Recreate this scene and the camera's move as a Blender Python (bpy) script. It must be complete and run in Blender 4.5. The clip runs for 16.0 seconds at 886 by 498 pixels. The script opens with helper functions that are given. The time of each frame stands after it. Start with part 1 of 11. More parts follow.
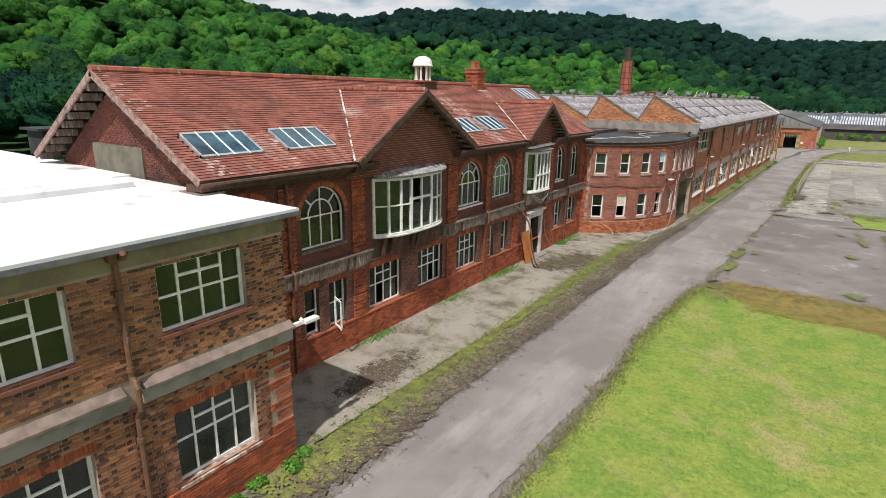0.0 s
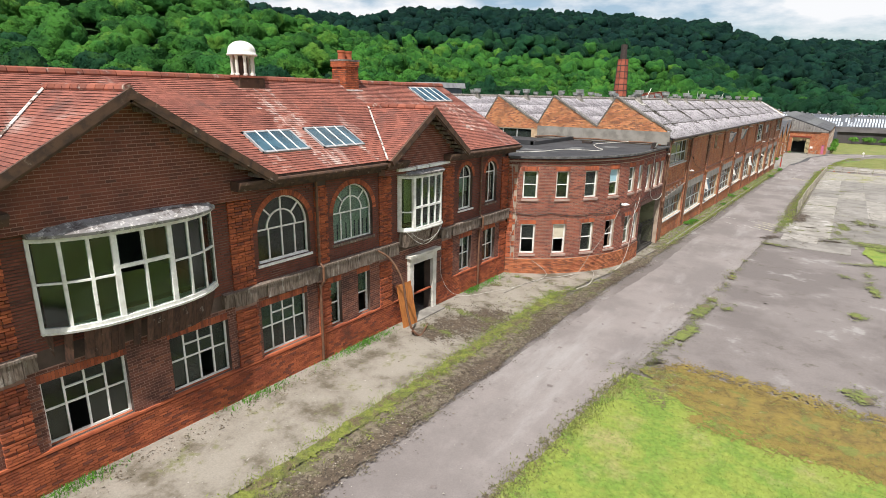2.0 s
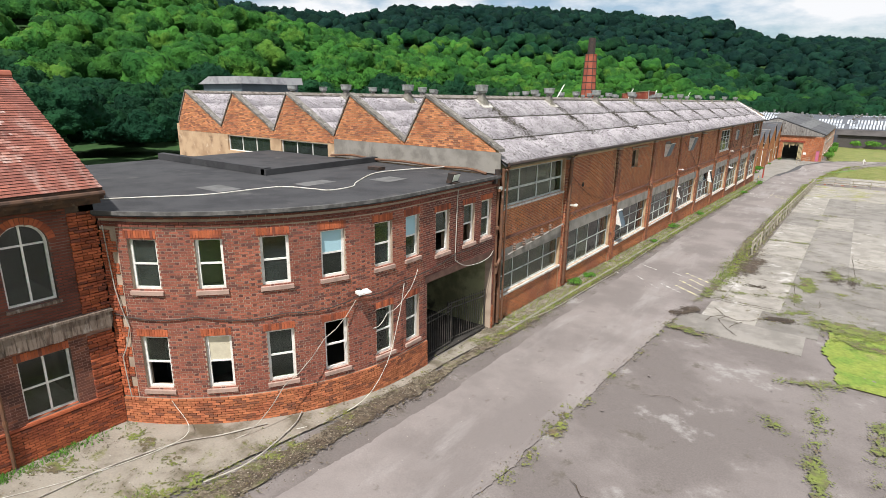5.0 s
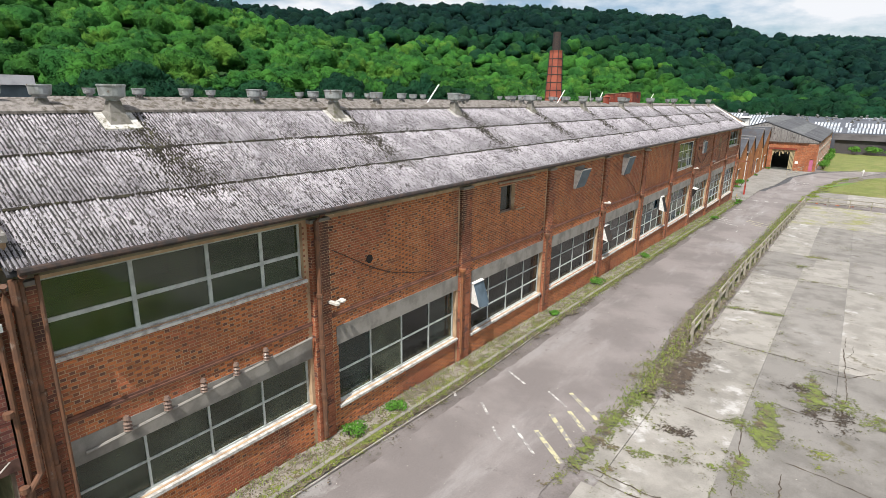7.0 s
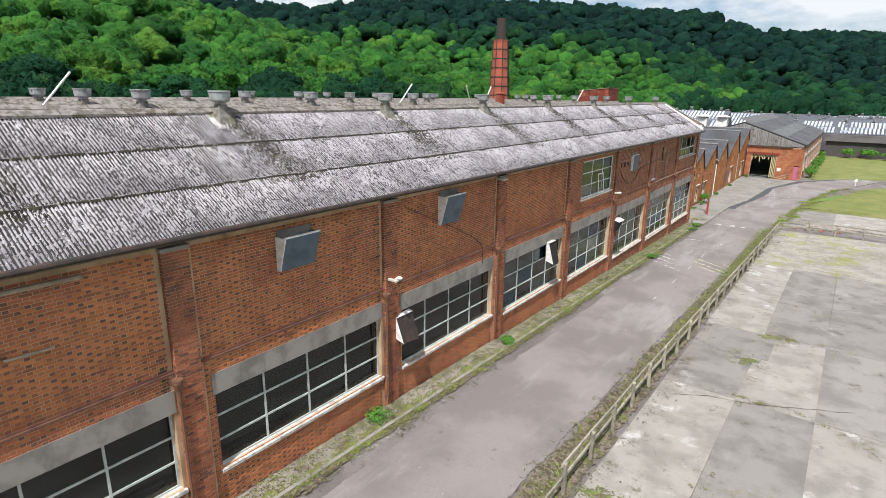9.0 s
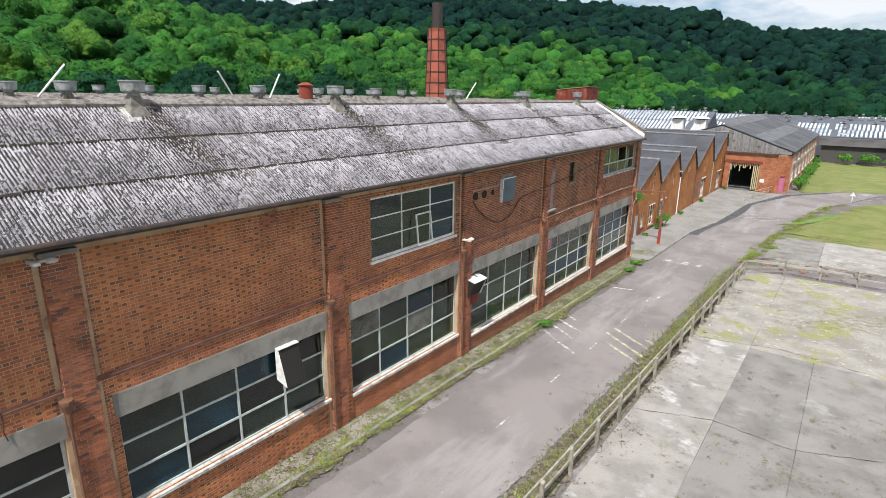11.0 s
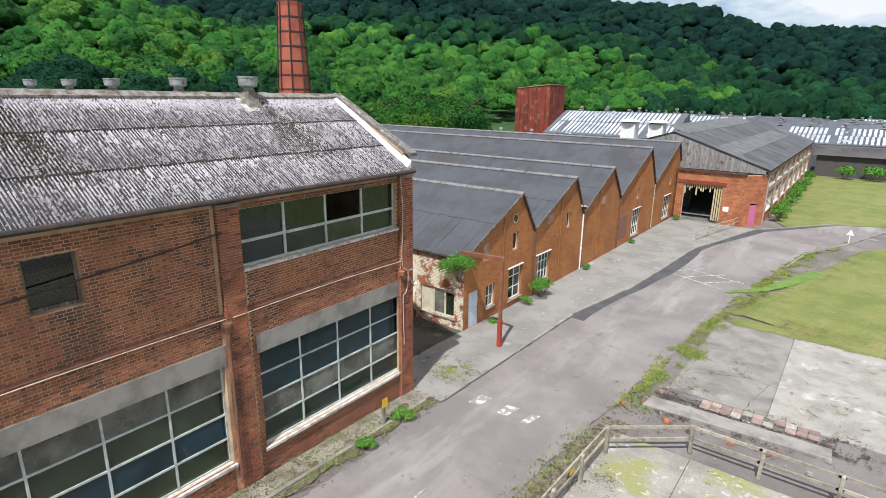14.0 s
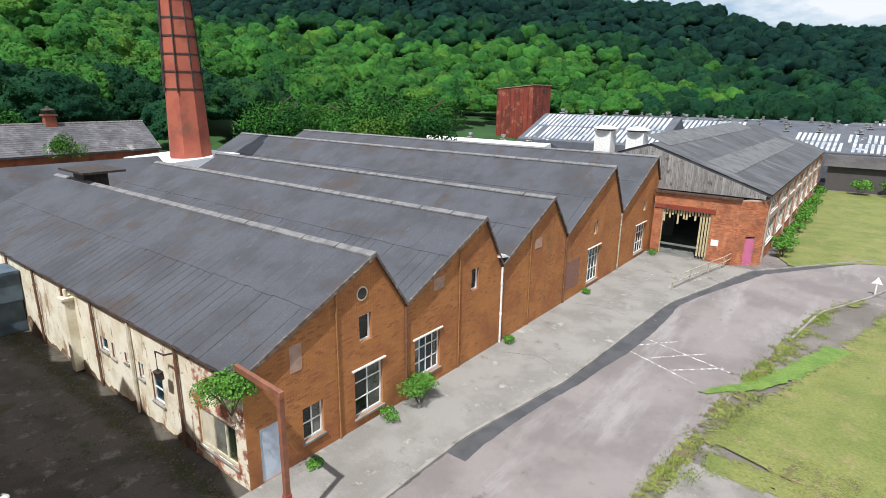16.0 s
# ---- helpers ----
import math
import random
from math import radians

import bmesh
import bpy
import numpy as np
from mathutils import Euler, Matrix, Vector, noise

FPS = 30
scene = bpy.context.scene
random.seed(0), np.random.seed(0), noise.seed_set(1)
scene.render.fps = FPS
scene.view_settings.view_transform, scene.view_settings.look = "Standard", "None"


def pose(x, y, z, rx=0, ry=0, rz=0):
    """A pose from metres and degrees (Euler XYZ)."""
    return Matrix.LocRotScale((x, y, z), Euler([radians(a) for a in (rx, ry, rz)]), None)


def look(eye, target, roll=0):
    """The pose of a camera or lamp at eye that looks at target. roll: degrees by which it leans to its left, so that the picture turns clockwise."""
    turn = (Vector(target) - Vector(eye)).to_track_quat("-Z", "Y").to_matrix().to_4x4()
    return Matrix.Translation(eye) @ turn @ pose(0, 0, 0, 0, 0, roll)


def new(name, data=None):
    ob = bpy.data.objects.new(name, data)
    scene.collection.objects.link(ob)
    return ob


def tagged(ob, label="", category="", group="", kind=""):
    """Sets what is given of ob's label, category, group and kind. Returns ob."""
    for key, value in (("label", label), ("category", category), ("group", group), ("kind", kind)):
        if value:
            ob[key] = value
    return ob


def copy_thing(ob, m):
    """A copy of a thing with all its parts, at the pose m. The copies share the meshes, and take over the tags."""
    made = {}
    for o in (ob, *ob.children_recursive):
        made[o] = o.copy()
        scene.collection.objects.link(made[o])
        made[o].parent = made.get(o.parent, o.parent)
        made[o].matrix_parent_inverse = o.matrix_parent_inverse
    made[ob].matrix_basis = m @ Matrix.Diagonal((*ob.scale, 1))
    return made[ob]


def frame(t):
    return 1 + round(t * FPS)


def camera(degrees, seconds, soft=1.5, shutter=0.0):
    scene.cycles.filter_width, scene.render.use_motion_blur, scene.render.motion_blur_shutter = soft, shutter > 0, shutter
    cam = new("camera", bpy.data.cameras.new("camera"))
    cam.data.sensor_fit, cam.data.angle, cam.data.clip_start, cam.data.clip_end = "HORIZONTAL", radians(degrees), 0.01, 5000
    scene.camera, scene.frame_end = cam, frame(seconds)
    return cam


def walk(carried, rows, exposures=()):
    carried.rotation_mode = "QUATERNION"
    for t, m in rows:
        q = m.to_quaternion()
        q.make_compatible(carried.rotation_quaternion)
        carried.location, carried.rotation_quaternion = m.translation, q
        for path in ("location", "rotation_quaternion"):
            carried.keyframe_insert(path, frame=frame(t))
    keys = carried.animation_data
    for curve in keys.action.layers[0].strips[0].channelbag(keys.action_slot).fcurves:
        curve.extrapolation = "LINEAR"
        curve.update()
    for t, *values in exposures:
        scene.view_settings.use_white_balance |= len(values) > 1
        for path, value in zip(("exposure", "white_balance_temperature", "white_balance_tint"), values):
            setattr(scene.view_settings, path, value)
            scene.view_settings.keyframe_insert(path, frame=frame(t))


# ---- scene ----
cam = camera(77.3, 16.0, 0.7)
PATH = [
    (0, (-0.872, 2.435, 10.103), (-1.964, 4.021, 9.564), 0.9),
    (0.5, (-0.806, 4.746, 10.167), (-1.906, 6.327, 9.628), 1.0),
    (1, (-0.864, 7.437, 10.174), (-1.972, 9.013, 9.635), 1.0),
    (1.5, (-0.746, 10.174, 10.205), (-1.859, 11.745, 9.666), 1.0),
    (2, (-0.451, 13.221, 10.238), (-1.572, 14.787, 9.698), 1.0),
    (2.5, (-0.078, 16.136, 10.208), (-1.204, 17.698, 9.668), 0.9),
    (3, (0.254, 19.231, 10.186), (-0.876, 20.79, 9.646), 0.9),
    (3.5, (0.752, 21.979, 10.223), (-0.384, 23.534, 9.683), 0.9),
    (4, (1.124, 25.14, 10.224), (-0.016, 26.693, 9.686), 0.9),
    (6.5, (1.351, 43.885, 10.463), (0.208, 45.435, 9.926), 0.8),
    (7, (1.244, 48.182, 10.569), (0.101, 49.733, 10.033), 0.8),
    (7.5, (1.307, 52.276, 10.602), (0.166, 53.828, 10.063), 0.7),
    (8, (1.514, 57.06, 10.644), (0.376, 58.614, 10.102), 0.7),
    (8.5, (1.63, 61.424, 10.662), (0.494, 62.978, 10.119), 0.7),
    (9, (1.621, 65.913, 10.667), (0.485, 67.466, 10.121), 0.7),
    (11.5, (2.099, 86.237, 10.202), (0.954, 87.784, 9.659), 0.7),
    (12, (2.006, 90.555, 10.073), (0.857, 92.099, 9.529), 0.7),
    (12.5, (1.936, 94.407, 10.065), (0.786, 95.951, 9.521), 0.7),
    (13, (2.167, 98.648, 10.107), (1.015, 100.19, 9.563), 0.7),
    (13.5, (2.38, 102.518, 10.065), (1.225, 104.057, 9.523), 0.7),
    (14, (2.421, 106.448, 10.044), (1.262, 107.986, 9.503), 0.7),
    (14.5, (2.299, 109.915, 10.04), (1.136, 111.45, 9.499), 0.8),
    (15, (1.908, 113.42, 10.068), (0.741, 114.952, 9.527), 0.8),
    (15.5, (1.469, 116.321, 10.103), (0.3, 117.851, 9.562), 0.8),
    (16, (0.958, 119.374, 10.185), (-0.213, 120.903, 9.646), 0.8),
]
walk(cam, [(t, look(eye, target, roll)) for t, eye, target, roll in PATH], [(0, -0.07, 6500, 10), (1, 0.12, 6500, 10), (2, 0.26, 6500, 10), (4, 0.27, 6500, 10), (8, 0.20, 6320, 10), (12, 0.22, 6150, 10), (16, 0.23, 6120, 10)])

# sky and sun: fair-weather cumulus over a clear sky, sun high behind the camera
SUN_TO = Vector((1.15, -3.7, 6.4)).normalized()
world = bpy.data.worlds.new("sky")
scene.world = world
world.use_nodes = True


def sky_nodes():
    nt = world.node_tree
    n, l = nt.nodes, nt.links
    bg = n["Background"]
    sky = n.new("ShaderNodeTexSky")
    sky.sky_type, sky.sun_disc, sky.dust_density = "NISHITA", False, 1.2
    sky.sun_elevation, sky.sun_rotation = math.asin(SUN_TO.z), math.atan2(SUN_TO.x, SUN_TO.y)
    co, mp, no = n.new("ShaderNodeTexCoord"), n.new("ShaderNodeMapping"), n.new("ShaderNodeTexNoise")
    mp.inputs["Scale"].default_value = (1.0, 1.0, 3.2)
    no.inputs["Scale"].default_value, no.inputs["Detail"].default_value, no.inputs["Roughness"].default_value = 3.2, 9, 0.58
    ramp = n.new("ShaderNodeValToRGB")
    ramp.color_ramp.elements[0].position, ramp.color_ramp.elements[1].position = 0.40, 0.52
    mix = n.new("ShaderNodeMix")
    mix.data_type = "RGBA"
    mix.inputs["B"].default_value = (8.0, 8.1, 8.3, 1)
    l.new(co.outputs["Generated"], mp.inputs["Vector"])
    l.new(mp.outputs["Vector"], no.inputs["Vector"])
    l.new(no.outputs["Fac"], ramp.inputs["Fac"])
    l.new(ramp.outputs["Color"], mix.inputs["Factor"])
    l.new(sky.outputs["Color"], mix.inputs["A"])
    l.new(mix.outputs["Result"], bg.inputs["Color"])
    bg.inputs["Strength"].default_value = 0.10


sky_nodes()
sun = new("sun", bpy.data.lights.new("sun", "SUN"))
sun.data.energy, sun.data.angle, sun.data.color = 5.0, radians(0.6), (1.0, 0.965, 0.915)
sun.matrix_world = look((40, -120, 200), Vector((40, -120, 200)) - SUN_TO)


# ---- materials ----
def mat(name, base, rough=0.85, metal=0.0, second=None, scale=3.0, mixlo=0.4, mixhi=0.65, island=0.0, objrand=0.0, grain=0.12,
        grainscale=60.0, stain=None, stainscale=0.6, stainlo=0.52, stainhi=0.7, bump=0.15, bumpscale=40.0, stretch=(1, 1, 1), spec=0.3, stainstretch=(1, 1, 1), stain2=None, s2scale=2.0, s2lo=0.6, s2hi=0.68, bumpdist=0.02, odd=None, oddfrac=0.25, by_object=False):
    m = bpy.data.materials.new(name)
    m.use_nodes = True
    nt = m.node_tree
    n, l = nt.nodes, nt.links
    b = n["Principled BSDF"]
    b.inputs["Roughness"].default_value, b.inputs["Metallic"].default_value = rough, metal
    b.inputs["Specular IOR Level"].default_value = spec
    geo = n.new("ShaderNodeNewGeometry")
    chance = n.new("ShaderNodeObjectInfo").outputs["Random"] if by_object else geo.outputs["Random Per Island"]

    def noise_of(sc, st=(1, 1, 1), det=5.0, ro=0.6):
        mp, no = n.new("ShaderNodeMapping"), n.new("ShaderNodeTexNoise")
        mp.inputs["Scale"].default_value = st
        no.inputs["Scale"].default_value, no.inputs["Detail"].default_value, no.inputs["Roughness"].default_value = sc, det, ro
        l.new(geo.outputs["Position"], mp.inputs["Vector"])
        l.new(mp.outputs["Vector"], no.inputs["Vector"])
        return no.outputs["Fac"]

    def ramped(sock, lo, hi):
        r = n.new("ShaderNodeMapRange")
        r.interpolation_type = "SMOOTHSTEP"
        r.inputs["From Min"].default_value, r.inputs["From Max"].default_value = lo, hi
        l.new(sock, r.inputs["Value"])
        return r.outputs["Result"]

    def blend(a, bcol, fac, kind="MIX"):
        x = n.new("ShaderNodeMix")
        x.data_type, x.blend_type = "RGBA", kind
        for key, v in (("A", a), ("B", bcol)):
            if isinstance(v, tuple):
                x.inputs[key].default_value = (*v, 1)
            else:
                l.new(v, x.inputs[key])
        if isinstance(fac, float):
            x.inputs["Factor"].default_value = fac
        else:
            l.new(fac, x.inputs["Factor"])
        return x.outputs["Result"]

    def valued(col, sock, amount):
        h, mr = n.new("ShaderNodeHueSaturation"), n.new("ShaderNodeMapRange")
        mr.inputs["To Min"].default_value, mr.inputs["To Max"].default_value = 1 - amount, 1 + amount
        l.new(sock, mr.inputs["Value"])
        l.new(mr.outputs["Result"], h.inputs["Value"])
        if isinstance(col, tuple):
            h.inputs["Color"].default_value = (*col, 1)
        else:
            l.new(col, h.inputs["Color"])
        return h.outputs["Color"]

    col = base
    if second:
        col = blend(base, second, ramped(noise_of(scale, stretch), mixlo, mixhi))
    if island:
        col = valued(col, chance, island)
    if odd:
        # a share of the pieces in another firing colour
        mu, fc_, lt = n.new("ShaderNodeMath"), n.new("ShaderNodeMath"), n.new("ShaderNodeMapRange")
        mu.operation, mu.inputs[1].default_value, fc_.operation = "MULTIPLY", 37.7, "FRACT"
        lt.inputs["From Min"].default_value, lt.inputs["From Max"].default_value = oddfrac + 0.06, oddfrac - 0.06
        l.new(chance, mu.inputs[0])
        l.new(mu.outputs["Value"], fc_.inputs[0])
        l.new(fc_.outputs["Value"], lt.inputs["Value"])
        col = blend(col, odd, lt.outputs["Result"])
    if objrand:
        info = n.new("ShaderNodeObjectInfo")
        col = valued(col, info.outputs["Random"], objrand)
    if stain:
        col = blend(col, stain, ramped(noise_of(stainscale, stainstretch, 6.0, 0.65), stainlo, stainhi))
    if stain2:
        col = blend(col, stain2, ramped(noise_of(s2scale, (1, 1, 1), 7.0, 0.7), s2lo, s2hi))
    col = valued(col, noise_of(grainscale, (1, 1, 1), 3.0), grain)
    l.new(col, b.inputs["Base Color"])
    if bump:
        bp = n.new("ShaderNodeBump")
        bp.inputs["Strength"].default_value, bp.inputs["Distance"].default_value = bump, bumpdist
        l.new(noise_of(bumpscale, (1, 1, 1), 4.0), bp.inputs["Height"])
        l.new(bp.outputs["Normal"], b.inputs["Normal"])
    return m


def glass_mat(name, tint, dirt, dirtcol):
    m = bpy.data.materials.new(name)
    m.use_nodes = True
    nt = m.node_tree
    n, l = nt.nodes, nt.links
    n.remove(n["Principled BSDF"])
    out = n["Material Output"]
    tr, gl, di, fr = n.new("ShaderNodeBsdfTransparent"), n.new("ShaderNodeBsdfGlossy"), n.new("ShaderNodeBsdfDiffuse"), n.new("ShaderNodeLayerWeight")
    m1, m2 = n.new("ShaderNodeMixShader"), n.new("ShaderNodeMixShader")
    tr.inputs["Color"].default_value, di.inputs["Color"].default_value = (*tint, 1), (*dirtcol, 1)
    gl.inputs["Roughness"].default_value, fr.inputs["Blend"].default_value = 0.04, 0.5
    pw, ma = n.new("ShaderNodeMath"), n.new("ShaderNodeMath")
    pw.operation, pw.inputs[1].default_value = "POWER", 4.0
    ma.operation, ma.inputs[1].default_value, ma.inputs[2].default_value = "MULTIPLY_ADD", 0.8, 0.055
    l.new(fr.outputs["Facing"], pw.inputs[0])
    l.new(pw.outputs["Value"], ma.inputs[0])
    geo, no, mr = n.new("ShaderNodeNewGeometry"), n.new("ShaderNodeTexNoise"), n.new("ShaderNodeMapRange")
    no.inputs["Scale"].default_value, no.inputs["Detail"].default_value = 1.4, 6
    mr.inputs["From Min"].default_value, mr.inputs["From Max"].default_value = 0.3, 0.75
    mr.inputs["To Min"].default_value, mr.inputs["To Max"].default_value = dirt * 0.3, dirt * 1.6
    l.new(geo.outputs["Position"], no.inputs["Vector"])
    l.new(no.outputs["Fac"], mr.inputs["Value"])
    l.new(mr.outputs["Result"], m2.inputs["Fac"])
    l.new(ma.outputs["Value"], m1.inputs["Fac"])
    l.new(tr.outputs["BSDF"], m1.inputs[1])
    l.new(gl.outputs["BSDF"], m1.inputs[2])
    l.new(m1.outputs["Shader"], m2.inputs[1])
    l.new(di.outputs["BSDF"], m2.inputs[2])
    l.new(m2.outputs["Shader"], out.inputs["Surface"])
    return m


BRICK_MAIN = mat("brick_wine_red", (0.190, 0.060, 0.040), second=(0.135, 0.045, 0.033), scale=1.4, island=0.15, odd=(0.10, 0.040, 0.031), oddfrac=0.07, stain=(0.05, 0.031, 0.027), stainscale=0.5, stainlo=0.56, stainhi=0.8, grain=0.25)
BRICK_MAIN_ONE = mat("brick_wine_red_single", (0.190, 0.060, 0.040), second=(0.135, 0.045, 0.033), scale=1.4, island=0.15, odd=(0.10, 0.040, 0.031), oddfrac=0.07, stain=(0.05, 0.031, 0.027), stainscale=0.5, stainlo=0.56, stainhi=0.8, grain=0.25, by_object=True)
BRICK_PANEL = mat("brick_brown_panel", (0.165, 0.066, 0.046), second=(0.105, 0.046, 0.036), scale=1.2, island=0.25, odd=(0.24, 0.095, 0.058), oddfrac=0.22, stain=(0.07, 0.036, 0.030), stainscale=0.6, stainlo=0.56, stainhi=0.75, grain=0.25)
BRICK_ORANGE = mat("brick_orange_rubbed", (0.41, 0.112, 0.048), second=(0.29, 0.076, 0.038), scale=1.8, island=0.26, odd=(0.19, 0.062, 0.040), oddfrac=0.14, stain=(0.11, 0.048, 0.034), stainscale=0.9, stainlo=0.57, stainhi=0.80, grain=0.2)
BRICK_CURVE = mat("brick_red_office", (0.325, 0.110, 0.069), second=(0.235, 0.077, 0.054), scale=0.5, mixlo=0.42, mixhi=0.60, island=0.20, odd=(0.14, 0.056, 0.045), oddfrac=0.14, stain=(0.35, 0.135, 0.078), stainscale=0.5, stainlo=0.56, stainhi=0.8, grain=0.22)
# The office brick at about half its colour value, past u 9.62.
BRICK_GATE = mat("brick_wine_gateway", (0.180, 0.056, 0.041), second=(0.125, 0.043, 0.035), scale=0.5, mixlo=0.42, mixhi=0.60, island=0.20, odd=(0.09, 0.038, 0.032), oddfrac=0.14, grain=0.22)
BRICK_CURVE_ONE = mat("brick_dark_red_gateway_single", (0.180, 0.056, 0.041), second=(0.125, 0.043, 0.035), scale=0.5, mixlo=0.42, mixhi=0.60, island=0.20, odd=(0.09, 0.038, 0.032), oddfrac=0.14, grain=0.22, by_object=True)
BRICK_WORKS = mat("brick_orange_stock", (0.49, 0.170, 0.062), second=(0.34, 0.106, 0.053), scale=0.4, mixlo=0.44, mixhi=0.60, island=0.20, odd=(0.23, 0.090, 0.048), oddfrac=0.08, stain=(0.15, 0.068, 0.044), stainscale=0.6, stainlo=0.57, stainhi=0.76, stainstretch=(1, 1, 0.4), grain=0.28, stain2=(0.53, 0.215, 0.075), s2scale=0.5, s2lo=0.54, s2hi=0.72)
BRICK_BROWN = mat("brick_brown_stock", (0.315, 0.122, 0.064), second=(0.215, 0.076, 0.047), scale=0.5, mixlo=0.42, mixhi=0.60, island=0.22, odd=(0.14, 0.064, 0.045), oddfrac=0.14, stain=(0.060, 0.040, 0.033), stainscale=1.1, stainlo=0.57, stainhi=0.72, stainstretch=(1, 1, 0.16), grain=0.28, stain2=(0.40, 0.165, 0.075), s2scale=0.6, s2lo=0.56, s2hi=0.72)
BRICK_WORKS_ONE = mat("brick_brown_stock_single", (0.315, 0.122, 0.064), second=(0.215, 0.076, 0.047), scale=0.5, mixlo=0.42, mixhi=0.60, island=0.22, odd=(0.14, 0.064, 0.045), oddfrac=0.14, stain=(0.060, 0.040, 0.033), stainscale=1.1, stainlo=0.57, stainhi=0.72, stainstretch=(1, 1, 0.16), grain=0.28, stain2=(0.40, 0.165, 0.075), s2scale=0.6, s2lo=0.56, s2hi=0.72, by_object=True)
BRICK_PIER = mat("brick_dark_pier", (0.36, 0.128, 0.066), second=(0.22, 0.080, 0.048), scale=0.9, island=0.22, odd=(0.14, 0.064, 0.05), oddfrac=0.16, stain=(0.085, 0.047, 0.037), stainscale=0.6, stainlo=0.53, stainhi=0.68, stainstretch=(1, 1, 0.35), grain=0.25)
BRICK_WING = mat("brick_brown_wing", (0.35, 0.148, 0.066), second=(0.24, 0.095, 0.050), scale=0.9, island=0.32, odd=(0.11, 0.052, 0.036), oddfrac=0.22, stain=(0.38, 0.17, 0.07), stainscale=0.7, stainlo=0.58, stainhi=0.75, grain=0.25)
BRICK_WING_ONE = mat("brick_brown_wing_single", (0.35, 0.148, 0.066), second=(0.24, 0.095, 0.050), scale=0.9, island=0.32, odd=(0.11, 0.052, 0.036), oddfrac=0.22, stain=(0.38, 0.17, 0.07), stainscale=0.7, stainlo=0.58, stainhi=0.75, grain=0.25, by_object=True)
BRICK_SHED = mat("brick_ochre_shed", (0.43, 0.185, 0.062), second=(0.34, 0.130, 0.050), scale=0.6, island=0.08, odd=(0.29, 0.118, 0.052), oddfrac=0.10, stain=(0.22, 0.108, 0.050), stainscale=0.45, stainlo=0.53, stainhi=0.78, stainstretch=(1, 1, 0.5), grain=0.22)
BRICK_SHED_ONE = mat("brick_ochre_shed_single", (0.43, 0.185, 0.062), second=(0.34, 0.130, 0.050), scale=0.6, island=0.08, odd=(0.29, 0.118, 0.052), oddfrac=0.10, stain=(0.22, 0.108, 0.050), stainscale=0.45, stainlo=0.53, stainhi=0.78, stainstretch=(1, 1, 0.5), grain=0.22, by_object=True)
BRICK_HEADER = mat("brick_burnt_header", (0.33, 0.122, 0.060), second=(0.235, 0.088, 0.050), scale=1.2, island=0.25, odd=(0.15, 0.072, 0.050), oddfrac=0.24, grain=0.22)
BRICK_HEADER_RED = mat("brick_dark_red_header", (0.15, 0.058, 0.046), second=(0.11, 0.046, 0.040), scale=2, island=0.25, odd=(0.25, 0.082, 0.055), oddfrac=0.55, grain=0.2)
MORTAR_WORKS = mat("mortar_sooty", (0.51, 0.36, 0.225), second=(0.36, 0.235, 0.14), scale=1.2, grain=0.2, stain=(0.58, 0.45, 0.32), stainscale=1.5, stainlo=0.58, stainhi=0.7, stain2=(0.10, 0.068, 0.052), s2scale=0.6, s2lo=0.60, s2hi=0.72)
BRICK_SOOT = mat("brick_sooty", (0.135, 0.066, 0.046), second=(0.080, 0.046, 0.036), scale=1.5, island=0.3, odd=(0.22, 0.092, 0.054), oddfrac=0.34, grain=0.25)
LEDGE = mat("sooty_brick_ledge", (0.19, 0.085, 0.055), second=(0.11, 0.055, 0.042), scale=3, grain=0.25)
# The shade inside the gateway is put into this plaster colour.
GATE_SHADE = mat("shaded_gateway_plaster", (0.05, 0.045, 0.04), second=(0.03, 0.028, 0.025), scale=1)
MORTAR_DARK = mat("mortar_dark", (0.115, 0.080, 0.064), second=(0.062, 0.044, 0.037), scale=0.8, grain=0.2, stain=(0.24, 0.17, 0.135), stainscale=0.6, stainlo=0.55, stainhi=0.7)
MORTAR_PINK = mat("mortar_pinkish", (0.34, 0.20, 0.16), second=(0.22, 0.125, 0.10), scale=1.2, grain=0.2)
MORTAR = mat("mortar_buff", (0.43, 0.335, 0.26), second=(0.29, 0.22, 0.168), scale=1.2, grain=0.2)
MORTAR_SHED = mat("mortar_ochre", (0.37, 0.175, 0.075), second=(0.28, 0.12, 0.055), scale=0.8, grain=0.2)
TILE = mat("clay_roof_tile", (0.268, 0.094, 0.066), second=(0.20, 0.072, 0.054), scale=0.7, island=0.22, grain=0.22, grainscale=30, rough=0.8, stain=(0.42, 0.30, 0.26), stainscale=0.9, stainlo=0.56, stainhi=0.76, stainstretch=(0.28, 1, 0.28), stain2=(0.12, 0.06, 0.05), s2scale=0.5, s2lo=0.56, s2hi=0.74)
RIDGE = mat("clay_ridge_tile", (0.27, 0.088, 0.055), second=(0.19, 0.068, 0.05), scale=3, island=0.25, stain=(0.36, 0.27, 0.22), stainscale=3, stainlo=0.58, stainhi=0.7)
POT = mat("orange_clay_pot", (0.40, 0.11, 0.05), second=(0.30, 0.085, 0.045), scale=4)
FLASH_DIRTY = mat("flaking_white_flashing", (0.60, 0.57, 0.54), second=(0.42, 0.37, 0.33), scale=4, stain=(0.13, 0.085, 0.065), stainscale=3.0, stainlo=0.50, stainhi=0.58)
HOOD = mat("flaking_bay_hood", (0.27, 0.26, 0.26), second=(0.17, 0.155, 0.15), scale=3, stain=(0.52, 0.50, 0.48), stainscale=9, stainlo=0.54, stainhi=0.62, stain2=(0.09, 0.075, 0.07), s2scale=2.5, s2lo=0.52, s2hi=0.62, bump=0.5, bumpscale=12)
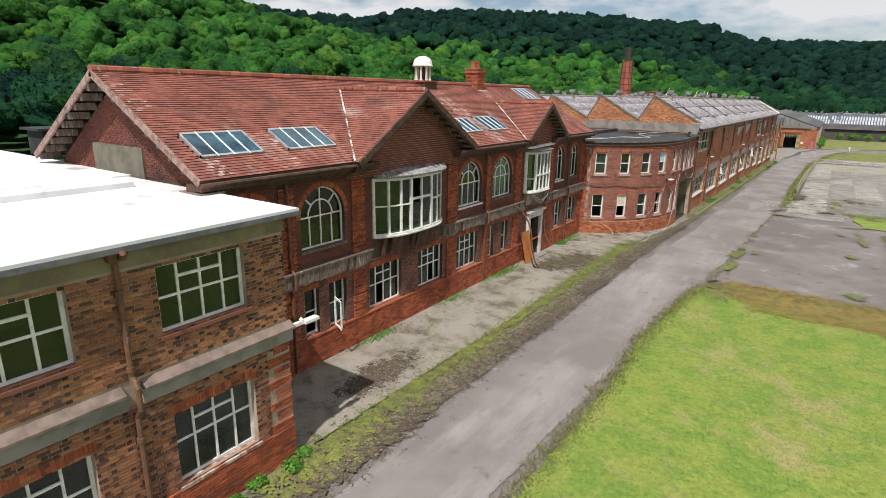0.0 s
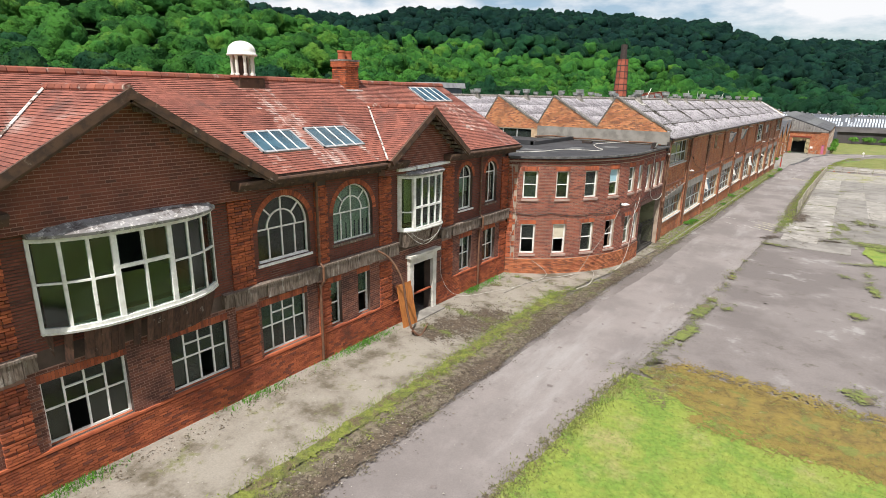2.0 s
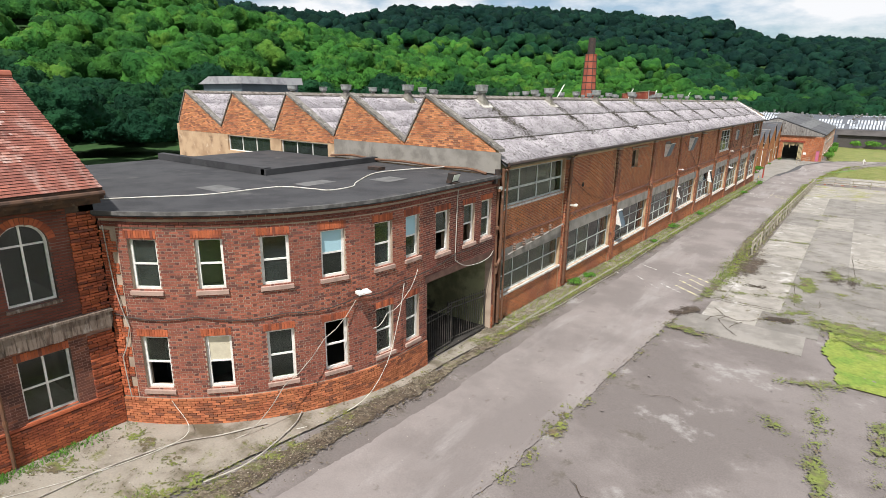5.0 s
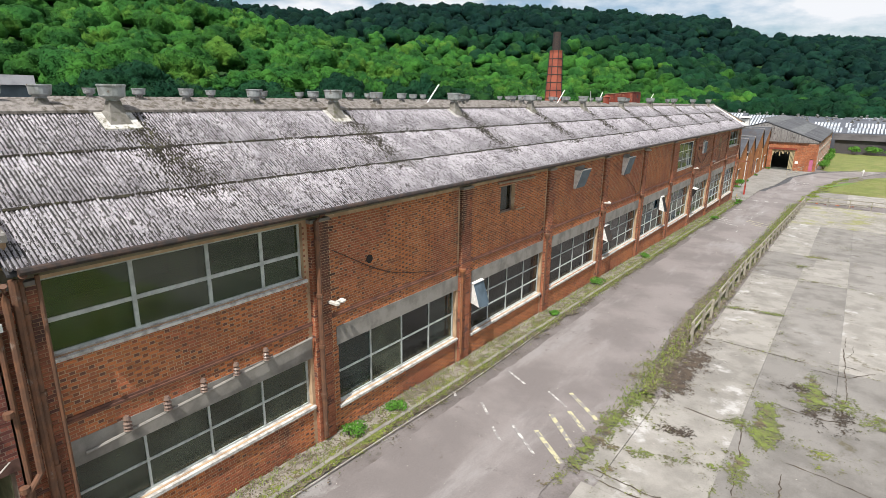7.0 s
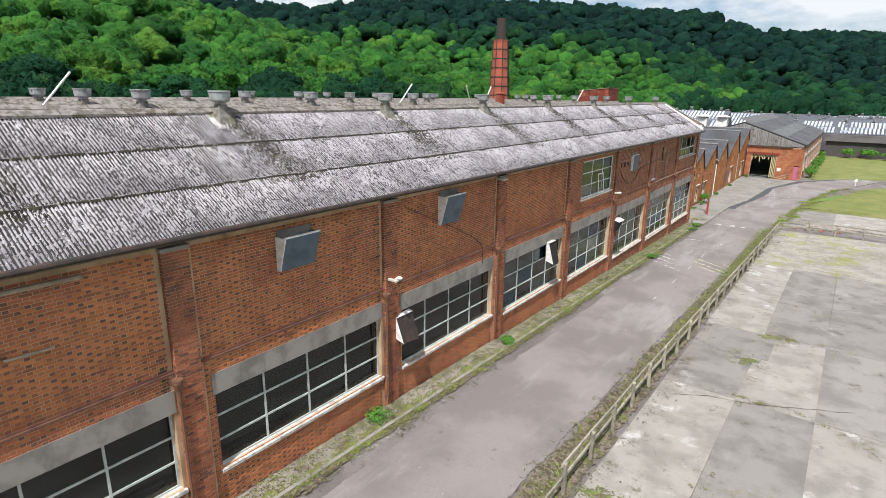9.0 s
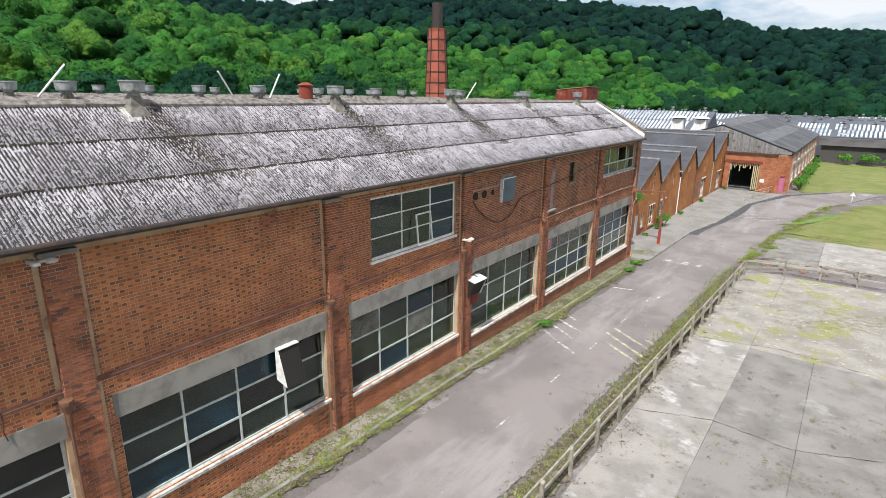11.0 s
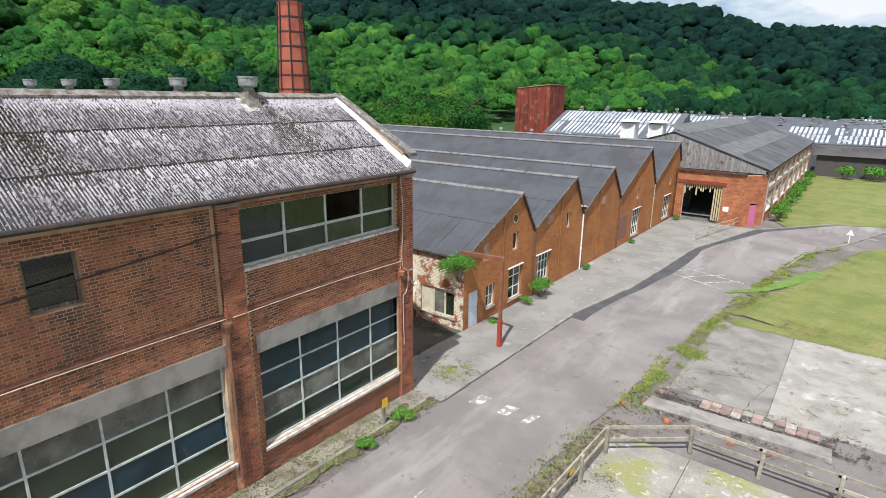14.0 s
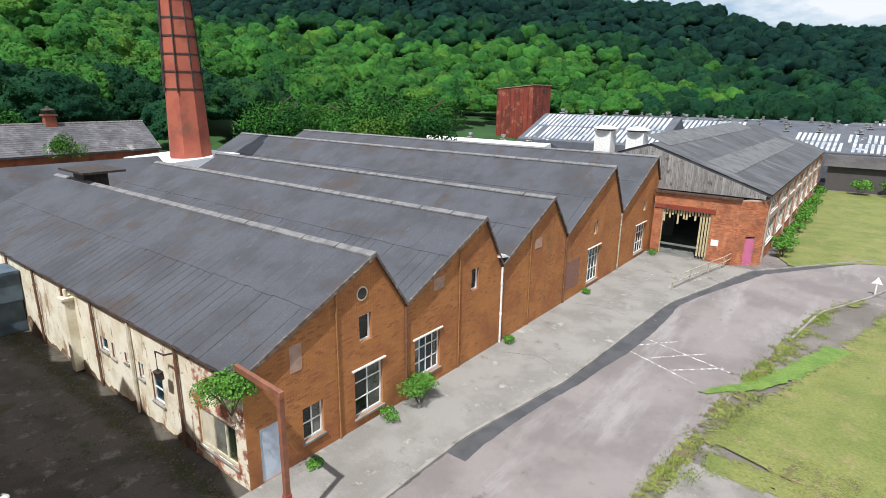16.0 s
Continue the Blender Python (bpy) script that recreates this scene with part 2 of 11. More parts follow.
WOOD_APRON = mat("brown_rotten_boards", (0.105, 0.055, 0.038), second=(0.055, 0.032, 0.025), scale=5, stretch=(3, 3, 0.4), stain=(0.24, 0.20, 0.17), stainscale=4, stainlo=0.6, stainhi=0.7, objrand=0.3)
ASBESTOS = mat("fibre_cement_sheet", (0.43, 0.40, 0.42), second=(0.28, 0.258, 0.275), scale=1.1, mixlo=0.40, mixhi=0.62, stain=(0.060, 0.052, 0.048), stainscale=21.0, stainlo=0.525, stainhi=0.585, stainstretch=(0.5, 1, 0.5), grain=0.35, grainscale=24, rough=0.95, bump=0.4, bumpscale=25, stain2=(0.64, 0.61, 0.63), s2scale=19, s2lo=0.56, s2hi=0.63)
RIDGE_CAP = mat("mossy_ridge_capping", (0.25, 0.225, 0.205), second=(0.12, 0.105, 0.09), scale=5, grain=0.35, stain=(0.09, 0.075, 0.055), stainscale=4, stainlo=0.52, stainhi=0.62)
MOSS_DARK = mat("roof_moss", (0.035, 0.030, 0.022), second=(0.075, 0.07, 0.035), scale=4, mixlo=0.5, mixhi=0.7, bump=0.6)
COPING = mat("coping_concrete", (0.20, 0.185, 0.165), second=(0.105, 0.095, 0.085), scale=4.0, grain=0.35, stain=(0.36, 0.345, 0.32), stainscale=6.0, stainlo=0.56, stainhi=0.64)
SHEET_DARK = mat("dark_sheet_roof", (0.070, 0.073, 0.083), second=(0.052, 0.052, 0.058), scale=0.5, island=0.05, stain=(0.15, 0.15, 0.155), stainscale=5.0, stainlo=0.62, stainhi=0.72, stainstretch=(2.6, 0.4, 0.5), grain=0.40, grainscale=14, rough=0.62, stain2=(0.060, 0.048, 0.042), s2scale=0.35, s2lo=0.54, s2hi=0.66, spec=0.4)
FELT = mat("bitumen_felt", (0.058, 0.058, 0.061), second=(0.038, 0.038, 0.041), scale=0.7, stain=(0.105, 0.103, 0.10), stainscale=0.8, stainlo=0.58, stainhi=0.76, grain=0.3, grainscale=30, rough=0.85, spec=0.2)
MEMBRANE = mat("white_roof_membrane", (0.72, 0.72, 0.725), second=(0.64, 0.64, 0.64), scale=0.5, stain=(0.40, 0.345, 0.32), stainscale=0.6, stainlo=0.57, stainhi=0.74, grain=0.04, rough=0.6, bump=0.05)
CONCRETE = mat("weathered_concrete", (0.29, 0.27, 0.24), second=(0.19, 0.175, 0.155), scale=1.3, stain=(0.12, 0.115, 0.105), stainscale=1.0, stainlo=0.58, stainhi=0.78, stainstretch=(1, 1, 0.4), grain=0.15)
STONE_WHITE = mat("painted_stone", (0.66, 0.63, 0.56), second=(0.50, 0.46, 0.40), scale=2.0, grain=0.1)
PAINT_WHITE = mat("weathered_white_paint", (0.82, 0.81, 0.77), second=(0.66, 0.64, 0.60), scale=5, stain=(0.34, 0.30, 0.26), stainscale=6, stainlo=0.64, stainhi=0.75, grain=0.12, rough=0.6)
PAINT_GREY = mat("greyed_steel_paint", (0.50, 0.53, 0.50), second=(0.36, 0.38, 0.36), scale=4, stain=(0.24, 0.16, 0.11), stainscale=5, stainlo=0.63, stainhi=0.75, rough=0.6)
WOOD_OLD = mat("silvered_timber", (0.20, 0.155, 0.125), second=(0.10, 0.072, 0.056), scale=6, stretch=(3, 3, 0.5), island=0.30, stain=(0.36, 0.32, 0.28), stainscale=3, stainlo=0.55, stainhi=0.7, stainstretch=(2, 2, 0.6), rough=0.9)
WOOD_DARK = mat("dark_bargeboard", (0.10, 0.055, 0.036), second=(0.055, 0.034, 0.026), scale=4, island=0.2, rough=0.8, stain=(0.24, 0.19, 0.15), stainscale=3.5, stainlo=0.6, stainhi=0.72)
VERGE = mat("mortared_verge", (0.33, 0.235, 0.20), second=(0.20, 0.12, 0.095), scale=5, stain=(0.10, 0.065, 0.05), stainscale=3, stainlo=0.55, stainhi=0.68)
WOOD_DOOR = mat("orange_varnished_ply", (0.44, 0.16, 0.04), second=(0.34, 0.12, 0.035), scale=3, stretch=(4, 4, 0.5), rough=0.55)
LEAD = mat("lead_sheet", (0.36, 0.36, 0.37), second=(0.24, 0.24, 0.25), scale=2, rough=0.6, metal=0.0)
FLASH_WHITE = mat("white_flashing", (0.72, 0.71, 0.69), second=(0.5, 0.47, 0.43), scale=2.5, grain=0.08)
PIPE = mat("rusty_brown_pipe", (0.13, 0.07, 0.045), second=(0.19, 0.09, 0.05), scale=5, stain=(0.26, 0.2, 0.16), stainscale=4, stainlo=0.6, stainhi=0.72, rough=0.65)
GALV = mat("galvanised_steel", (0.36, 0.375, 0.37), second=(0.22, 0.225, 0.21), scale=3, rough=0.6, metal=0.15, stain=(0.13, 0.085, 0.06), stainscale=5, stainlo=0.56, stainhi=0.68, stain2=(0.50, 0.50, 0.47), s2scale=7, s2lo=0.60, s2hi=0.68)
ZINC_BLUE = mat("blue_grey_sheet_metal", (0.105, 0.145, 0.18), second=(0.07, 0.10, 0.125), scale=1.6, rough=0.5)
RUST = mat("rusted_steel", (0.22, 0.045, 0.026), second=(0.12, 0.032, 0.022), scale=0.9, stretch=(1, 1, 0.25), stain=(0.30, 0.13, 0.08), stainscale=0.8, rough=0.8)
STACK = mat("stack_terracotta_paint", (0.37, 0.105, 0.062), second=(0.27, 0.075, 0.05), scale=0.5, grain=0.12, stain=(0.2, 0.08, 0.05), stainscale=0.4)
IRON = mat("blackened_iron", (0.035, 0.03, 0.028), second=(0.07, 0.045, 0.035), scale=5, rough=0.6)
IRON_GATE = mat("worn_gate_iron", (0.045, 0.042, 0.038), second=(0.075, 0.066, 0.056), scale=5, rough=0.7)
CABLE = mat("grey_cable", (0.42, 0.39, 0.34), second=(0.25, 0.22, 0.19), scale=3)
CABLE_TAN = mat("buff_cable", (0.50, 0.40, 0.31), second=(0.34, 0.26, 0.19), scale=4)
CABLE_DARK = mat("dark_cable", (0.045, 0.035, 0.03), rough=0.6)
RED_PAINT = mat("faded_red_paint", (0.40, 0.05, 0.035), second=(0.25, 0.06, 0.04), scale=3, rough=0.5)
BROWN_STEEL = mat("brown_painted_steel", (0.20, 0.085, 0.05), second=(0.30, 0.12, 0.07), scale=2.5, rough=0.6)
WHITEWASH = mat("stained_whitewash", (0.80, 0.76, 0.62), second=(0.64, 0.57, 0.41), scale=1.0, stain=(0.36, 0.25, 0.16), stainscale=1.3, stainlo=0.55, stainhi=0.64, stainstretch=(1.6, 1.6, 0.35), grain=0.2, bump=0.4, stain2=(0.27, 0.13, 0.08), s2scale=2.6, s2lo=0.62, s2hi=0.67)
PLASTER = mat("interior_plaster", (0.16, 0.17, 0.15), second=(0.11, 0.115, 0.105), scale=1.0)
CERAMIC = mat("glazed_insulator", (0.16, 0.11, 0.09), rough=0.3, second=(0.22, 0.15, 0.11))
YELLOW = mat("yellow_sign_paint", (0.75, 0.45, 0.03), second=(0.6, 0.35, 0.04), scale=4, rough=0.5)
DOOR_BLUE = mat("pale_blue_door_paint", (0.55, 0.60, 0.68), second=(0.46, 0.51, 0.58), scale=2, rough=0.5)
DOOR_PINK = mat("faded_pink_door_paint", (0.50, 0.14, 0.24), second=(0.40, 0.12, 0.2), scale=2, rough=0.6)
CURTAIN = mat("yellowed_curtain", (0.62, 0.55, 0.28), second=(0.5, 0.43, 0.22), scale=4, stretch=(6, 6, 0.4))
BLIND = mat("cream_roller_blind", (0.60, 0.55, 0.42), second=(0.5, 0.45, 0.34), scale=2)
GLASS = glass_mat("old_window_glass", (0.62, 0.72, 0.66), 0.035, (0.16, 0.20, 0.17))
GLASS_DIRTY = glass_mat("dusty_window_glass", (0.48, 0.58, 0.53), 0.12, (0.15, 0.19, 0.17))
GLASS_SKY = glass_mat("rooflight_glass", (0.26, 0.36, 0.42), 0.30, (0.16, 0.30, 0.38))
ASPHALT = mat("worn_asphalt", (0.240, 0.212, 0.200), second=(0.182, 0.160, 0.151), scale=0.30, mixlo=0.38, mixhi=0.62, stain=(0.295, 0.272, 0.26), stainscale=0.55, stainlo=0.50, stainhi=0.72, grain=0.24, grainscale=26, stainstretch=(1, 0.22, 1), bump=0.3, stain2=(0.15, 0.13, 0.118), s2scale=1.6, s2lo=0.60, s2hi=0.72)
YARD = mat("old_yard_surface", (0.146, 0.127, 0.119), second=(0.192, 0.169, 0.159), scale=0.3, mixlo=0.42, mixhi=0.6, stain=(0.27, 0.253, 0.24), stainscale=0.6, stainlo=0.57, stainhi=0.68, grain=0.3, grainscale=22, stain2=(0.115, 0.10, 0.085), s2scale=1.0, s2lo=0.57, s2hi=0.68)
PAVE = mat("stained_concrete_paving", (0.285, 0.256, 0.214), second=(0.205, 0.180, 0.146), scale=0.8, stain=(0.115, 0.096, 0.066), stainscale=0.8, stainlo=0.52, stainhi=0.68, grain=0.30, grainscale=22, stain2=(0.175, 0.175, 0.085), s2scale=1.3, s2lo=0.56, s2hi=0.68)
SLAB = mat("pale_concrete_slab", (0.302, 0.281, 0.249), second=(0.225, 0.209, 0.184), scale=0.9, objrand=0.10, stain=(0.46, 0.44, 0.415), stainscale=0.8, stainlo=0.56, stainhi=0.70, grain=0.22, grainscale=28, stain2=(0.13, 0.115, 0.075), s2scale=1.5, s2lo=0.58, s2hi=0.70)
DIRT = mat("dirt_and_leaf_litter", (0.180, 0.150, 0.110), second=(0.085, 0.066, 0.048), scale=6.0, mixlo=0.44, mixhi=0.58, grain=0.5, grainscale=20, bump=0.8, bumpscale=14, stain=(0.135, 0.140, 0.055), stainscale=1.6, stainlo=0.52, stainhi=0.66, stain2=(0.27, 0.24, 0.19), s2scale=9.0, s2lo=0.60, s2hi=0.68)
MOSSY = mat("moss_and_weeds", (0.190, 0.212, 0.046), second=(0.105, 0.115, 0.040), scale=3.2, grain=0.45, grainscale=15, bump=0.7, bumpscale=12, stain=(0.135, 0.105, 0.062), stainscale=2.4, stainlo=0.48, stainhi=0.62)
MOSS_BROWN = mat("orange_brown_moss", (0.205, 0.150, 0.040), second=(0.135, 0.095, 0.032), scale=3.0, grain=0.5, grainscale=13, bump=0.8, bumpscale=12, stain=(0.150, 0.160, 0.042), stainscale=1.5, stainlo=0.53, stainhi=0.66, stain2=(0.33, 0.29, 0.20), s2scale=4.0, s2lo=0.66, s2hi=0.72)
LAWN = mat("mown_grass", (0.200, 0.248, 0.046), second=(0.140, 0.218, 0.036), scale=1.3, mixlo=0.42, mixhi=0.60, grain=0.5, grainscale=7, bump=1.0, bumpscale=11, bumpdist=0.03, stain=(0.270, 0.245, 0.095), stainscale=0.55, stainlo=0.50, stainhi=0.70, stain2=(0.115, 0.180, 0.032), s2scale=2.2, s2lo=0.60, s2hi=0.70)
LAWN_DRY = mat("dry_grass", (0.185, 0.20, 0.058), second=(0.135, 0.165, 0.042), scale=0.5, grain=0.45, grainscale=9, bump=0.8, stain=(0.25, 0.21, 0.095), stainscale=0.6, stainlo=0.5, stainhi=0.72, stain2=(0.12, 0.10, 0.055), s2scale=1.4, s2lo=0.62, s2hi=0.74)
BLADE = mat("grass_blades", (0.215, 0.265, 0.050), second=(0.150, 0.232, 0.038), scale=1.3, island=0.4, stain=(0.22, 0.205, 0.07), stainscale=0.5, stainlo=0.5, stainhi=0.75, bump=0)
DRY_BLADE = mat("dry_grass_blades", (0.190, 0.205, 0.060), second=(0.145, 0.170, 0.045), scale=0.8, island=0.3, stain=(0.25, 0.21, 0.095), stainscale=0.5, stainlo=0.5, stainhi=0.75, bump=0)
MOSS_LUSH = mat("lush_joint_moss", (0.150, 0.180, 0.044), second=(0.105, 0.112, 0.045), scale=3.0, grain=0.5, grainscale=15, stain=(0.125, 0.100, 0.060), stainscale=2.2, stainlo=0.50, stainhi=0.62)
WEED = mat("weed_leaves", (0.07, 0.19, 0.02), second=(0.10, 0.24, 0.03), scale=5, island=0.4, bump=0)
MARKING = mat("worn_road_paint", (0.56, 0.54, 0.50), second=(0.26, 0.24, 0.23), scale=5, mixlo=0.40, mixhi=0.52)
MARK_YELLOW = mat("worn_yellow_paint", (0.50, 0.46, 0.28), second=(0.26, 0.24, 0.22), scale=5, mixlo=0.42, mixhi=0.54)
FENCE_WOOD = mat("bleached_fence_timber", (0.33, 0.30, 0.24), second=(0.22, 0.20, 0.16), scale=4, objrand=0.2, stain=(0.15, 0.15, 0.07), stainscale=3, stainlo=0.58, stainhi=0.7)
HILL_GROUND = mat("woodland_floor", (0.025, 0.065, 0.017), second=(0.035, 0.085, 0.022), scale=0.05, grain=0.3, grainscale=0.5)
LEAF_BRIGHT = mat("broadleaf_spring_green", (0.037, 0.124, 0.018), second=(0.016, 0.070, 0.014), scale=0.11, mixlo=0.40, mixhi=0.60, island=0.30, grain=0.50, grainscale=1.0, stain=(0.072, 0.160, 0.022), stainscale=0.09, stainlo=0.54, stainhi=0.66, bump=1.0, bumpscale=0.9, bumpdist=0.9, spec=0.10)
LEAF_MID = mat("broadleaf_mid_green", (0.0105, 0.045, 0.0165), second=(0.006, 0.031, 0.015), scale=0.11, mixlo=0.40, mixhi=0.60, island=0.30, grain=0.50, grainscale=0.9, stain=(0.020, 0.063, 0.016), stainscale=0.08, stainlo=0.57, stainhi=0.66, bump=1.0, bumpscale=0.8, bumpdist=0.9, spec=0.08)
# Far-ridge leaves coloured dark for the cloud shadow lying over them.
LEAF_CLOUD_SHADE = mat("broadleaf_cloud_shade", (0.0045, 0.0185, 0.0155), second=(0.0075, 0.028, 0.018), scale=0.09, mixlo=0.42, mixhi=0.62, island=0.30, grain=0.45, grainscale=0.7, stain=(0.013, 0.042, 0.019), stainscale=0.06, stainlo=0.58, stainhi=0.66, bump=0.8, bumpscale=0.6, bumpdist=0.9, spec=0.05)
BARK = mat("bark", (0.09, 0.065, 0.045), second=(0.06, 0.045, 0.03), scale=4)


# ---- mesh helpers ----
class Acc:
    """Vertices and faces of one mesh in the making."""

    def __init__(self):
        self.v, self.f = [], []

    def poly(self, pts):
        k = len(self.v)
        self.v.extend(pts)
        self.f.append(tuple(range(k, k + len(pts))))

    def hexa(self, p):
        """Eight corners: four of one side, then the four opposite ones."""
        k = len(self.v)
        self.v.extend(p)
        self.f.extend(tuple(k + i for i in q) for q in ((0, 1, 2, 3), (7, 6, 5, 4), (0, 4, 5, 1), (1, 5, 6, 2), (2, 6, 7, 3), (3, 7, 4, 0)))

    def box(self, x0, x1, y0, y1, z0, z1):
        self.hexa([(x0, y0, z0), (x1, y0, z0), (x1, y1, z0), (x0, y1, z0), (x0, y0, z1), (x1, y0, z1), (x1, y1, z1), (x0, y1, z1)])

    def prism(self, ring, top):
        """A closed body between two rings of as many points."""
        k, n = len(self.v), len(ring)
        self.v.extend(ring)
        self.v.extend(top)
        self.f.append(tuple(range(k + n - 1, k - 1, -1)))
        self.f.append(tuple(range(k + n, k + 2 * n)))
        self.f.extend((k + i, k + (i + 1) % n, k + n + (i + 1) % n, k + n + i) for i in range(n))

    def lathe(self, c, prof, n=16):
        """A turned body about the upright axis at c: (radius, height) from below to above."""
        k = len(self.v)
        for r, z in prof:
            self.v.extend((c[0] + r * math.cos(a), c[1] + r * math.sin(a), c[2] + z) for a in (2 * math.pi * i / n for i in range(n)))
        for j in range(len(prof) - 1):
            self.f.extend((k + j * n + i, k + j * n + (i + 1) % n, k + (j + 1) * n + (i + 1) % n, k + (j + 1) * n + i) for i in range(n))
        self.f.append(tuple(k + i for i in range(n - 1, -1, -1)))
        self.f.append(tuple(k + (len(prof) - 1) * n + i for i in range(n)))

    def slack(self, pts, r, n=5, steps=5):
        """A cable that bends smoothly through a line of points."""
        q = [Vector(p) for p in pts]
        q = [2 * q[0] - q[1]] + q + [2 * q[-1] - q[-2]]
        line = []
        for a, b, c, d in zip(q, q[1:], q[2:], q[3:]):
            for k in range(steps):
                t = k / steps
                line.append(0.5 * (2 * b + (c - a) * t + (2 * a - 5 * b + 4 * c - d) * t * t + (3 * b - a - 3 * c + d) * t ** 3))
        self.tube(line + [q[-2]], r, n)

    def tube(self, pts, r, n=8):
        """A round rod along a line of points."""
        pts = [Vector(p) for p in pts]
        k = len(self.v)
        for i, p in enumerate(pts):
            d = (pts[min(i + 1, len(pts) - 1)] - pts[max(i - 1, 0)]).normalized()
            a = d.orthogonal().normalized() if abs(d.z) > 0.9 else d.cross(Vector((0, 0, 1))).normalized()
            b = d.cross(a)
            self.v.extend(tuple(p + r * (math.cos(t) * a + math.sin(t) * b)) for t in (2 * math.pi * j / n for j in range(n)))
        for i in range(len(pts) - 1):
            self.f.extend((k + i * n + j, k + i * n + (j + 1) % n, k + (i + 1) * n + (j + 1) % n, k + (i + 1) * n + j) for j in range(n))
        self.f.append(tuple(k + j for j in range(n - 1, -1, -1)))
        self.f.append(tuple(k + (len(pts) - 1) * n + j for j in range(n)))


def part(name, acc, material, parent=None, label="", smooth=False):
    """Links an accumulated body as one mesh object, under a thing where one is given."""
    me = bpy.data.meshes.new(name)
    me.from_pydata(acc.v, [], acc.f)
    me.materials.append(material)
    if smooth:
        me.polygons.foreach_set("use_smooth", [True] * len(me.polygons))
    ob = new(name, me)
    if parent:
        ob.parent = parent
    if label:
        ob["label"] = label
    return ob


def thing(name, label, category, group="", kind="", at=(0, 0, 0)):
    ob = new(name)
    ob.location = at
    return tagged(ob, label, category, group, kind)


def solo(name, acc, material, label, category, group="", kind="", smooth=False):
    return tagged(part(name, acc, material, smooth=smooth), label, category, group, kind)


def ground_z(y):
    return float(np.interp(y, [0, 38, 57, 64.5, 85, 121, 133, 155, 400], [1.05, 1.1, 0.74, 0.52, 0.02, -0.95, -1.2, -1.3, -1.3]))


# walls are drawn flat in u (along), v (up), d (outwards) and laid out by a face
def face_east(x):
    return lambda u, v, d: (x + d, u, v)


def face_south(y):
    return lambda u, v, d: (u, y - d, v)


def face_north(y):
    return lambda u, v, d: (u, y + d, v)


class Hole:
    def __init__(self, a, b, c, d, arch=False):
        self.a, self.b, self.c, self.d, self.r = a, b, c, d, (b - a) / 2 if arch else 0.0
        if arch:
            self.r = min(self.r, d - c)

    def top(self, u):
        if not self.r:
            return self.d
        m, h = (self.a + self.b) / 2, (self.b - self.a) / 2
        return self.d - self.r + self.r * math.sqrt(max(0.0, 1 - ((u - m) / h) ** 2))

    def span(self, v):
        if v < self.c or v > self.d:
            return None
        if not self.r or v < self.d - self.r:
            return self.a, self.b
        m, h = (self.a + self.b) / 2, (self.b - self.a) / 2
        w = h * math.sqrt(max(0.0, 1 - ((v - self.d + self.r) / self.r) ** 2))
        return m - w, m + w


def slab(acc, fc, u0, u1, v0, v1, holes, thick=0.34, top=None, step=None, base=None):
    """The solid of a wall, with its openings cut through. top(u): a sloping head; base(u): a falling foot."""
    cuts = {u0, u1}
    for h in holes:
        cuts |= {h.a, h.b}
        if h.r:
            cuts |= {h.a + (h.b - h.a) * (0.5 - 0.5 * math.cos(math.pi * i / 12)) for i in range(13)}
    if step:
        cuts |= set(np.arange(u0, u1, step).tolist())
    if top:
        cuts |= {u for u in top.knots if u0 < u < u1}
    cuts = sorted(c for c in cuts if u0 - 1e-6 <= c <= u1 + 1e-6)
    for a, b in zip(cuts, cuts[1:]):
        if b - a < 1e-4:
            continue
        m = (a + b) / 2
        hs = sorted((h for h in holes if h.a < m < h.b), key=lambda h: h.c)
        lo = (base(a), base(b)) if base else (v0, v0)
        for h in hs + [None]:
            hi = (h.c, h.c) if h else ((top(a), top(b)) if top else (v1, v1))
            if max(hi) > max(lo) + 1e-3:
                acc.hexa([fc(a, lo[0], 0), fc(b, lo[1], 0), fc(b, hi[1], 0), fc(a, hi[0], 0), fc(a, lo[0], -thick), fc(b, lo[1], -thick), fc(b, hi[1], -thick), fc(a, hi[0], -thick)])
            if h:
                lo = (h.top(a), h.top(b))


class Slope:
    """A piecewise straight head of a wall: (u, v) points."""

    def __init__(self, pts):
        self.us, self.vs = [p[0] for p in pts], [p[1] for p in pts]
        self.knots = self.us

    def __call__(self, u):
        return float(np.interp(u, self.us, self.vs))


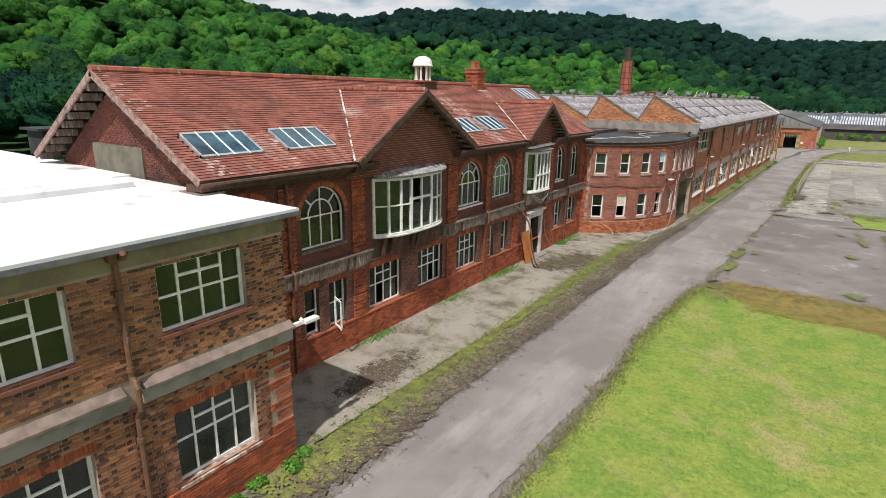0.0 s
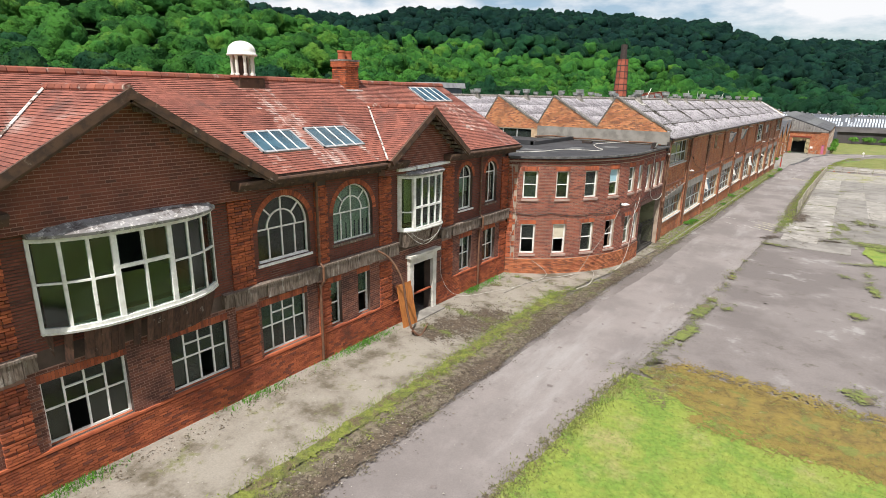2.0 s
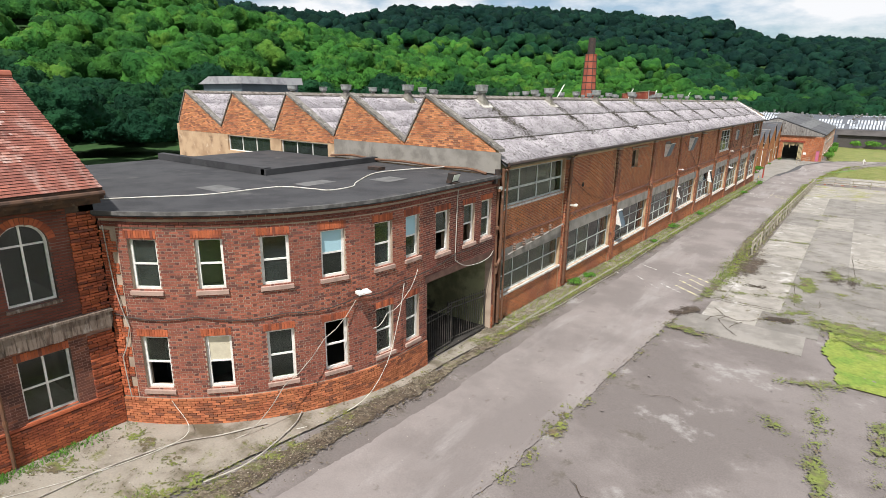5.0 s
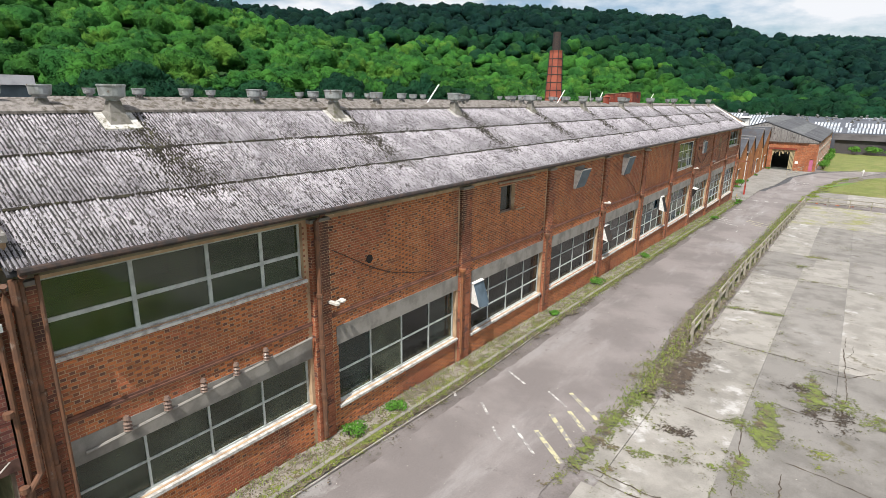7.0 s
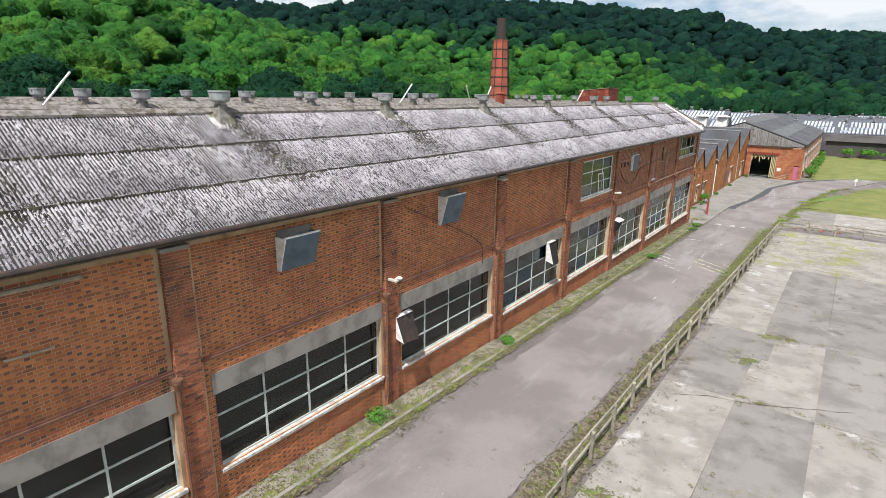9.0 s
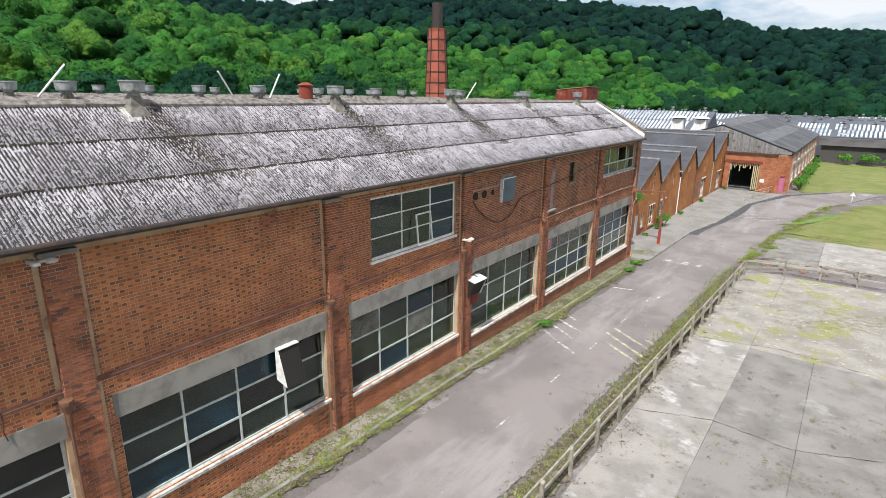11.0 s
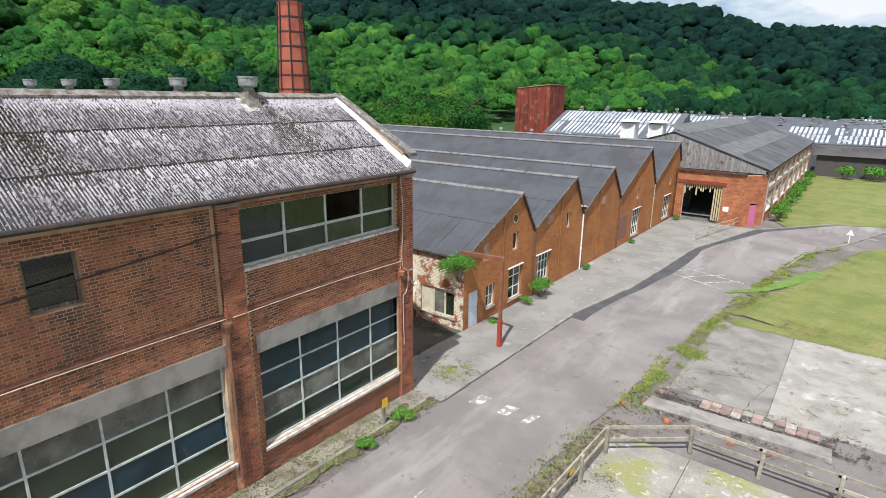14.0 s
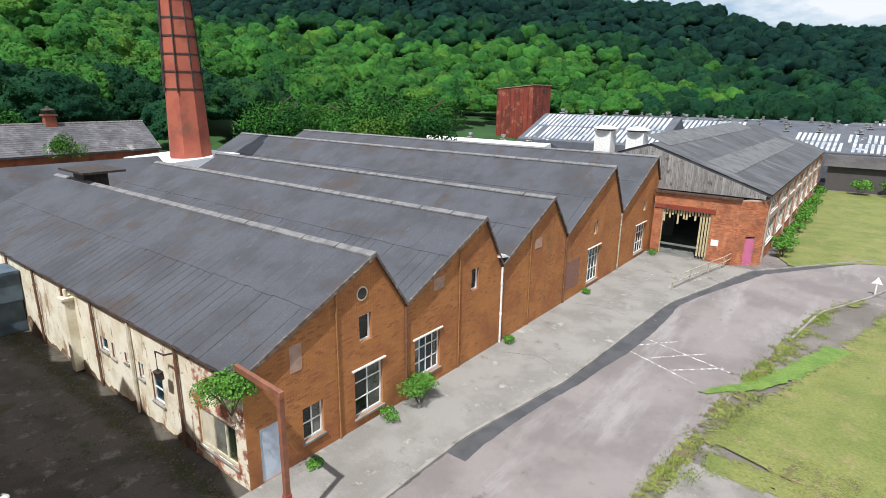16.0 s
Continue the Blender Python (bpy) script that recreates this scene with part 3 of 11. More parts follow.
def lay_bricks(acc, fc, u0, u1, v0, v1, holes=(), top=None, proud=0.014, length=0.225, course=0.075, joint=0.017, perp=0.017, rng=None, base=None, single=None, flemish=False, headers=None, soot=None):
    """Courses of single bricks with open joints; single(brick corners) may take a brick for itself."""
    rng = rng or random.Random(5)
    rows = int((v1 - v0) / course + 0.01)
    for j in range(rows):
        za, zb = v0 + j * course + joint / 2, v0 + (j + 1) * course - joint / 2
        vc = (za + zb) / 2
        gaps = sorted(s for s in (h.span(vc) for h in holes) if s)
        runs, at = [], u0
        for a, b in gaps:
            if a > at:
                runs.append((at, min(a, u1)))
            at = max(at, b)
        if at < u1:
            runs.append((at, u1))
        unit = length * 1.5 if flemish else length
        shift = (0.5 if j % 2 else 0.0) * unit
        for ra, rb in runs:
            k = math.floor((ra - u0 - shift) / unit) * (2 if flemish else 1)
            while True:
                if flemish:
                    a = u0 + shift + (k // 2) * unit + (k % 2) * length
                    b = a + (length * 0.5 if k % 2 else length) - perp
                else:
                    a, b = u0 + shift + k * length, u0 + shift + (k + 1) * length - perp
                k += 1
                if a >= rb:
                    break
                a, b = max(a, ra), min(b, rb)
                if b - a < 0.035:
                    continue
                m = (a + b) / 2
                if top and zb > top(m) - 0.02:
                    continue
                if base and za < base(m):
                    continue
                d = proud + rng.uniform(-0.3, 0.3) * min(proud, 0.014)
                ca, cb = rng.uniform(-0.002, 0.002), rng.uniform(-0.002, 0.002)
                fr = [fc(a, za + ca, d), fc(b, za + cb, d), fc(b, zb + cb, d), fc(a, zb + ca, d)]
                bk = [fc(a, za, -0.004), fc(b, za, -0.004), fc(b, zb, -0.004), fc(a, zb, -0.004)]
                if single is not None and single(m, vc):
                    one = Acc()
                    brick_body(one, fr, bk)
                    yield_brick(one)
                else:
                    brick_body(soot[1] if soot and soot[0](m, vc) else headers if headers is not None and b - a < 0.13 else acc, fr, bk)


SINGLE = []


def yield_brick(one):
    SINGLE.append(one)


def brick_body(acc, fr, bk):
    k = len(acc.v)
    acc.v.extend(fr)
    acc.v.extend(bk)
    acc.f.extend(((k, k + 1, k + 2, k + 3), (k, k + 4, k + 5, k + 1), (k + 1, k + 5, k + 6, k + 2), (k + 2, k + 6, k + 7, k + 3), (k + 3, k + 7, k + 4, k)))


def brick_parts(wall, material, name="brick"):
    """The bricks taken singly become pieces of their wall."""
    for one in SINGLE:
        part(name, one, material, wall)
    SINGLE.clear()


def bar(acc, fc, a, b, c, d, d0, d1):
    """A straight member in a face: u a..b, v c..d, depth d0..d1."""
    acc.hexa([fc(a, c, d1), fc(b, c, d1), fc(b, d, d1), fc(a, d, d1), fc(a, c, d0), fc(b, c, d0), fc(b, d, d0), fc(a, d, d0)])


def window(parent, fc, a, b, c, d, cols, rows, frame_w=0.07, bar_w=0.05, recess=0.10, paint=PAINT_WHITE, glass=GLASS, sill=PAINT_WHITE, sill_out=0.06,
           arch=False, missing=(), label="", extra=(), sill_h=0.09):
    """A window in a wall: frame, sill and single panes. cols and rows: where the bars stand, from 0 to 1."""
    fr = Acc()
    d0, d1 = -recess - 0.06, -recess
    r = min((b - a) / 2, d - c) if arch else 0.0
    spring = d - r
    m, h = (a + b) / 2, (b - a) / 2
    w = frame_w
    if arch:
        ts = [math.pi * k / 20 for k in range(21)]
        outer = [(a, c), (b, c)] + [(m + h * math.cos(t), spring + r * math.sin(t)) for t in ts]
        inner = [(a + w, c + w), (b - w, c + w)] + [(m + (h - w) * math.cos(t), spring + (r - w) * math.sin(t)) for t in ts]
    else:
        outer = [(a, c), (b, c), (b, d), (a, d)]
        inner = [(a + w, c + w), (b - w, c + w), (b - w, d - w), (a + w, d - w)]
    n = len(outer)
    for pts, dd in ((outer, d1), (inner, d1), (inner, d0), (outer, d0)):
        fr.v.extend(fc(x, y, dd) for x, y in pts)
    for k in range(4):
        fr.f.extend((k * n + q, k * n + (q + 1) % n, (k + 1) % 4 * n + (q + 1) % n, (k + 1) % 4 * n + q) for q in range(n))
    ob = part("window", fr, paint, parent, label)
    us = [a + frame_w / 2] + [a + (b - a) * q for q in cols] + [b - frame_w / 2]
    vs = [c + frame_w / 2] + [c + (spring - c) * q for q in rows] + [spring if arch else d - frame_w / 2]

    def glazing(*q):
        g = Acc()
        bar(g, fc, *q)
        part("glazing_bar", g, paint, ob)
    for q in us[1:-1]:
        glazing(q - bar_w / 2, q + bar_w / 2, c + frame_w, spring if arch else d - frame_w, d0 + 0.005, d1 - 0.004)
    for q in vs[1:-1] + ([spring] if arch else []):
        glazing(a + frame_w, b - frame_w, q - bar_w / 2, q + bar_w / 2, d0 + 0.008, d1 - 0.007)
    for qa, qb, qc, qd in extra:
        glazing(a + (b - a) * qa, a + (b - a) * qb, c + (d - c) * qc, c + (d - c) * qd, d0 + 0.002, d1 + 0.012)
    if arch and (b - a) > 1.3:
        g = Acc()
        k0, k1 = 0.55 - bar_w / h / 2, 0.55 + bar_w / h / 2
        for k in range(15):
            t = math.pi * k / 14
            g.v.extend(fc(m + q * h * math.cos(t), spring + q * r * math.sin(t), dd) for q, dd in ((k0, d1), (k1, d1), (k1, d0), (k0, d0)))
            if k:
                g.f.extend((4 * k - 4 + q, 4 * k - 4 + (q + 1) % 4, 4 * k + (q + 1) % 4, 4 * k + q) for q in range(4))
        part("arched_bar", g, paint, ob)
        for t in (0.25, 0.5, 0.75):
            t *= math.pi
            ca, sa = math.cos(t), math.sin(t)
            k0 = 0.0 if abs(t - math.pi / 2) < 1e-6 else 0.55
            pts = [(m + k * h * ca + s * bar_w / 2 * sa, spring + k * r * sa - s * bar_w / 2 * ca) for k, s in ((k0, 1), (0.98, 1), (0.98, -1), (k0, -1))]
            g = Acc()
            g.hexa([fc(x, y, d1 - 0.003) for x, y in pts] + [fc(x, y, d0 + 0.003) for x, y in pts])
            part("glazing_bar", g, paint, ob)
    elif arch:
        glazing(m - bar_w / 2, m + bar_w / 2, spring, d - frame_w / 2, d0 + 0.005, d1 - 0.004)
    if sill:
        sl = Acc()
        o = [fc(a - 0.06, c - sill_h, sill_out), fc(b + 0.06, c - sill_h, sill_out), fc(b + 0.06, c - 0.02, sill_out), fc(a - 0.06, c - 0.02, sill_out)]
        i = [fc(a - 0.06, c - sill_h, -recess), fc(b + 0.06, c - sill_h, -recess), fc(b + 0.06, c + 0.01, -recess), fc(a - 0.06, c + 0.01, -recess)]
        sl.hexa(o + i)
        part("sill", sl, sill, ob)
    g0, g1 = d0 + 0.022, d0 + 0.028
    for i in range(len(us) - 1):
        for j in range(len(vs) - 1):
            if (i, j) in missing:
                continue
            g = Acc()
            t = random.uniform(-0.006, 0.006)
            pts = [(us[i], vs[j], 0), (us[i + 1], vs[j], t), (us[i + 1], vs[j + 1], t), (us[i], vs[j + 1], 0)]
            g.hexa([fc(x, y, g1 + k) for x, y, k in pts] + [fc(x, y, g0 + k) for x, y, k in pts])
            pane = part("pane", g, glass if not isinstance(glass, tuple) else glass[(i * 5 + j * 3 + len(us)) % len(glass)], ob)
            pane.visible_shadow = False
    if arch:
        g = Acc()
        pts = [(m + 0.98 * h * math.cos(math.pi * k / 16), spring + 0.98 * r * math.sin(math.pi * k / 16)) for k in range(17)]
        g.prism([fc(x, y, g0) for x, y in pts], [fc(x, y, g1) for x, y in pts])
        part("pane", g, glass, ob).visible_shadow = False
    return ob


def tiled(acc, pm, u0, u1, s0, s1, inside=None, gauge=0.118, width=0.175, rng=None, edges=None, pale=None):
    """Single lapped tiles on a roof plane pm(u along, s up the slope, d out of it)."""
    rng = rng or random.Random(9)
    rows = int(math.ceil((s1 - s0) / gauge))
    for j in range(rows):
        sa = s0 + j * gauge
        sb = min(sa + gauge + 0.05, s1 + 0.02)
        shift = (j % 2) * width / 2
        k = 0
        while True:
            a = u0 - shift + k * width
            b = a + width - 0.006
            k += 1
            if a >= u1:
                break
            a, b = max(a, u0), min(b, u1)
            if b - a < 0.03 or (inside and not inside((a + b) / 2, sa + gauge / 2)):
                continue
            e = rng.uniform(0, 0.006)
            to = pale[1] if pale and pale[0]((a + b) / 2, sa) else acc
            f0 = [pm(a, sa, 0.034 + e), pm(b, sa, 0.034 + e), pm(b, sb, 0.012), pm(a, sb, 0.012)]
            f1 = [pm(a, sa, 0.004), pm(b, sa, 0.004)]
            n = len(to.v)
            to.v.extend(f0 + f1)
            to.f.extend(((n, n + 1, n + 2, n + 3), (n + 4, n, n + 3), (n + 1, n + 5, n + 2)))
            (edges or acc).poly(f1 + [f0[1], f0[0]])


def corrugated(acc, pm, u0, u1, s0, s1, pitch=0.0762, amp=0.021, sheet=1.45, seg=6, rng=None):
    """Lapped corrugated sheets on a roof plane: waves along u, laps up the slope."""
    rng = rng or random.Random(3)
    n = max(2, int((u1 - u0) / pitch * seg + 0.5))
    rows = max(1, int(round((s1 - s0) / sheet)))
    wob = [rng.uniform(-0.012, 0.012) for _ in range(int((u1 - u0) / 1.0) + 3)]
    for j in range(rows):
        sa, sb = s0 + (s1 - s0) * j / rows - (0.06 if j else 0), s0 + (s1 - s0) * (j + 1) / rows
        k = len(acc.v)
        for i in range(n + 1):
            u = u0 + (u1 - u0) * i / n
            w = amp * math.sin(2 * math.pi * (u - u0) / pitch)
            o = wob[int((u - u0) / 1.0)]
            acc.v.extend((pm(u, sa + o, w + 0.048), pm(u, sb, w + 0.03), pm(u, sa + o, w + 0.03)))
        for i in range(n):
            q = k + 3 * i
            acc.f.append((q, q + 3, q + 4, q + 1))
            acc.f.append((q + 2, q + 5, q + 3, q))


def roof_plane(p0, along, up):
    """pm(u, s, d) for the plane through p0 with unit directions along and up the slope."""
    a, s = Vector(along).normalized(), Vector(up).normalized()
    n = a.cross(s)
    if n.z < 0:
        n = -n
    p0 = Vector(p0)
    return lambda u, v, d: tuple(p0 + a * u + s * v + n * d)


def downpipe(parent, pts, r=0.05, name="downpipe", collars=True, material=PIPE):
    acc = Acc()
    acc.tube(pts, r, 8)
    if collars:
        z, (x, y) = max(p[2] for p in pts) - 0.8, pts[-1][:2]
        while z > min(p[2] for p in pts) + 0.3:
            acc.lathe((x, y, z), [(r * 1.35, -0.05), (r * 1.35, 0.05)], 10)
            z -= 1.5
    return part(name, acc, material, parent, "rust-streaked iron downpipe", smooth=False)

# ---- near office wing with a flat white roof ----
WX = -10.95
wing = thing("office_wing", "two-storey brown brick office wing with a flat white roof", "building")
WING_W = [(-6.2, -4.2), (-2.3, -0.3), (0.1, 2.1), (4.0, 6.0), (7.52, 9.46)]
fw = face_east(WX)
holes = [Hole(a, b, 5.5, 6.9) for a, b in WING_W] + [Hole(a, b, 2.05, 3.75) for a, b in WING_W]
acc = Acc()
slab(acc, fw, -8, 10.5, 0.7, 7.05, holes)
for x0, x1, y0, y1 in ((WX - 24, WX - 0.34, 10.16, 10.5), (WX - 24, WX - 0.34, -8, -7.66), (WX - 24.3, WX - 24, -8, 10.5)):
    acc.box(x0, x1, y0, y1, 0.7, 7.05)
wall = part("wall", acc, MORTAR, wing)
rng = random.Random(11)
body, orange, heads = Acc(), Acc(), Acc()
low = lambda v: v < 2.0
lay_bricks(body, fw, -8, 10.5, 2.0, 7.0, holes + [Hole(9.85, 10.6, 1.0, 4.2), Hole(-9, 11, 4.33, 4.82)], rng=rng, single=lambda u, v: 4.9 < v < 6.9 and 6.1 < u < 7.4, flemish=True, headers=heads)
brick_parts(wall, BRICK_WING_ONE)
part("header_bricks", heads, mat("brick_dark_brown_header", (0.10, 0.052, 0.038), second=(0.065, 0.037, 0.03), scale=2, island=0.4, odd=(0.34, 0.165, 0.085), oddfrac=0.45, grain=0.2), wall, "dark brown header bricks")["kind"] = "stuff"
part("brickwork", body, BRICK_WING, wall, "brown stock bricks with pale mortar joints")["kind"] = "stuff"
lay_bricks(orange, fw, -8, 10.5, 1.02, 2.0, holes, rng=rng, proud=0.05)
for k in range(8):
    z = 2.02 + k * 0.29
    lay_bricks(orange, fw, 9.85 + (0.18 if k % 2 else 0), 10.5, z, z + 0.29 if k < 7 else 4.3, [], rng=rng, proud=0.035 if k % 2 == 0 else 0.014)
for a, b in WING_W:
    for i in range(int((b - a + 0.2) / 0.075)):
        u = a - 0.1 + i * 0.075
        bar(orange, fw, u, u + 0.066, 3.76, 3.97, 0, 0.016 + rng.uniform(-0.003, 0.003))
part("orange_brickwork", orange, BRICK_ORANGE, wall, "orange rubbed-brick quoins, plinth and lintels")["kind"] = "stuff"
acc = Acc()
for a, b in ((-8, 6.66), (6.94, 10.55)):
    acc.hexa([fw(a, 4.33, 0.13), fw(b, 4.33, 0.13), fw(b, 4.62, 0.13), fw(a, 4.62, 0.13), fw(a, 4.33, 0), fw(b, 4.33, 0), fw(b, 4.62, 0), fw(a, 4.62, 0)])
part("string_course", acc, CONCRETE, wing, "grey concrete band with a stepped coping")
acc = Acc()
for a, b in ((-8, 6.62), (6.98, 10.58)):
    acc.hexa([fw(a, 4.622, 0.0), fw(b, 4.622, 0.0), fw(b, 4.80, 0.0), fw(a, 4.80, 0.0), fw(a, 4.622, 0.2), fw(b, 4.622, 0.2), fw(b, 4.67, 0.2), fw(a, 4.67, 0.2)])
part("coping", acc, mat("weathered_coping_tile", (0.24, 0.18, 0.15), second=(0.15, 0.115, 0.095), scale=3), wing)
acc = Acc()
bar(acc, fw, -8, 10.5, 7.02, 7.40, 0.0, 0.06)
acc.box(WX - 24, WX, 10.5, 10.56, 7.02, 7.40)
part("fascia", acc, mat("drab_fascia_paint", (0.25, 0.215, 0.14), second=(0.17, 0.145, 0.095), scale=1.5, grain=0.2), wing, "drab olive-brown fascia board")
acc = Acc()
acc.box(WX - 23.6, WX + 0.36, -8, 10.75, 7.42, 7.56)
part("roof", acc, MEMBRANE, wing, "bright white roofing membrane")
acc = Acc()
acc.box(WX - 23.6, WX - 5.2, -8, 9.9, 7.565, 7.70)
acc.box(WX - 23.6, WX - 7.2, 9.9, 11.0, 7.50, 7.60)
part("roof_upstand", acc, MEMBRANE, wing)
acc = Acc()
acc.box(WX + 0.36, WX + 0.385, -8, 10.775, 7.40, 7.50)
acc.box(WX - 3.2, WX + 0.36, 10.75, 10.775, 7.40, 7.50)
part("roof_trim", acc, mat("dark_roof_trim", (0.10, 0.105, 0.12), second=(0.16, 0.16, 0.17), scale=3, rough=0.5), wing)
for a, b in WING_W:
    window(wing, fw, a, b, 5.5, 6.9, (0.25, 0.5, 0.75), (0.5,), sill=mat("brick_sill_red", (0.22, 0.085, 0.06)), extra=((0.25, 0.75, 0.74, 0.78),), glass=GLASS, recess=0.13, label="white steel window of eight panes")
    window(wing, fw, a, b, 2.05, 3.75, (0.25, 0.5, 0.75), (0.55,), sill=mat("brick_sill_worn", (0.24, 0.09, 0.06), second=(0.5, 0.45, 0.4), scale=6), extra=((0.25, 0.75, 0.76, 0.79),), glass=GLASS_DIRTY, recess=0.16)
downpipe(wing, [(WX + 0.42, 6.8, 7.4), (WX + 0.09, 6.8, 7.15), (WX + 0.09, 6.8, 4.95), (WX + 0.26, 6.8, 4.75), (WX + 0.26, 6.8, 4.3), (WX + 0.09, 6.8, 4.1), (WX + 0.09, 6.8, 1.1)], 0.055)
acc = Acc()
acc.hexa([(WX + 0.04, 6.66, 7.2), (WX + 0.04, 6.94, 7.2), (WX + 0.2, 6.94, 7.2), (WX + 0.2, 6.66, 7.2), (WX - 0.0, 6.6, 7.44), (WX - 0.0, 7.0, 7.44), (WX + 0.3, 7.0, 7.44), (WX + 0.3, 6.6, 7.44)])
part("rainwater_head", acc, PIPE, wing)
acc = Acc()
acc.box(WX + 0.06, WX + 0.16, 10.55, 10.95, 4.62, 4.70)
acc.box(WX + 0.02, WX + 0.2, 10.9, 11.35, 4.60, 4.68)
acc.lathe((WX + 0.1, 10.85, 4.68), [(0.05, 0), (0.06, 0.05), (0.02, 0.1)], 10)
part("wall_lamp", acc, PAINT_WHITE, wing, "white floodlight bracket on the corner")
acc = Acc()
acc.box(WX - 24, WX - 0.34, -7.66, 10.16, 4.1, 4.3)
acc.box(WX - 24, WX - 0.34, -7.66, 10.16, 0.8, 1.0)
acc.box(WX - 6.2, WX - 6.0, -7.66, 10.16, 1.0, 7.0)
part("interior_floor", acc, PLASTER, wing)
acc = Acc()
acc.box(-30.6, -29.0, 12.6, 13.9, 7.2, 8.3)
acc.box(-30.8, -28.8, 12.4, 14.1, 8.3, 8.4)
part("roof_plant_box", acc, FELT, wing)

# ---- main office range ----
MX, Y0, Y1 = -14.2, 10.9, 37.95
EAVE, RX, RZ = 7.9, -18.5, 10.6
EX = -13.6
K = (RZ - EAVE) / (EX - RX)
office = thing("office_building", "two-storey wine-red brick office range with clay-tiled roof and gables", "building")
fm = face_east(MX)
ARCHES = [(10.94, 12.88), (13.86, 15.80), (22.95, 24.93), (25.97, 27.93), (33.55, 34.67), (35.80, 36.85)]
LOWER = [(11.2, 12.86), (13.86, 14.48), (14.95, 15.78), (17.0, 18.88), (19.98, 21.74), (22.88, 24.70), (25.55, 26.26), (27.08, 27.72), (33.73, 34.70), (35.73, 36.90)]
BAY1, BAY2 = (17.2, 21.5), (29.32, 31.98)
DOOR = (30.18, 31.5)
holes = [Hole(a, b, 5.17, 7.17, True) for a, b in ARCHES] + [Hole(a, b, 2.2, 3.82) for a, b in LOWER]
holes += [Hole(BAY1[0] + 0.15, BAY1[1] - 0.15, 5.0, 7.1), Hole(BAY2[0] + 0.15, BAY2[1] - 0.15, 5.25, 7.1), Hole(DOOR[0], DOOR[1], 1.0, 3.47)]
acc = Acc()
slab(acc, fm, Y0, Y1, 0.7, 7.75, holes)
BX = 2 * RX - EX + 0.6
acc.box(BX, BX + 0.34, Y0, Y1, 0.7, 7.75)
gs = Slope([(BX, 7.75), (RX, 10.35), (MX, 7.75)])
slab(acc, face_south(Y0), BX, MX, 0.7, 8, [], top=gs)
slab(acc, face_north(Y1), BX, MX, 0.7, 8, [], top=gs)
wall = part("wall", acc, MORTAR_DARK, office)
rng = random.Random(21)
body, orange = Acc(), Acc()
PIL = [(13.02, 13.6), (16.12, 16.75), (22.0, 22.75), (25.15, 25.7), (28.25, 28.95), (32.3, 33.1), (37.3, 37.95)]
skip = [Hole(a, b, 0.9, 7.8) for a, b in PIL]
lay_bricks(body, fm, Y0, Y1, 4.575, 7.7, joint=0.024, perp=0.008, holes=holes + skip, rng=rng, single=lambda u, v: 16.8 < u < 21.9 and v < 5.1)
panel = Acc()
lay_bricks(panel, fm, Y0, Y1, 2.1, 4.16, joint=0.015, perp=0.015, holes=holes + skip, rng=rng, proud=0.010)
part("panel_brickwork", panel, BRICK_PANEL, wall, "brown bricks with pale pointing between the pilasters")["kind"] = "stuff"
pointing = Acc()
slab(pointing, lambda u, v, d: fm(u, v, d + 0.005), Y0 + 0.01, Y1 - 0.01, 2.12, 4.15, [h for h in holes if h.c < 4.1], thick=0.003)
part("pointing", pointing, MORTAR_PINK, wall)["kind"] = "stuff"
brick_parts(wall, BRICK_MAIN_ONE)
lay_bricks(body, face_south(Y0), BX, MX, 7.6, 10.4, [], top=gs, rng=rng)
part("brickwork", body, BRICK_MAIN, wall, "wine-red bricks with dark recessed joints")["kind"] = "stuff"
lay_bricks(orange, fm, Y0, Y1, 1.02, 2.1, holes, rng=rng, proud=0.06)
bar(orange, fm, Y0, Y1, 2.10, 2.16, 0, 0.075)
for a, b in PIL:
    for k in range(17):
        z = 2.18 + k * 0.3
        if 4.1 < z + 0.15 < 4.6:
            continue
        lay_bricks(orange, fm, a, b, z, z + 0.225, [], rng=rng, proud=0.075)
        lay_bricks(orange, fm, a + 0.02, b - 0.02, z + 0.225, z + 0.3, [], rng=rng, proud=0.03)
for a, b in ARCHES:
    m, h = (a + b) / 2, (b - a) / 2
    r = min(h, 1.9)
    n = int(math.pi * h / 0.08)
    for i in range(n):
        p, q = math.pi * i / n, math.pi * (i + 0.86) / n
        pts = [(m + (h + k) * math.cos(t), 7.17 - r + (r + k) * math.sin(t)) for k, t in ((0, p), (0.17, p), (0.17, q), (0, q))]
        if max(y for _, y in pts) < 7.7:
            orange.hexa([fm(x, y, 0.02) for x, y in pts] + [fm(x, y, -0.01) for x, y in pts])
for a, b in LOWER:
    for i in range(int((b - a + 0.1) / 0.075)):
        bar(orange, fm, a - 0.05 + i * 0.075, a - 0.05 + i * 0.075 + 0.066, 3.83, 4.03, 0, 0.016)
part("orange_brickwork", orange, BRICK_ORANGE, wall, "orange rubbed-brick quoins, plinth and arches")["kind"] = "stuff"

# weathered boarding of the string course, plank by plank
board = thing("boarded_fascia", "silvered, splitting timber boards over the string course", "boarding")
rng = random.Random(4)


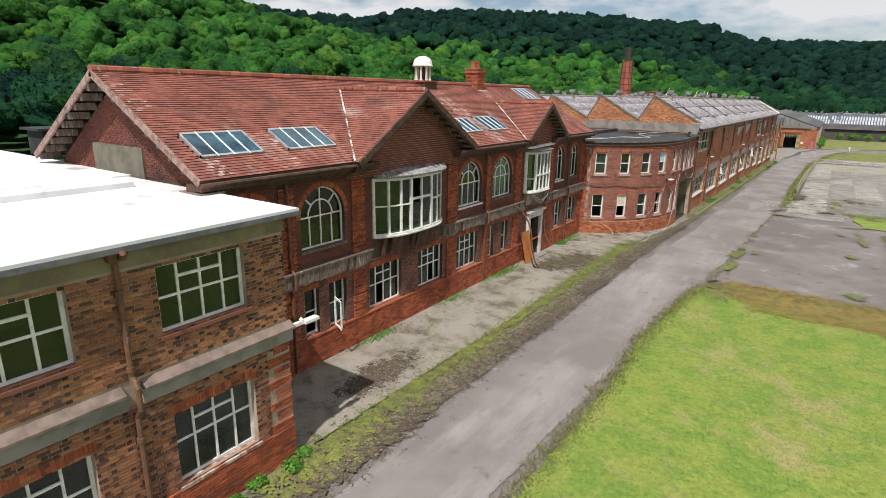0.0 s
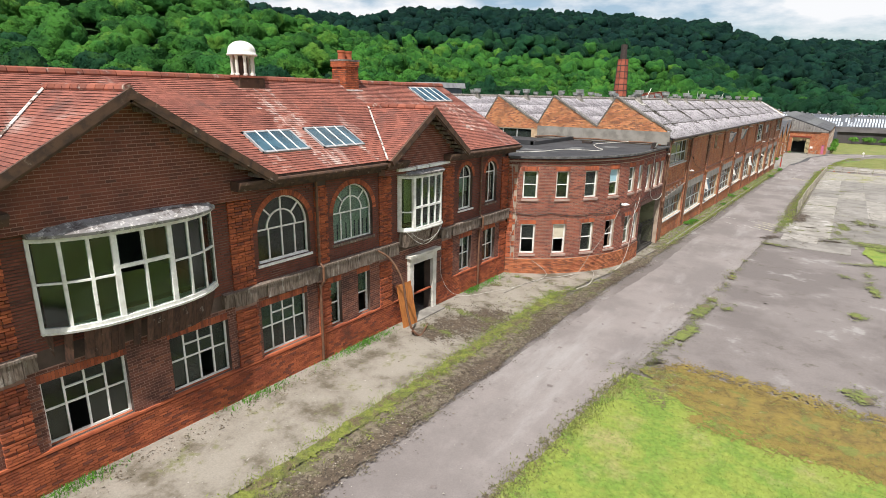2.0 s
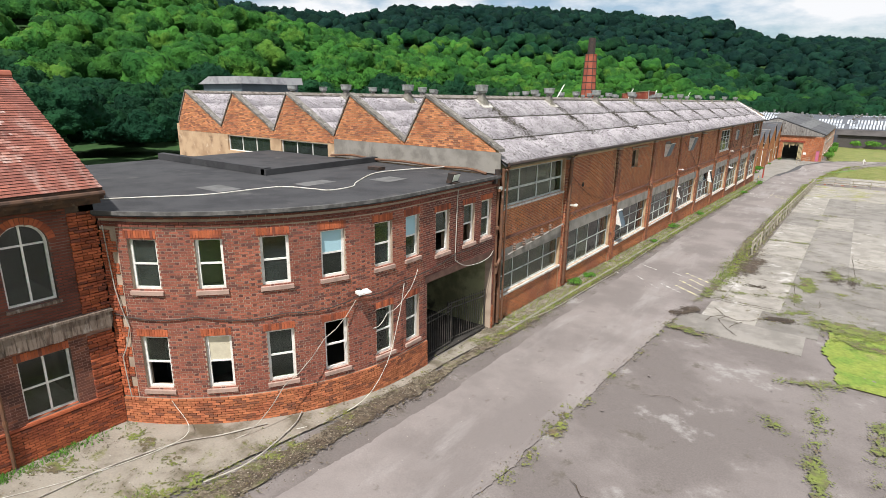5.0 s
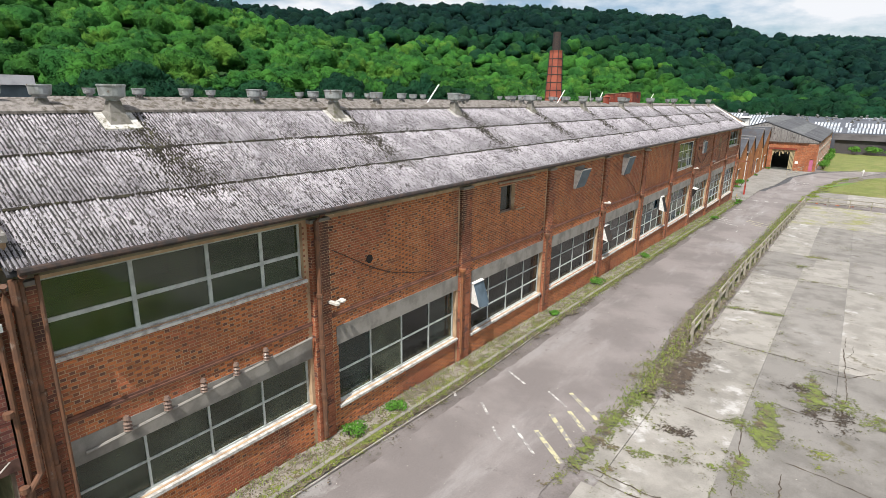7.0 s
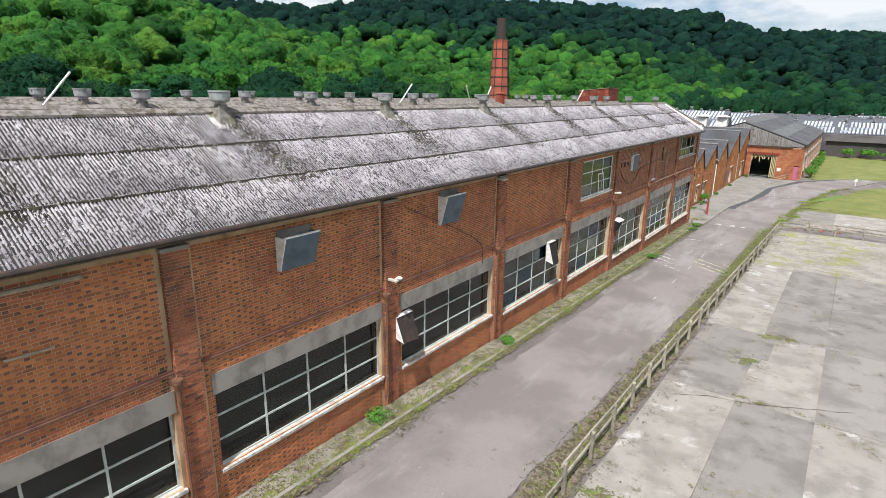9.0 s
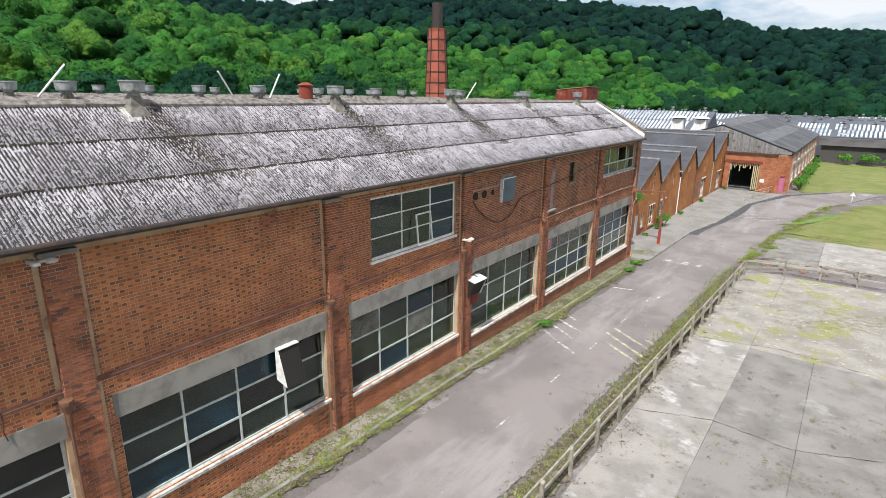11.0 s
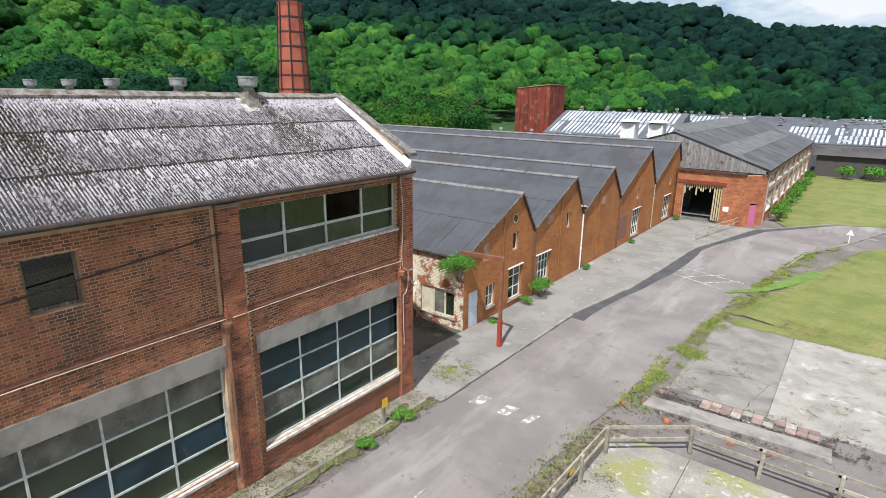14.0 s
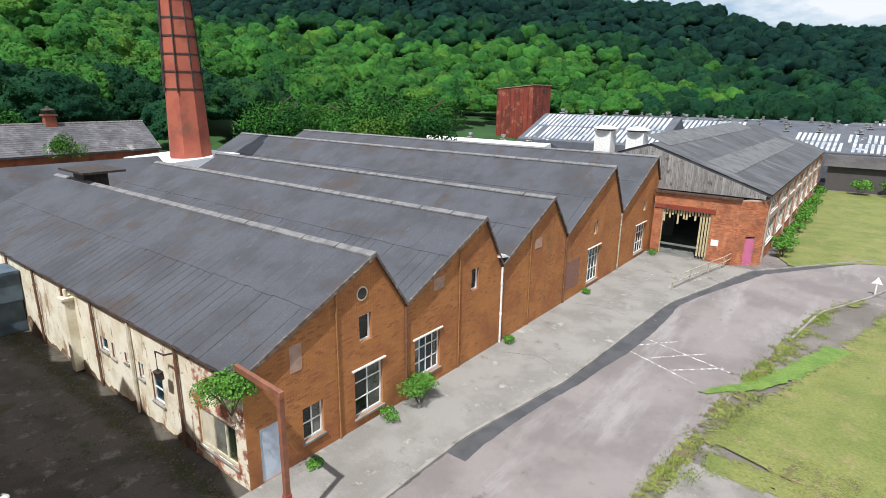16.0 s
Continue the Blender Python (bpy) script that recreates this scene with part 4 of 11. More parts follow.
def planks(parent, fc, u0, u1, v0, v1, d0, lost=0.08, width=(0.14, 0.24), wood=WOOD_OLD):
    u = u0
    while u < u1 - 0.03:
        w = min(rng.uniform(*width), u1 - u)
        if rng.random() > lost:
            p = Acc()
            o, t, s = rng.uniform(0, 0.025), rng.uniform(-0.035, 0.02), rng.uniform(-0.01, 0.01)
            p.hexa([fc(u + 0.004, v0 + t, d0 + o), fc(u + w - 0.004, v0 + t + s, d0 + o + s), fc(u + w - 0.004, v1 + s, d0 + o), fc(u + 0.004, v1, d0 + o),
                    fc(u + 0.004, v0 + t, d0 + o - 0.022), fc(u + w - 0.004, v0 + t + s, d0 + o - 0.022), fc(u + w - 0.004, v1 + s, d0 + o - 0.022), fc(u + 0.004, v1, d0 + o - 0.022)])
            part("plank", p, wood, parent)
        u += w


for a, b in ((10.9, 16.75), (21.9, 29.2), (32.0, 37.9)):
    planks(board, fm, a, b, 4.15, 4.56, 0.20)
for a, b in ((10.9, 17.0), (21.6, 29.2), (32.1, 37.95)):
    acc = Acc()
    ring = [(0.0, 4.20), (0.16, 4.20), (0.16, 4.565), (0.24, 4.565), (0.24, 4.63), (0.0, 4.63)]
    acc.prism([fm(a, v, d) for d, v in ring], [fm(b, v, d) for d, v in ring])
    part("ledge", acc, WOOD_OLD, board, "bleached timber ledge")

# bow windows
def sweep(acc, rings):
    """A closed body through rings of as many points."""
    k, n, m = len(acc.v), len(rings[0]), len(rings)
    for q in rings:
        acc.v.extend(q)
    acc.f.append(tuple(range(k + n - 1, k - 1, -1)))
    acc.f.append(tuple(range(k + (m - 1) * n, k + m * n)))
    for j in range(m - 1):
        acc.f.extend((k + j * n + i, k + j * n + (i + 1) % n, k + (j + 1) * n + (i + 1) % n, k + (j + 1) * n + i) for i in range(n))


def bow(parent, ya, yb, z0, z1, out, sides, label, trans, apron, flat=3.2, mid=0.52, rise=0.24, over=0.14, wood=WOOD_OLD):
    """A bowed window bay: sill, head, posts, panes and a boarded apron below."""
    c, w = (ya + yb) / 2, (yb - ya) / 2

    def fc(u, v, d):
        q = (u - c) / w
        x = out * (1 - abs(q) ** flat)
        return (MX + 0.05 + x + d, u, v)
    n = 12
    fr = Acc()
    us = [ya + (yb - ya) * i / n for i in range(n + 1)]
    sweep(fr, [[fc(u, z0, -0.09), fc(u, z0, 0.03), fc(u, z0 + 0.09, 0.03), fc(u, z0 + 0.09, -0.09)] for u in us])
    sweep(fr, [[fc(u, z1 - 0.10, -0.09), fc(u, z1 - 0.10, 0.02), fc(u, z1, 0.02), fc(u, z1, -0.09)] for u in us])
    for i in sides:
        q = ya + (yb - ya) * i
        big = i in (0, 1) or abs(i - trans[0]) < 0.01 or abs(i - trans[1]) < 0.01
        s = 0.06 if big else 0.03
        bar(fr, fc, max(ya, q - s), min(yb, q + s), z0 + 0.085, z1 - 0.095, -0.08, 0.016 if big else 0.006)
    zt = z0 + (z1 - z0) * mid
    for a, b in zip(us, us[1:]):
        lift = 0.14 if ya + (yb - ya) * trans[0] <= (a + b) / 2 <= ya + (yb - ya) * trans[1] else 0.0
        bar(fr, fc, a, b, zt + lift - 0.022, zt + lift + 0.022 + lift * 0.3, -0.06, 0.008)
    ob = part("window", fr, PAINT_WHITE, parent, label)
    ss = sorted(sides)
    for i, j in zip(ss, ss[1:]):
        for va, vb in ((z0 + 0.05, zt), (zt, z1 - 0.05)):
            if rng.random() < 0.05:
                continue
            a, b = ya + (yb - ya) * i, ya + (yb - ya) * j
            g = Acc()
            bar(g, fc, a, b, va, vb, -0.045, -0.038)
            part("pane", g, GLASS, ob).visible_shadow = False
    tp = Acc()
    sweep(tp, [[(MX, u, z1 + 0.02), fc(u, z1 + 0.02, over - 0.02), fc(u, z1 + 0.09, over), (MX, u, z1 + rise)] for u in us])
    part("bay_roof", tp, HOOD, ob, "grey lead hood over the bow window")
    bt = Acc()
    sweep(bt, [[(MX, u, z0 - 0.06), fc(u, z0 - 0.06, 0.05), fc(u, z0, 0.07), (MX, u, z0)] for u in us])
    part("sill", bt, PAINT_WHITE, ob)
    planks(board, lambda u, v, d: fc(u, v, d * 0.5 - 0.05 - (z0 - v) * 0.25), ya + 0.05, yb - 0.05, z0 - apron, z0 - 0.05, 0.0, lost=0.04 if wood is WOOD_OLD else 0.14, width=(0.13, 0.2), wood=wood)
    return ob


bow(office, BAY1[0], BAY1[1], 5.0, 7.14, 0.62, (0, 0.117, 0.233, 0.35, 0.5, 0.65, 0.767, 0.883, 1), "wide white bow window with flaking paint", (0.35, 0.65), 0.85, rise=0.40, over=0.24, wood=WOOD_APRON)
bow(office, BAY2[0], BAY2[1], 5.05, 7.18, 0.5, (0, 0.17, 0.335, 0.5, 0.665, 0.83, 1), "white canted bay window over the entrance", (0.17, 0.83), 0.72, 6.0, 0.34)

for k, (a, b) in enumerate(ARCHES):
    wide = b - a > 1.3
    window(office, fm, a, b, 5.17, 7.17, (0.25, 0.5, 0.75) if wide else (0.5,), (), arch=True, frame_w=0.06, bar_w=0.045, recess=0.12, label="round-arched white window with radiating bars", sill=WOOD_OLD if k % 2 else PAINT_WHITE)
for k, (a, b) in enumerate(LOWER):
    wide = b - a > 1.3
    gone = {3: ((1, 0),), 4: ((2, 0),), 1: ((0, 0),), 7: ((0, 0),), 8: ((0, 1),)}.get(k, ())
    window(office, fm, a, b, 2.2, 3.82, (0.26, 0.5, 0.74) if wide else ((0.5,) if b - a > 0.8 else ()), (0.53,) if wide else (0.5,), recess=0.14, frame_w=0.06, bar_w=0.045, glass=GLASS_DIRTY if k % 3 else GLASS, missing=gone, sill=BRICK_ORANGE, extra=((0.26, 0.74, 0.765, 0.79),) if wide else (),
           label="white-barred ground-floor window, some panes gone")
acc = Acc()
acc.hexa([(MX + 0.02, 15.15, 2.25), (MX + 0.55, 14.95, 2.20), (MX + 0.55, 14.99, 2.20), (MX + 0.02, 15.19, 2.25), (MX + 0.02, 15.15, 2.31), (MX + 0.55, 14.95, 2.26), (MX + 0.55, 14.99, 2.26), (MX + 0.02, 15.19, 2.31)])
acc.hexa([(MX + 0.02, 15.15, 3.24), (MX + 0.55, 14.95, 3.20), (MX + 0.55, 14.99, 3.20), (MX + 0.02, 15.19, 3.24), (MX + 0.02, 15.15, 3.30), (MX + 0.55, 14.95, 3.26), (MX + 0.55, 14.99, 3.26), (MX + 0.02, 15.19, 3.30)])
acc.box(MX + 0.50, MX + 0.55, 14.95, 15.0, 2.2, 3.26)
acc.box(MX + 0.02, MX + 0.07, 15.14, 15.19, 2.25, 3.30)
part("open_casement", acc, PAINT_WHITE, office, "white casement hanging open, glass gone")

# entrance
acc = Acc()
bar(acc, fm, DOOR[0] - 0.24, DOOR[0], 1.1, 3.47, 0.0, 0.16)
bar(acc, fm, DOOR[1], DOOR[1] + 0.24, 1.1, 3.47, 0.0, 0.16)
bar(acc, fm, DOOR[0] - 0.26, DOOR[1] + 0.26, 3.472, 3.78, 0.0, 0.17)
bar(acc, fm, DOOR[0] - 0.36, DOOR[1] + 0.36, 3.782, 3.90, 0.0, 0.30)
part("door_surround", acc, STONE_WHITE, office, "white stone door surround with a cornice")
acc = Acc()
bar(acc, fm, DOOR[0] - 0.3, DOOR[1] + 0.3, 1.0, 1.2, 0.0, 0.6)
part("door_step", acc, CONCRETE, office, "worn concrete door step")
acc = Acc()
acc.box(MX - 2.2, MX - 2.1, DOOR[0] - 0.5, DOOR[1] + 0.5, 1.1, 3.6)
part("lobby_wall", acc, PLASTER, office)
acc = Acc()
acc.hexa([(MX + 0.52, 29.06, 1.14), (MX + 0.55, 29.88, 1.14), (MX + 0.59, 29.88, 1.14), (MX + 0.56, 29.06, 1.14), (MX + 0.18, 29.03, 2.87), (MX + 0.21, 29.85, 2.87), (MX + 0.25, 29.85, 2.89), (MX + 0.22, 29.03, 2.89)])
solo("loose_door", acc, WOOD_DOOR, "orange varnished door leaf torn off, leaning by the entrance", "door")
acc = Acc()
acc.slack([(MX + 0.15, 27.9, 4.62), (MX + 0.55, 28.3, 4.2), (MX + 0.95, 28.5, 3.4), (MX + 1.1, 28.55, 2.4), (MX + 1.3, 28.62, 1.5), (MX + 1.5, 28.9, 1.12)], 0.045, 6)
acc.slack([(MX + 1.0, 29.0, 1.15), (MX + 1.5, 28.9, 1.14), (MX + 1.25, 29.7, 1.3)], 0.035, 6)
solo("fallen_gutter", acc, PIPE, "bent rusty gutter hanging from the boarding to the ground", "gutter")

# roof of the office range
acc = Acc()
pm = roof_plane((EX, 0, EAVE), (0, 1, 0), (RX - EX, 0, RZ - EAVE))
SL = math.hypot(RX - EX, RZ - EAVE)
YR0, YR1 = 10.25, 38.0
GABLES = [(19.4, 15.7, 23.15, 10.2), (30.62, 28.05, 33.1, 9.68)]
for ya, yb, x_e in ((YR0, 15.7, EX), (15.7, 23.15, MX - 0.02), (23.15, 28.05, EX), (28.05, 33.1, MX - 0.02), (33.1, YR1, EX)):
    z_e = EAVE + (EX - x_e) * (RZ - EAVE) / (EX - RX)
    acc.hexa([(x_e, ya, z_e - 0.1), (x_e, yb, z_e - 0.1), (RX, yb, RZ - 0.1), (RX, ya, RZ - 0.1), (x_e, ya, z_e), (x_e, yb, z_e), (RX, yb, RZ), (RX, ya, RZ)])
for x_e in (2 * RX - EX,):
    acc.hexa([(x_e, YR0, EAVE - 0.1), (x_e, YR1, EAVE - 0.1), (RX, YR1, RZ - 0.1), (RX, YR0, RZ - 0.1), (x_e, YR0, EAVE), (x_e, YR1, EAVE), (RX, YR1, RZ), (RX, YR0, RZ)])
roof = part("roof", acc, WOOD_DARK, office)
GX = -13.40


def clear_of_gables(u, s):
    z = EAVE + s * (RZ - EAVE) / SL
    for c, a, b, zt in GABLES:
        if a < u < b and z < EAVE + (zt - EAVE) * (1 - abs(u - c) / ((b - a) / 2)) - 0.02:
            return False
    return not any(a < u < b and c < s < d for a, b, c, d in LIGHTS)


LIGHTS = [(10.85, 12.85, 0.93, 2.1), (13.75, 15.75, 0.93, 2.1), (23.6, 25.4, 1.03, 2.2), (26.0, 27.9, 1.03, 2.25), (34.85, 37.05, 4.0, 5.3)]
acc, tile_rims = Acc(), Acc()
# dark course lines: dirt and the gap shadow both put into the edge colour
TILE_EDGE = mat("dark_tile_edge", (0.075, 0.034, 0.028), second=(0.045, 0.026, 0.022), scale=1.5, grain=0.25)
# lichen has run down below lead and mortar: (from, to, foot, head, share of the tiles)
LICHEN = [(25.2, 26.7, 0.0, SL, 0.75), (25.45, 26.2, 0.0, 2.6, 0.9), (30.3, 31.7, SL - 1.5, SL, 0.8), (35.1, 37.2, 1.2, 4.0, 0.7), (12.8, 13.8, 0.0, 1.9, 0.75), (10.6, 11.4, 0.0, 0.95, 0.6), (15.75, 16.3, 0.2, 2.2, 0.7), (23.5, 24.2, 0.0, 1.1, 0.5), (27.5, 28.0, 0.0, 2.0, 0.7), (10.3, 10.9, 3.2, SL, 0.45)]
lichened = Acc()
rl_ = random.Random(15)
worn = lambda u, v: any(p < u < q and f < v < h and rl_.random() < k * min(1.0, 4 * min(u - p, q - u) / (q - p)) for p, q, f, h, k in LICHEN)
tiled(acc, pm, YR0, YR1, 0, SL, clear_of_gables, edges=tile_rims, pale=(worn, lichened))
part("lichened_tiles", lichened, mat("lichened_roof_tile", (0.33, 0.165, 0.130), second=(0.28, 0.112, 0.082), scale=2.0, island=0.25, stain=(0.50, 0.39, 0.35), stainscale=2.6, stainlo=0.50, stainhi=0.66, stainstretch=(0.3, 1, 0.3), grain=0.22, grainscale=30), roof, "tiles bleached by lichen runs")["kind"] = "stuff"
pb = roof_plane((2 * RX - EX, 0, EAVE), (0, 1, 0), (EX - RX, 0, RZ - EAVE))
tiled(acc, pb, YR0, YR1, 0, SL, gauge=0.6, width=0.9)
part("roof_tiles", acc, TILE, roof, "red clay tiles streaked with lichen")["kind"] = "stuff"
part("tile_edges", tile_rims, TILE_EDGE, roof, "lower tile edges dark with dirt and painted lap shadow")["kind"] = "stuff"
acc = Acc()
y = YR0
while y < YR1 - 0.05:
    acc.tube([(RX, y, RZ + 0.02), (RX, min(y + 0.43, YR1), RZ + 0.025)], 0.13, 8)
    y += 0.45
part("ridge_tiles", acc, RIDGE, roof, "orange half-round ridge tiles")["kind"] = "stuff"
for a, b, c, d in LIGHTS:
    fr = Acc()
    for q0, q1, w0, w1 in ((a, b, c, c + 0.08), (a, b, d - 0.08, d), (a, a + 0.06, c, d), (b - 0.06, b, c, d)):
        fr.hexa([pm(q0, w0, -0.02), pm(q1, w0, -0.02), pm(q1, w1, -0.02), pm(q0, w1, -0.02), pm(q0, w0, 0.085), pm(q1, w0, 0.085), pm(q1, w1, 0.085), pm(q0, w1, 0.085)])
    ob = part("rooflight", fr, LEAD, roof, "glazed rooflight with four panes in lead flashing")
    for i in range(1, 4):
        q = a + (b - a) * i / 4
        br = Acc()
        br.hexa([pm(q - 0.014, c, 0.07), pm(q + 0.014, c, 0.07), pm(q + 0.014, d, 0.07), pm(q - 0.014, d, 0.07), pm(q - 0.014, c - 0.03, 0.10), pm(q + 0.014, c - 0.03, 0.10), pm(q + 0.014, d, 0.10), pm(q - 0.014, d, 0.10)])
        part("glazing_bar", br, PAINT_WHITE, ob)
    for i in range(4):
        q0, q1 = a + (b - a) * i / 4, a + (b - a) * (i + 1) / 4
        g = Acc()
        g.hexa([pm(q0, c, 0.066), pm(q1, c, 0.066), pm(q1, d, 0.066), pm(q0, d, 0.066), pm(q0, c, 0.072), pm(q1, c, 0.072), pm(q1, d, 0.072), pm(q0, d, 0.072)])
        part("pane", g, GLASS_SKY, ob)
    bk = Acc()
    bk.hexa([pm(a, c, 0.004), pm(b, c, 0.004), pm(b, d, 0.004), pm(a, d, 0.004), pm(a, c, 0.012), pm(b, c, 0.012), pm(b, d, 0.012), pm(a, d, 0.012)])
    part("lining", bk, LEAD, ob)

# front gables
for c, a, b, zt in GABLES:
    xr = RX - (zt - RZ) / K if zt < RZ else RX
    xr = EX + (zt - EAVE) / ((RZ - EAVE) / (RX - EX))
    ga = Acc()
    gt = Slope([(a + 0.25, EAVE + 0.02), (c, zt - 0.13), (b - 0.25, EAVE + 0.02)])
    slab(ga, face_east(MX + 0.3), a + 0.25, b - 0.25, 7.3, 8, [], thick=0.3, top=gt)
    gw = part("gable_wall", ga, MORTAR_PINK, office)
    gb = Acc()
    lay_bricks(gb, face_east(MX + 0.3), a + 0.25, b - 0.25, 7.3, zt, [], top=gt, rng=rng, course=0.085, joint=0.020, perp=0.012, proud=0.006)
    part("brickwork", gb, BRICK_MAIN, gw)["kind"] = "stuff"
    gr, gtile, grim = Acc(), Acc(), Acc()
    for ye in (a, b):
        s = 1 if ye > c else -1
        n = Vector((0, s * (zt - EAVE), abs(ye - c))).normalized()
        # a roof slope of the gable, running back into the main slope
        p = [Vector((GX, ye, EAVE)), Vector((EX, ye, EAVE)), Vector((xr, c, zt)), Vector((GX, c, zt))]
        gr.hexa([tuple(q - 0.1 * n) for q in p] + [tuple(q) for q in p])
        up = Vector((0, c - ye, zt - EAVE))
        ln = up.length
        gp = roof_plane((GX, ye, EAVE), (-1, 0, 0), up)
        tiled(gtile, gp, 0, GX - xr, 0, ln, lambda u, v: u < (GX - EX) + (EX - xr) * v / ln, rng=rng, edges=grim)
        bd = Acc()
        for off, d0, d1 in ((0.0, 0.0, 0.05), (0.06, 0.05, 0.09)):
            q0, q1 = Vector((GX + d0, ye, EAVE)), Vector((GX + d0, c, zt))
            w = n * 0.26
            bd.hexa([tuple(q0 - w + n * (0.03 + off)), tuple(q1 - w + n * (0.03 + off)), tuple(q1 + n * 0.04), tuple(q0 + n * 0.04),
                     tuple(q0 - w + n * (0.03 + off) + Vector((d1 - d0, 0, 0))), tuple(q1 - w + n * (0.03 + off) + Vector((d1 - d0, 0, 0))), tuple(q1 + n * 0.04 + Vector((d1 - d0, 0, 0))), tuple(q0 + n * 0.04 + Vector((d1 - d0, 0, 0)))])
        part("bargeboard", bd, WOOD_DARK, office, "dark weathered timber bargeboard")
        for i in range(1, 9):
            q = Vector((0, ye, EAVE)).lerp(Vector((0, c, zt)), i / 9) - n * 0.2
            so = Acc()
            so.box(MX + 0.3, GX - 0.004, q.y - 0.05, q.y + 0.05, q.z - 0.06, q.z + 0.05)
            part("bracket", so, WOOD_OLD, office)
        if ye == a:
            for i in range(10):
                vl = Acc()
                e0, e1 = Vector((EX + 0.1, ye, EAVE + 0.02)).lerp(Vector((xr, c, zt)), i / 10), Vector((EX + 0.1, ye, EAVE + 0.02)).lerp(Vector((xr, c, zt)), (i + 0.94) / 10)
                vl.hexa([tuple(e0 + Vector((0, -0.075, 0.035))), tuple(e1 + Vector((0, -0.075, 0.035))), tuple(e1 + Vector((0, 0.01, 0.045))), tuple(e0 + Vector((0, 0.01, 0.045))),
                         tuple(e0 + Vector((0, -0.075, 0.06))), tuple(e1 + Vector((0, -0.075, 0.06))), tuple(e1 + Vector((0, 0.01, 0.07))), tuple(e0 + Vector((0, 0.01, 0.07)))])
                part("valley_flashing", vl, FLASH_DIRTY, roof, "flaking white valley flashing")
    ap = Acc()
    ap.prism([(GX + 0.003, c - 0.16, zt - 0.20), (GX + 0.003, c + 0.16, zt - 0.20), (GX + 0.003, c + 0.03, zt + 0.05), (GX + 0.003, c - 0.03, zt + 0.05)], [(GX + 0.10, c - 0.16, zt - 0.20), (GX + 0.10, c + 0.16, zt - 0.20), (GX + 0.10, c + 0.03, zt + 0.05), (GX + 0.10, c - 0.03, zt + 0.05)])
    part("apex_block", ap, WOOD_DARK, office)
    rg = part("gable_roof", gr, WOOD_DARK, office)
    part("roof_tiles", gtile, TILE, rg)["kind"] = "stuff"
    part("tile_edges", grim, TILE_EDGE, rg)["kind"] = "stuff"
    rd = Acc()
    x = GX
    while x > xr + 0.1:
        rd.tube([(x, c, zt + 0.02), (x - 0.42, c, zt + 0.02)], 0.12, 8)
        x -= 0.45
    part("ridge_tiles", rd, RIDGE, rg)["kind"] = "stuff"
    for ye, s in ((a, 1), (b, -1)):
        cn = Acc()
        q0, q1 = sorted((ye + s * 0.02, ye + s * 1.15))
        ring = [(MX - 0.1, EAVE - 0.32), (GX - 0.14, EAVE - 0.32), (GX - 0.14, EAVE - 0.235), (GX - 0.08, EAVE - 0.235), (GX - 0.08, EAVE - 0.145), (GX - 0.02, EAVE - 0.145), (GX - 0.02, EAVE - 0.055), (MX - 0.1, EAVE - 0.055)]
        cn.prism([(x, q0, z) for x, z in ring], [(x, q1, z) for x, z in ring])
        part("cornice_return", cn, WOOD_DARK, office, "moulded timber cornice return")
    # splintered white fascia across the foot of the gable
    rngf = random.Random(int(c))
    y = a + 0.9 if c > 25 else b
    while y < b - 0.9:
        w = rngf.uniform(0.5, 1.5)
        fa = Acc()
        t0, t1 = rngf.uniform(-0.03, 0.03), rngf.uniform(-0.03, 0.03)
        y1 = min(y + w, b - 0.85)
        fa.hexa([(MX + 0.3, y, 7.44 + t0), (MX + 0.42, y, 7.42 + t0), (MX + 0.42, y1, 7.42 + t1), (MX + 0.3, y1, 7.44 + t1), (MX + 0.3, y, 7.55 + t0), (MX + 0.42, y, 7.52 + t0), (MX + 0.42, y1, 7.52 + t1), (MX + 0.3, y1, 7.55 + t1)])
        part("fascia_fragment", fa, PAINT_WHITE, office, "splintered white fascia board")
        y = y1 + rngf.uniform(0.01, 0.12)

# eaves, gutters, gable end
for a, b in ((YR0, 15.65), (23.2, 28.0), (33.15, YR1)):
    acc = Acc()
    ring = [(MX - 0.05, EAVE - 0.40), (EX - 0.22, EAVE - 0.40), (EX - 0.22, EAVE - 0.26), (EX + 0.02, EAVE - 0.26), (EX + 0.02, EAVE - 0.11), (MX - 0.05, EAVE - 0.11)]
    acc.prism([(x, a, z) for x, z in ring], [(x, b, z) for x, z in ring])
    part("eaves_board", acc, WOOD_DARK, office)
for a, b in ((YR0, 15.7), (23.2, 28.0), (33.15, YR1)):
    acc = Acc()
    acc.tube([(EX + 0.07, a, EAVE - 0.1), (EX + 0.07, b, EAVE - 0.11)], 0.065, 8)
    part("gutter", acc, WOOD_DARK, office)
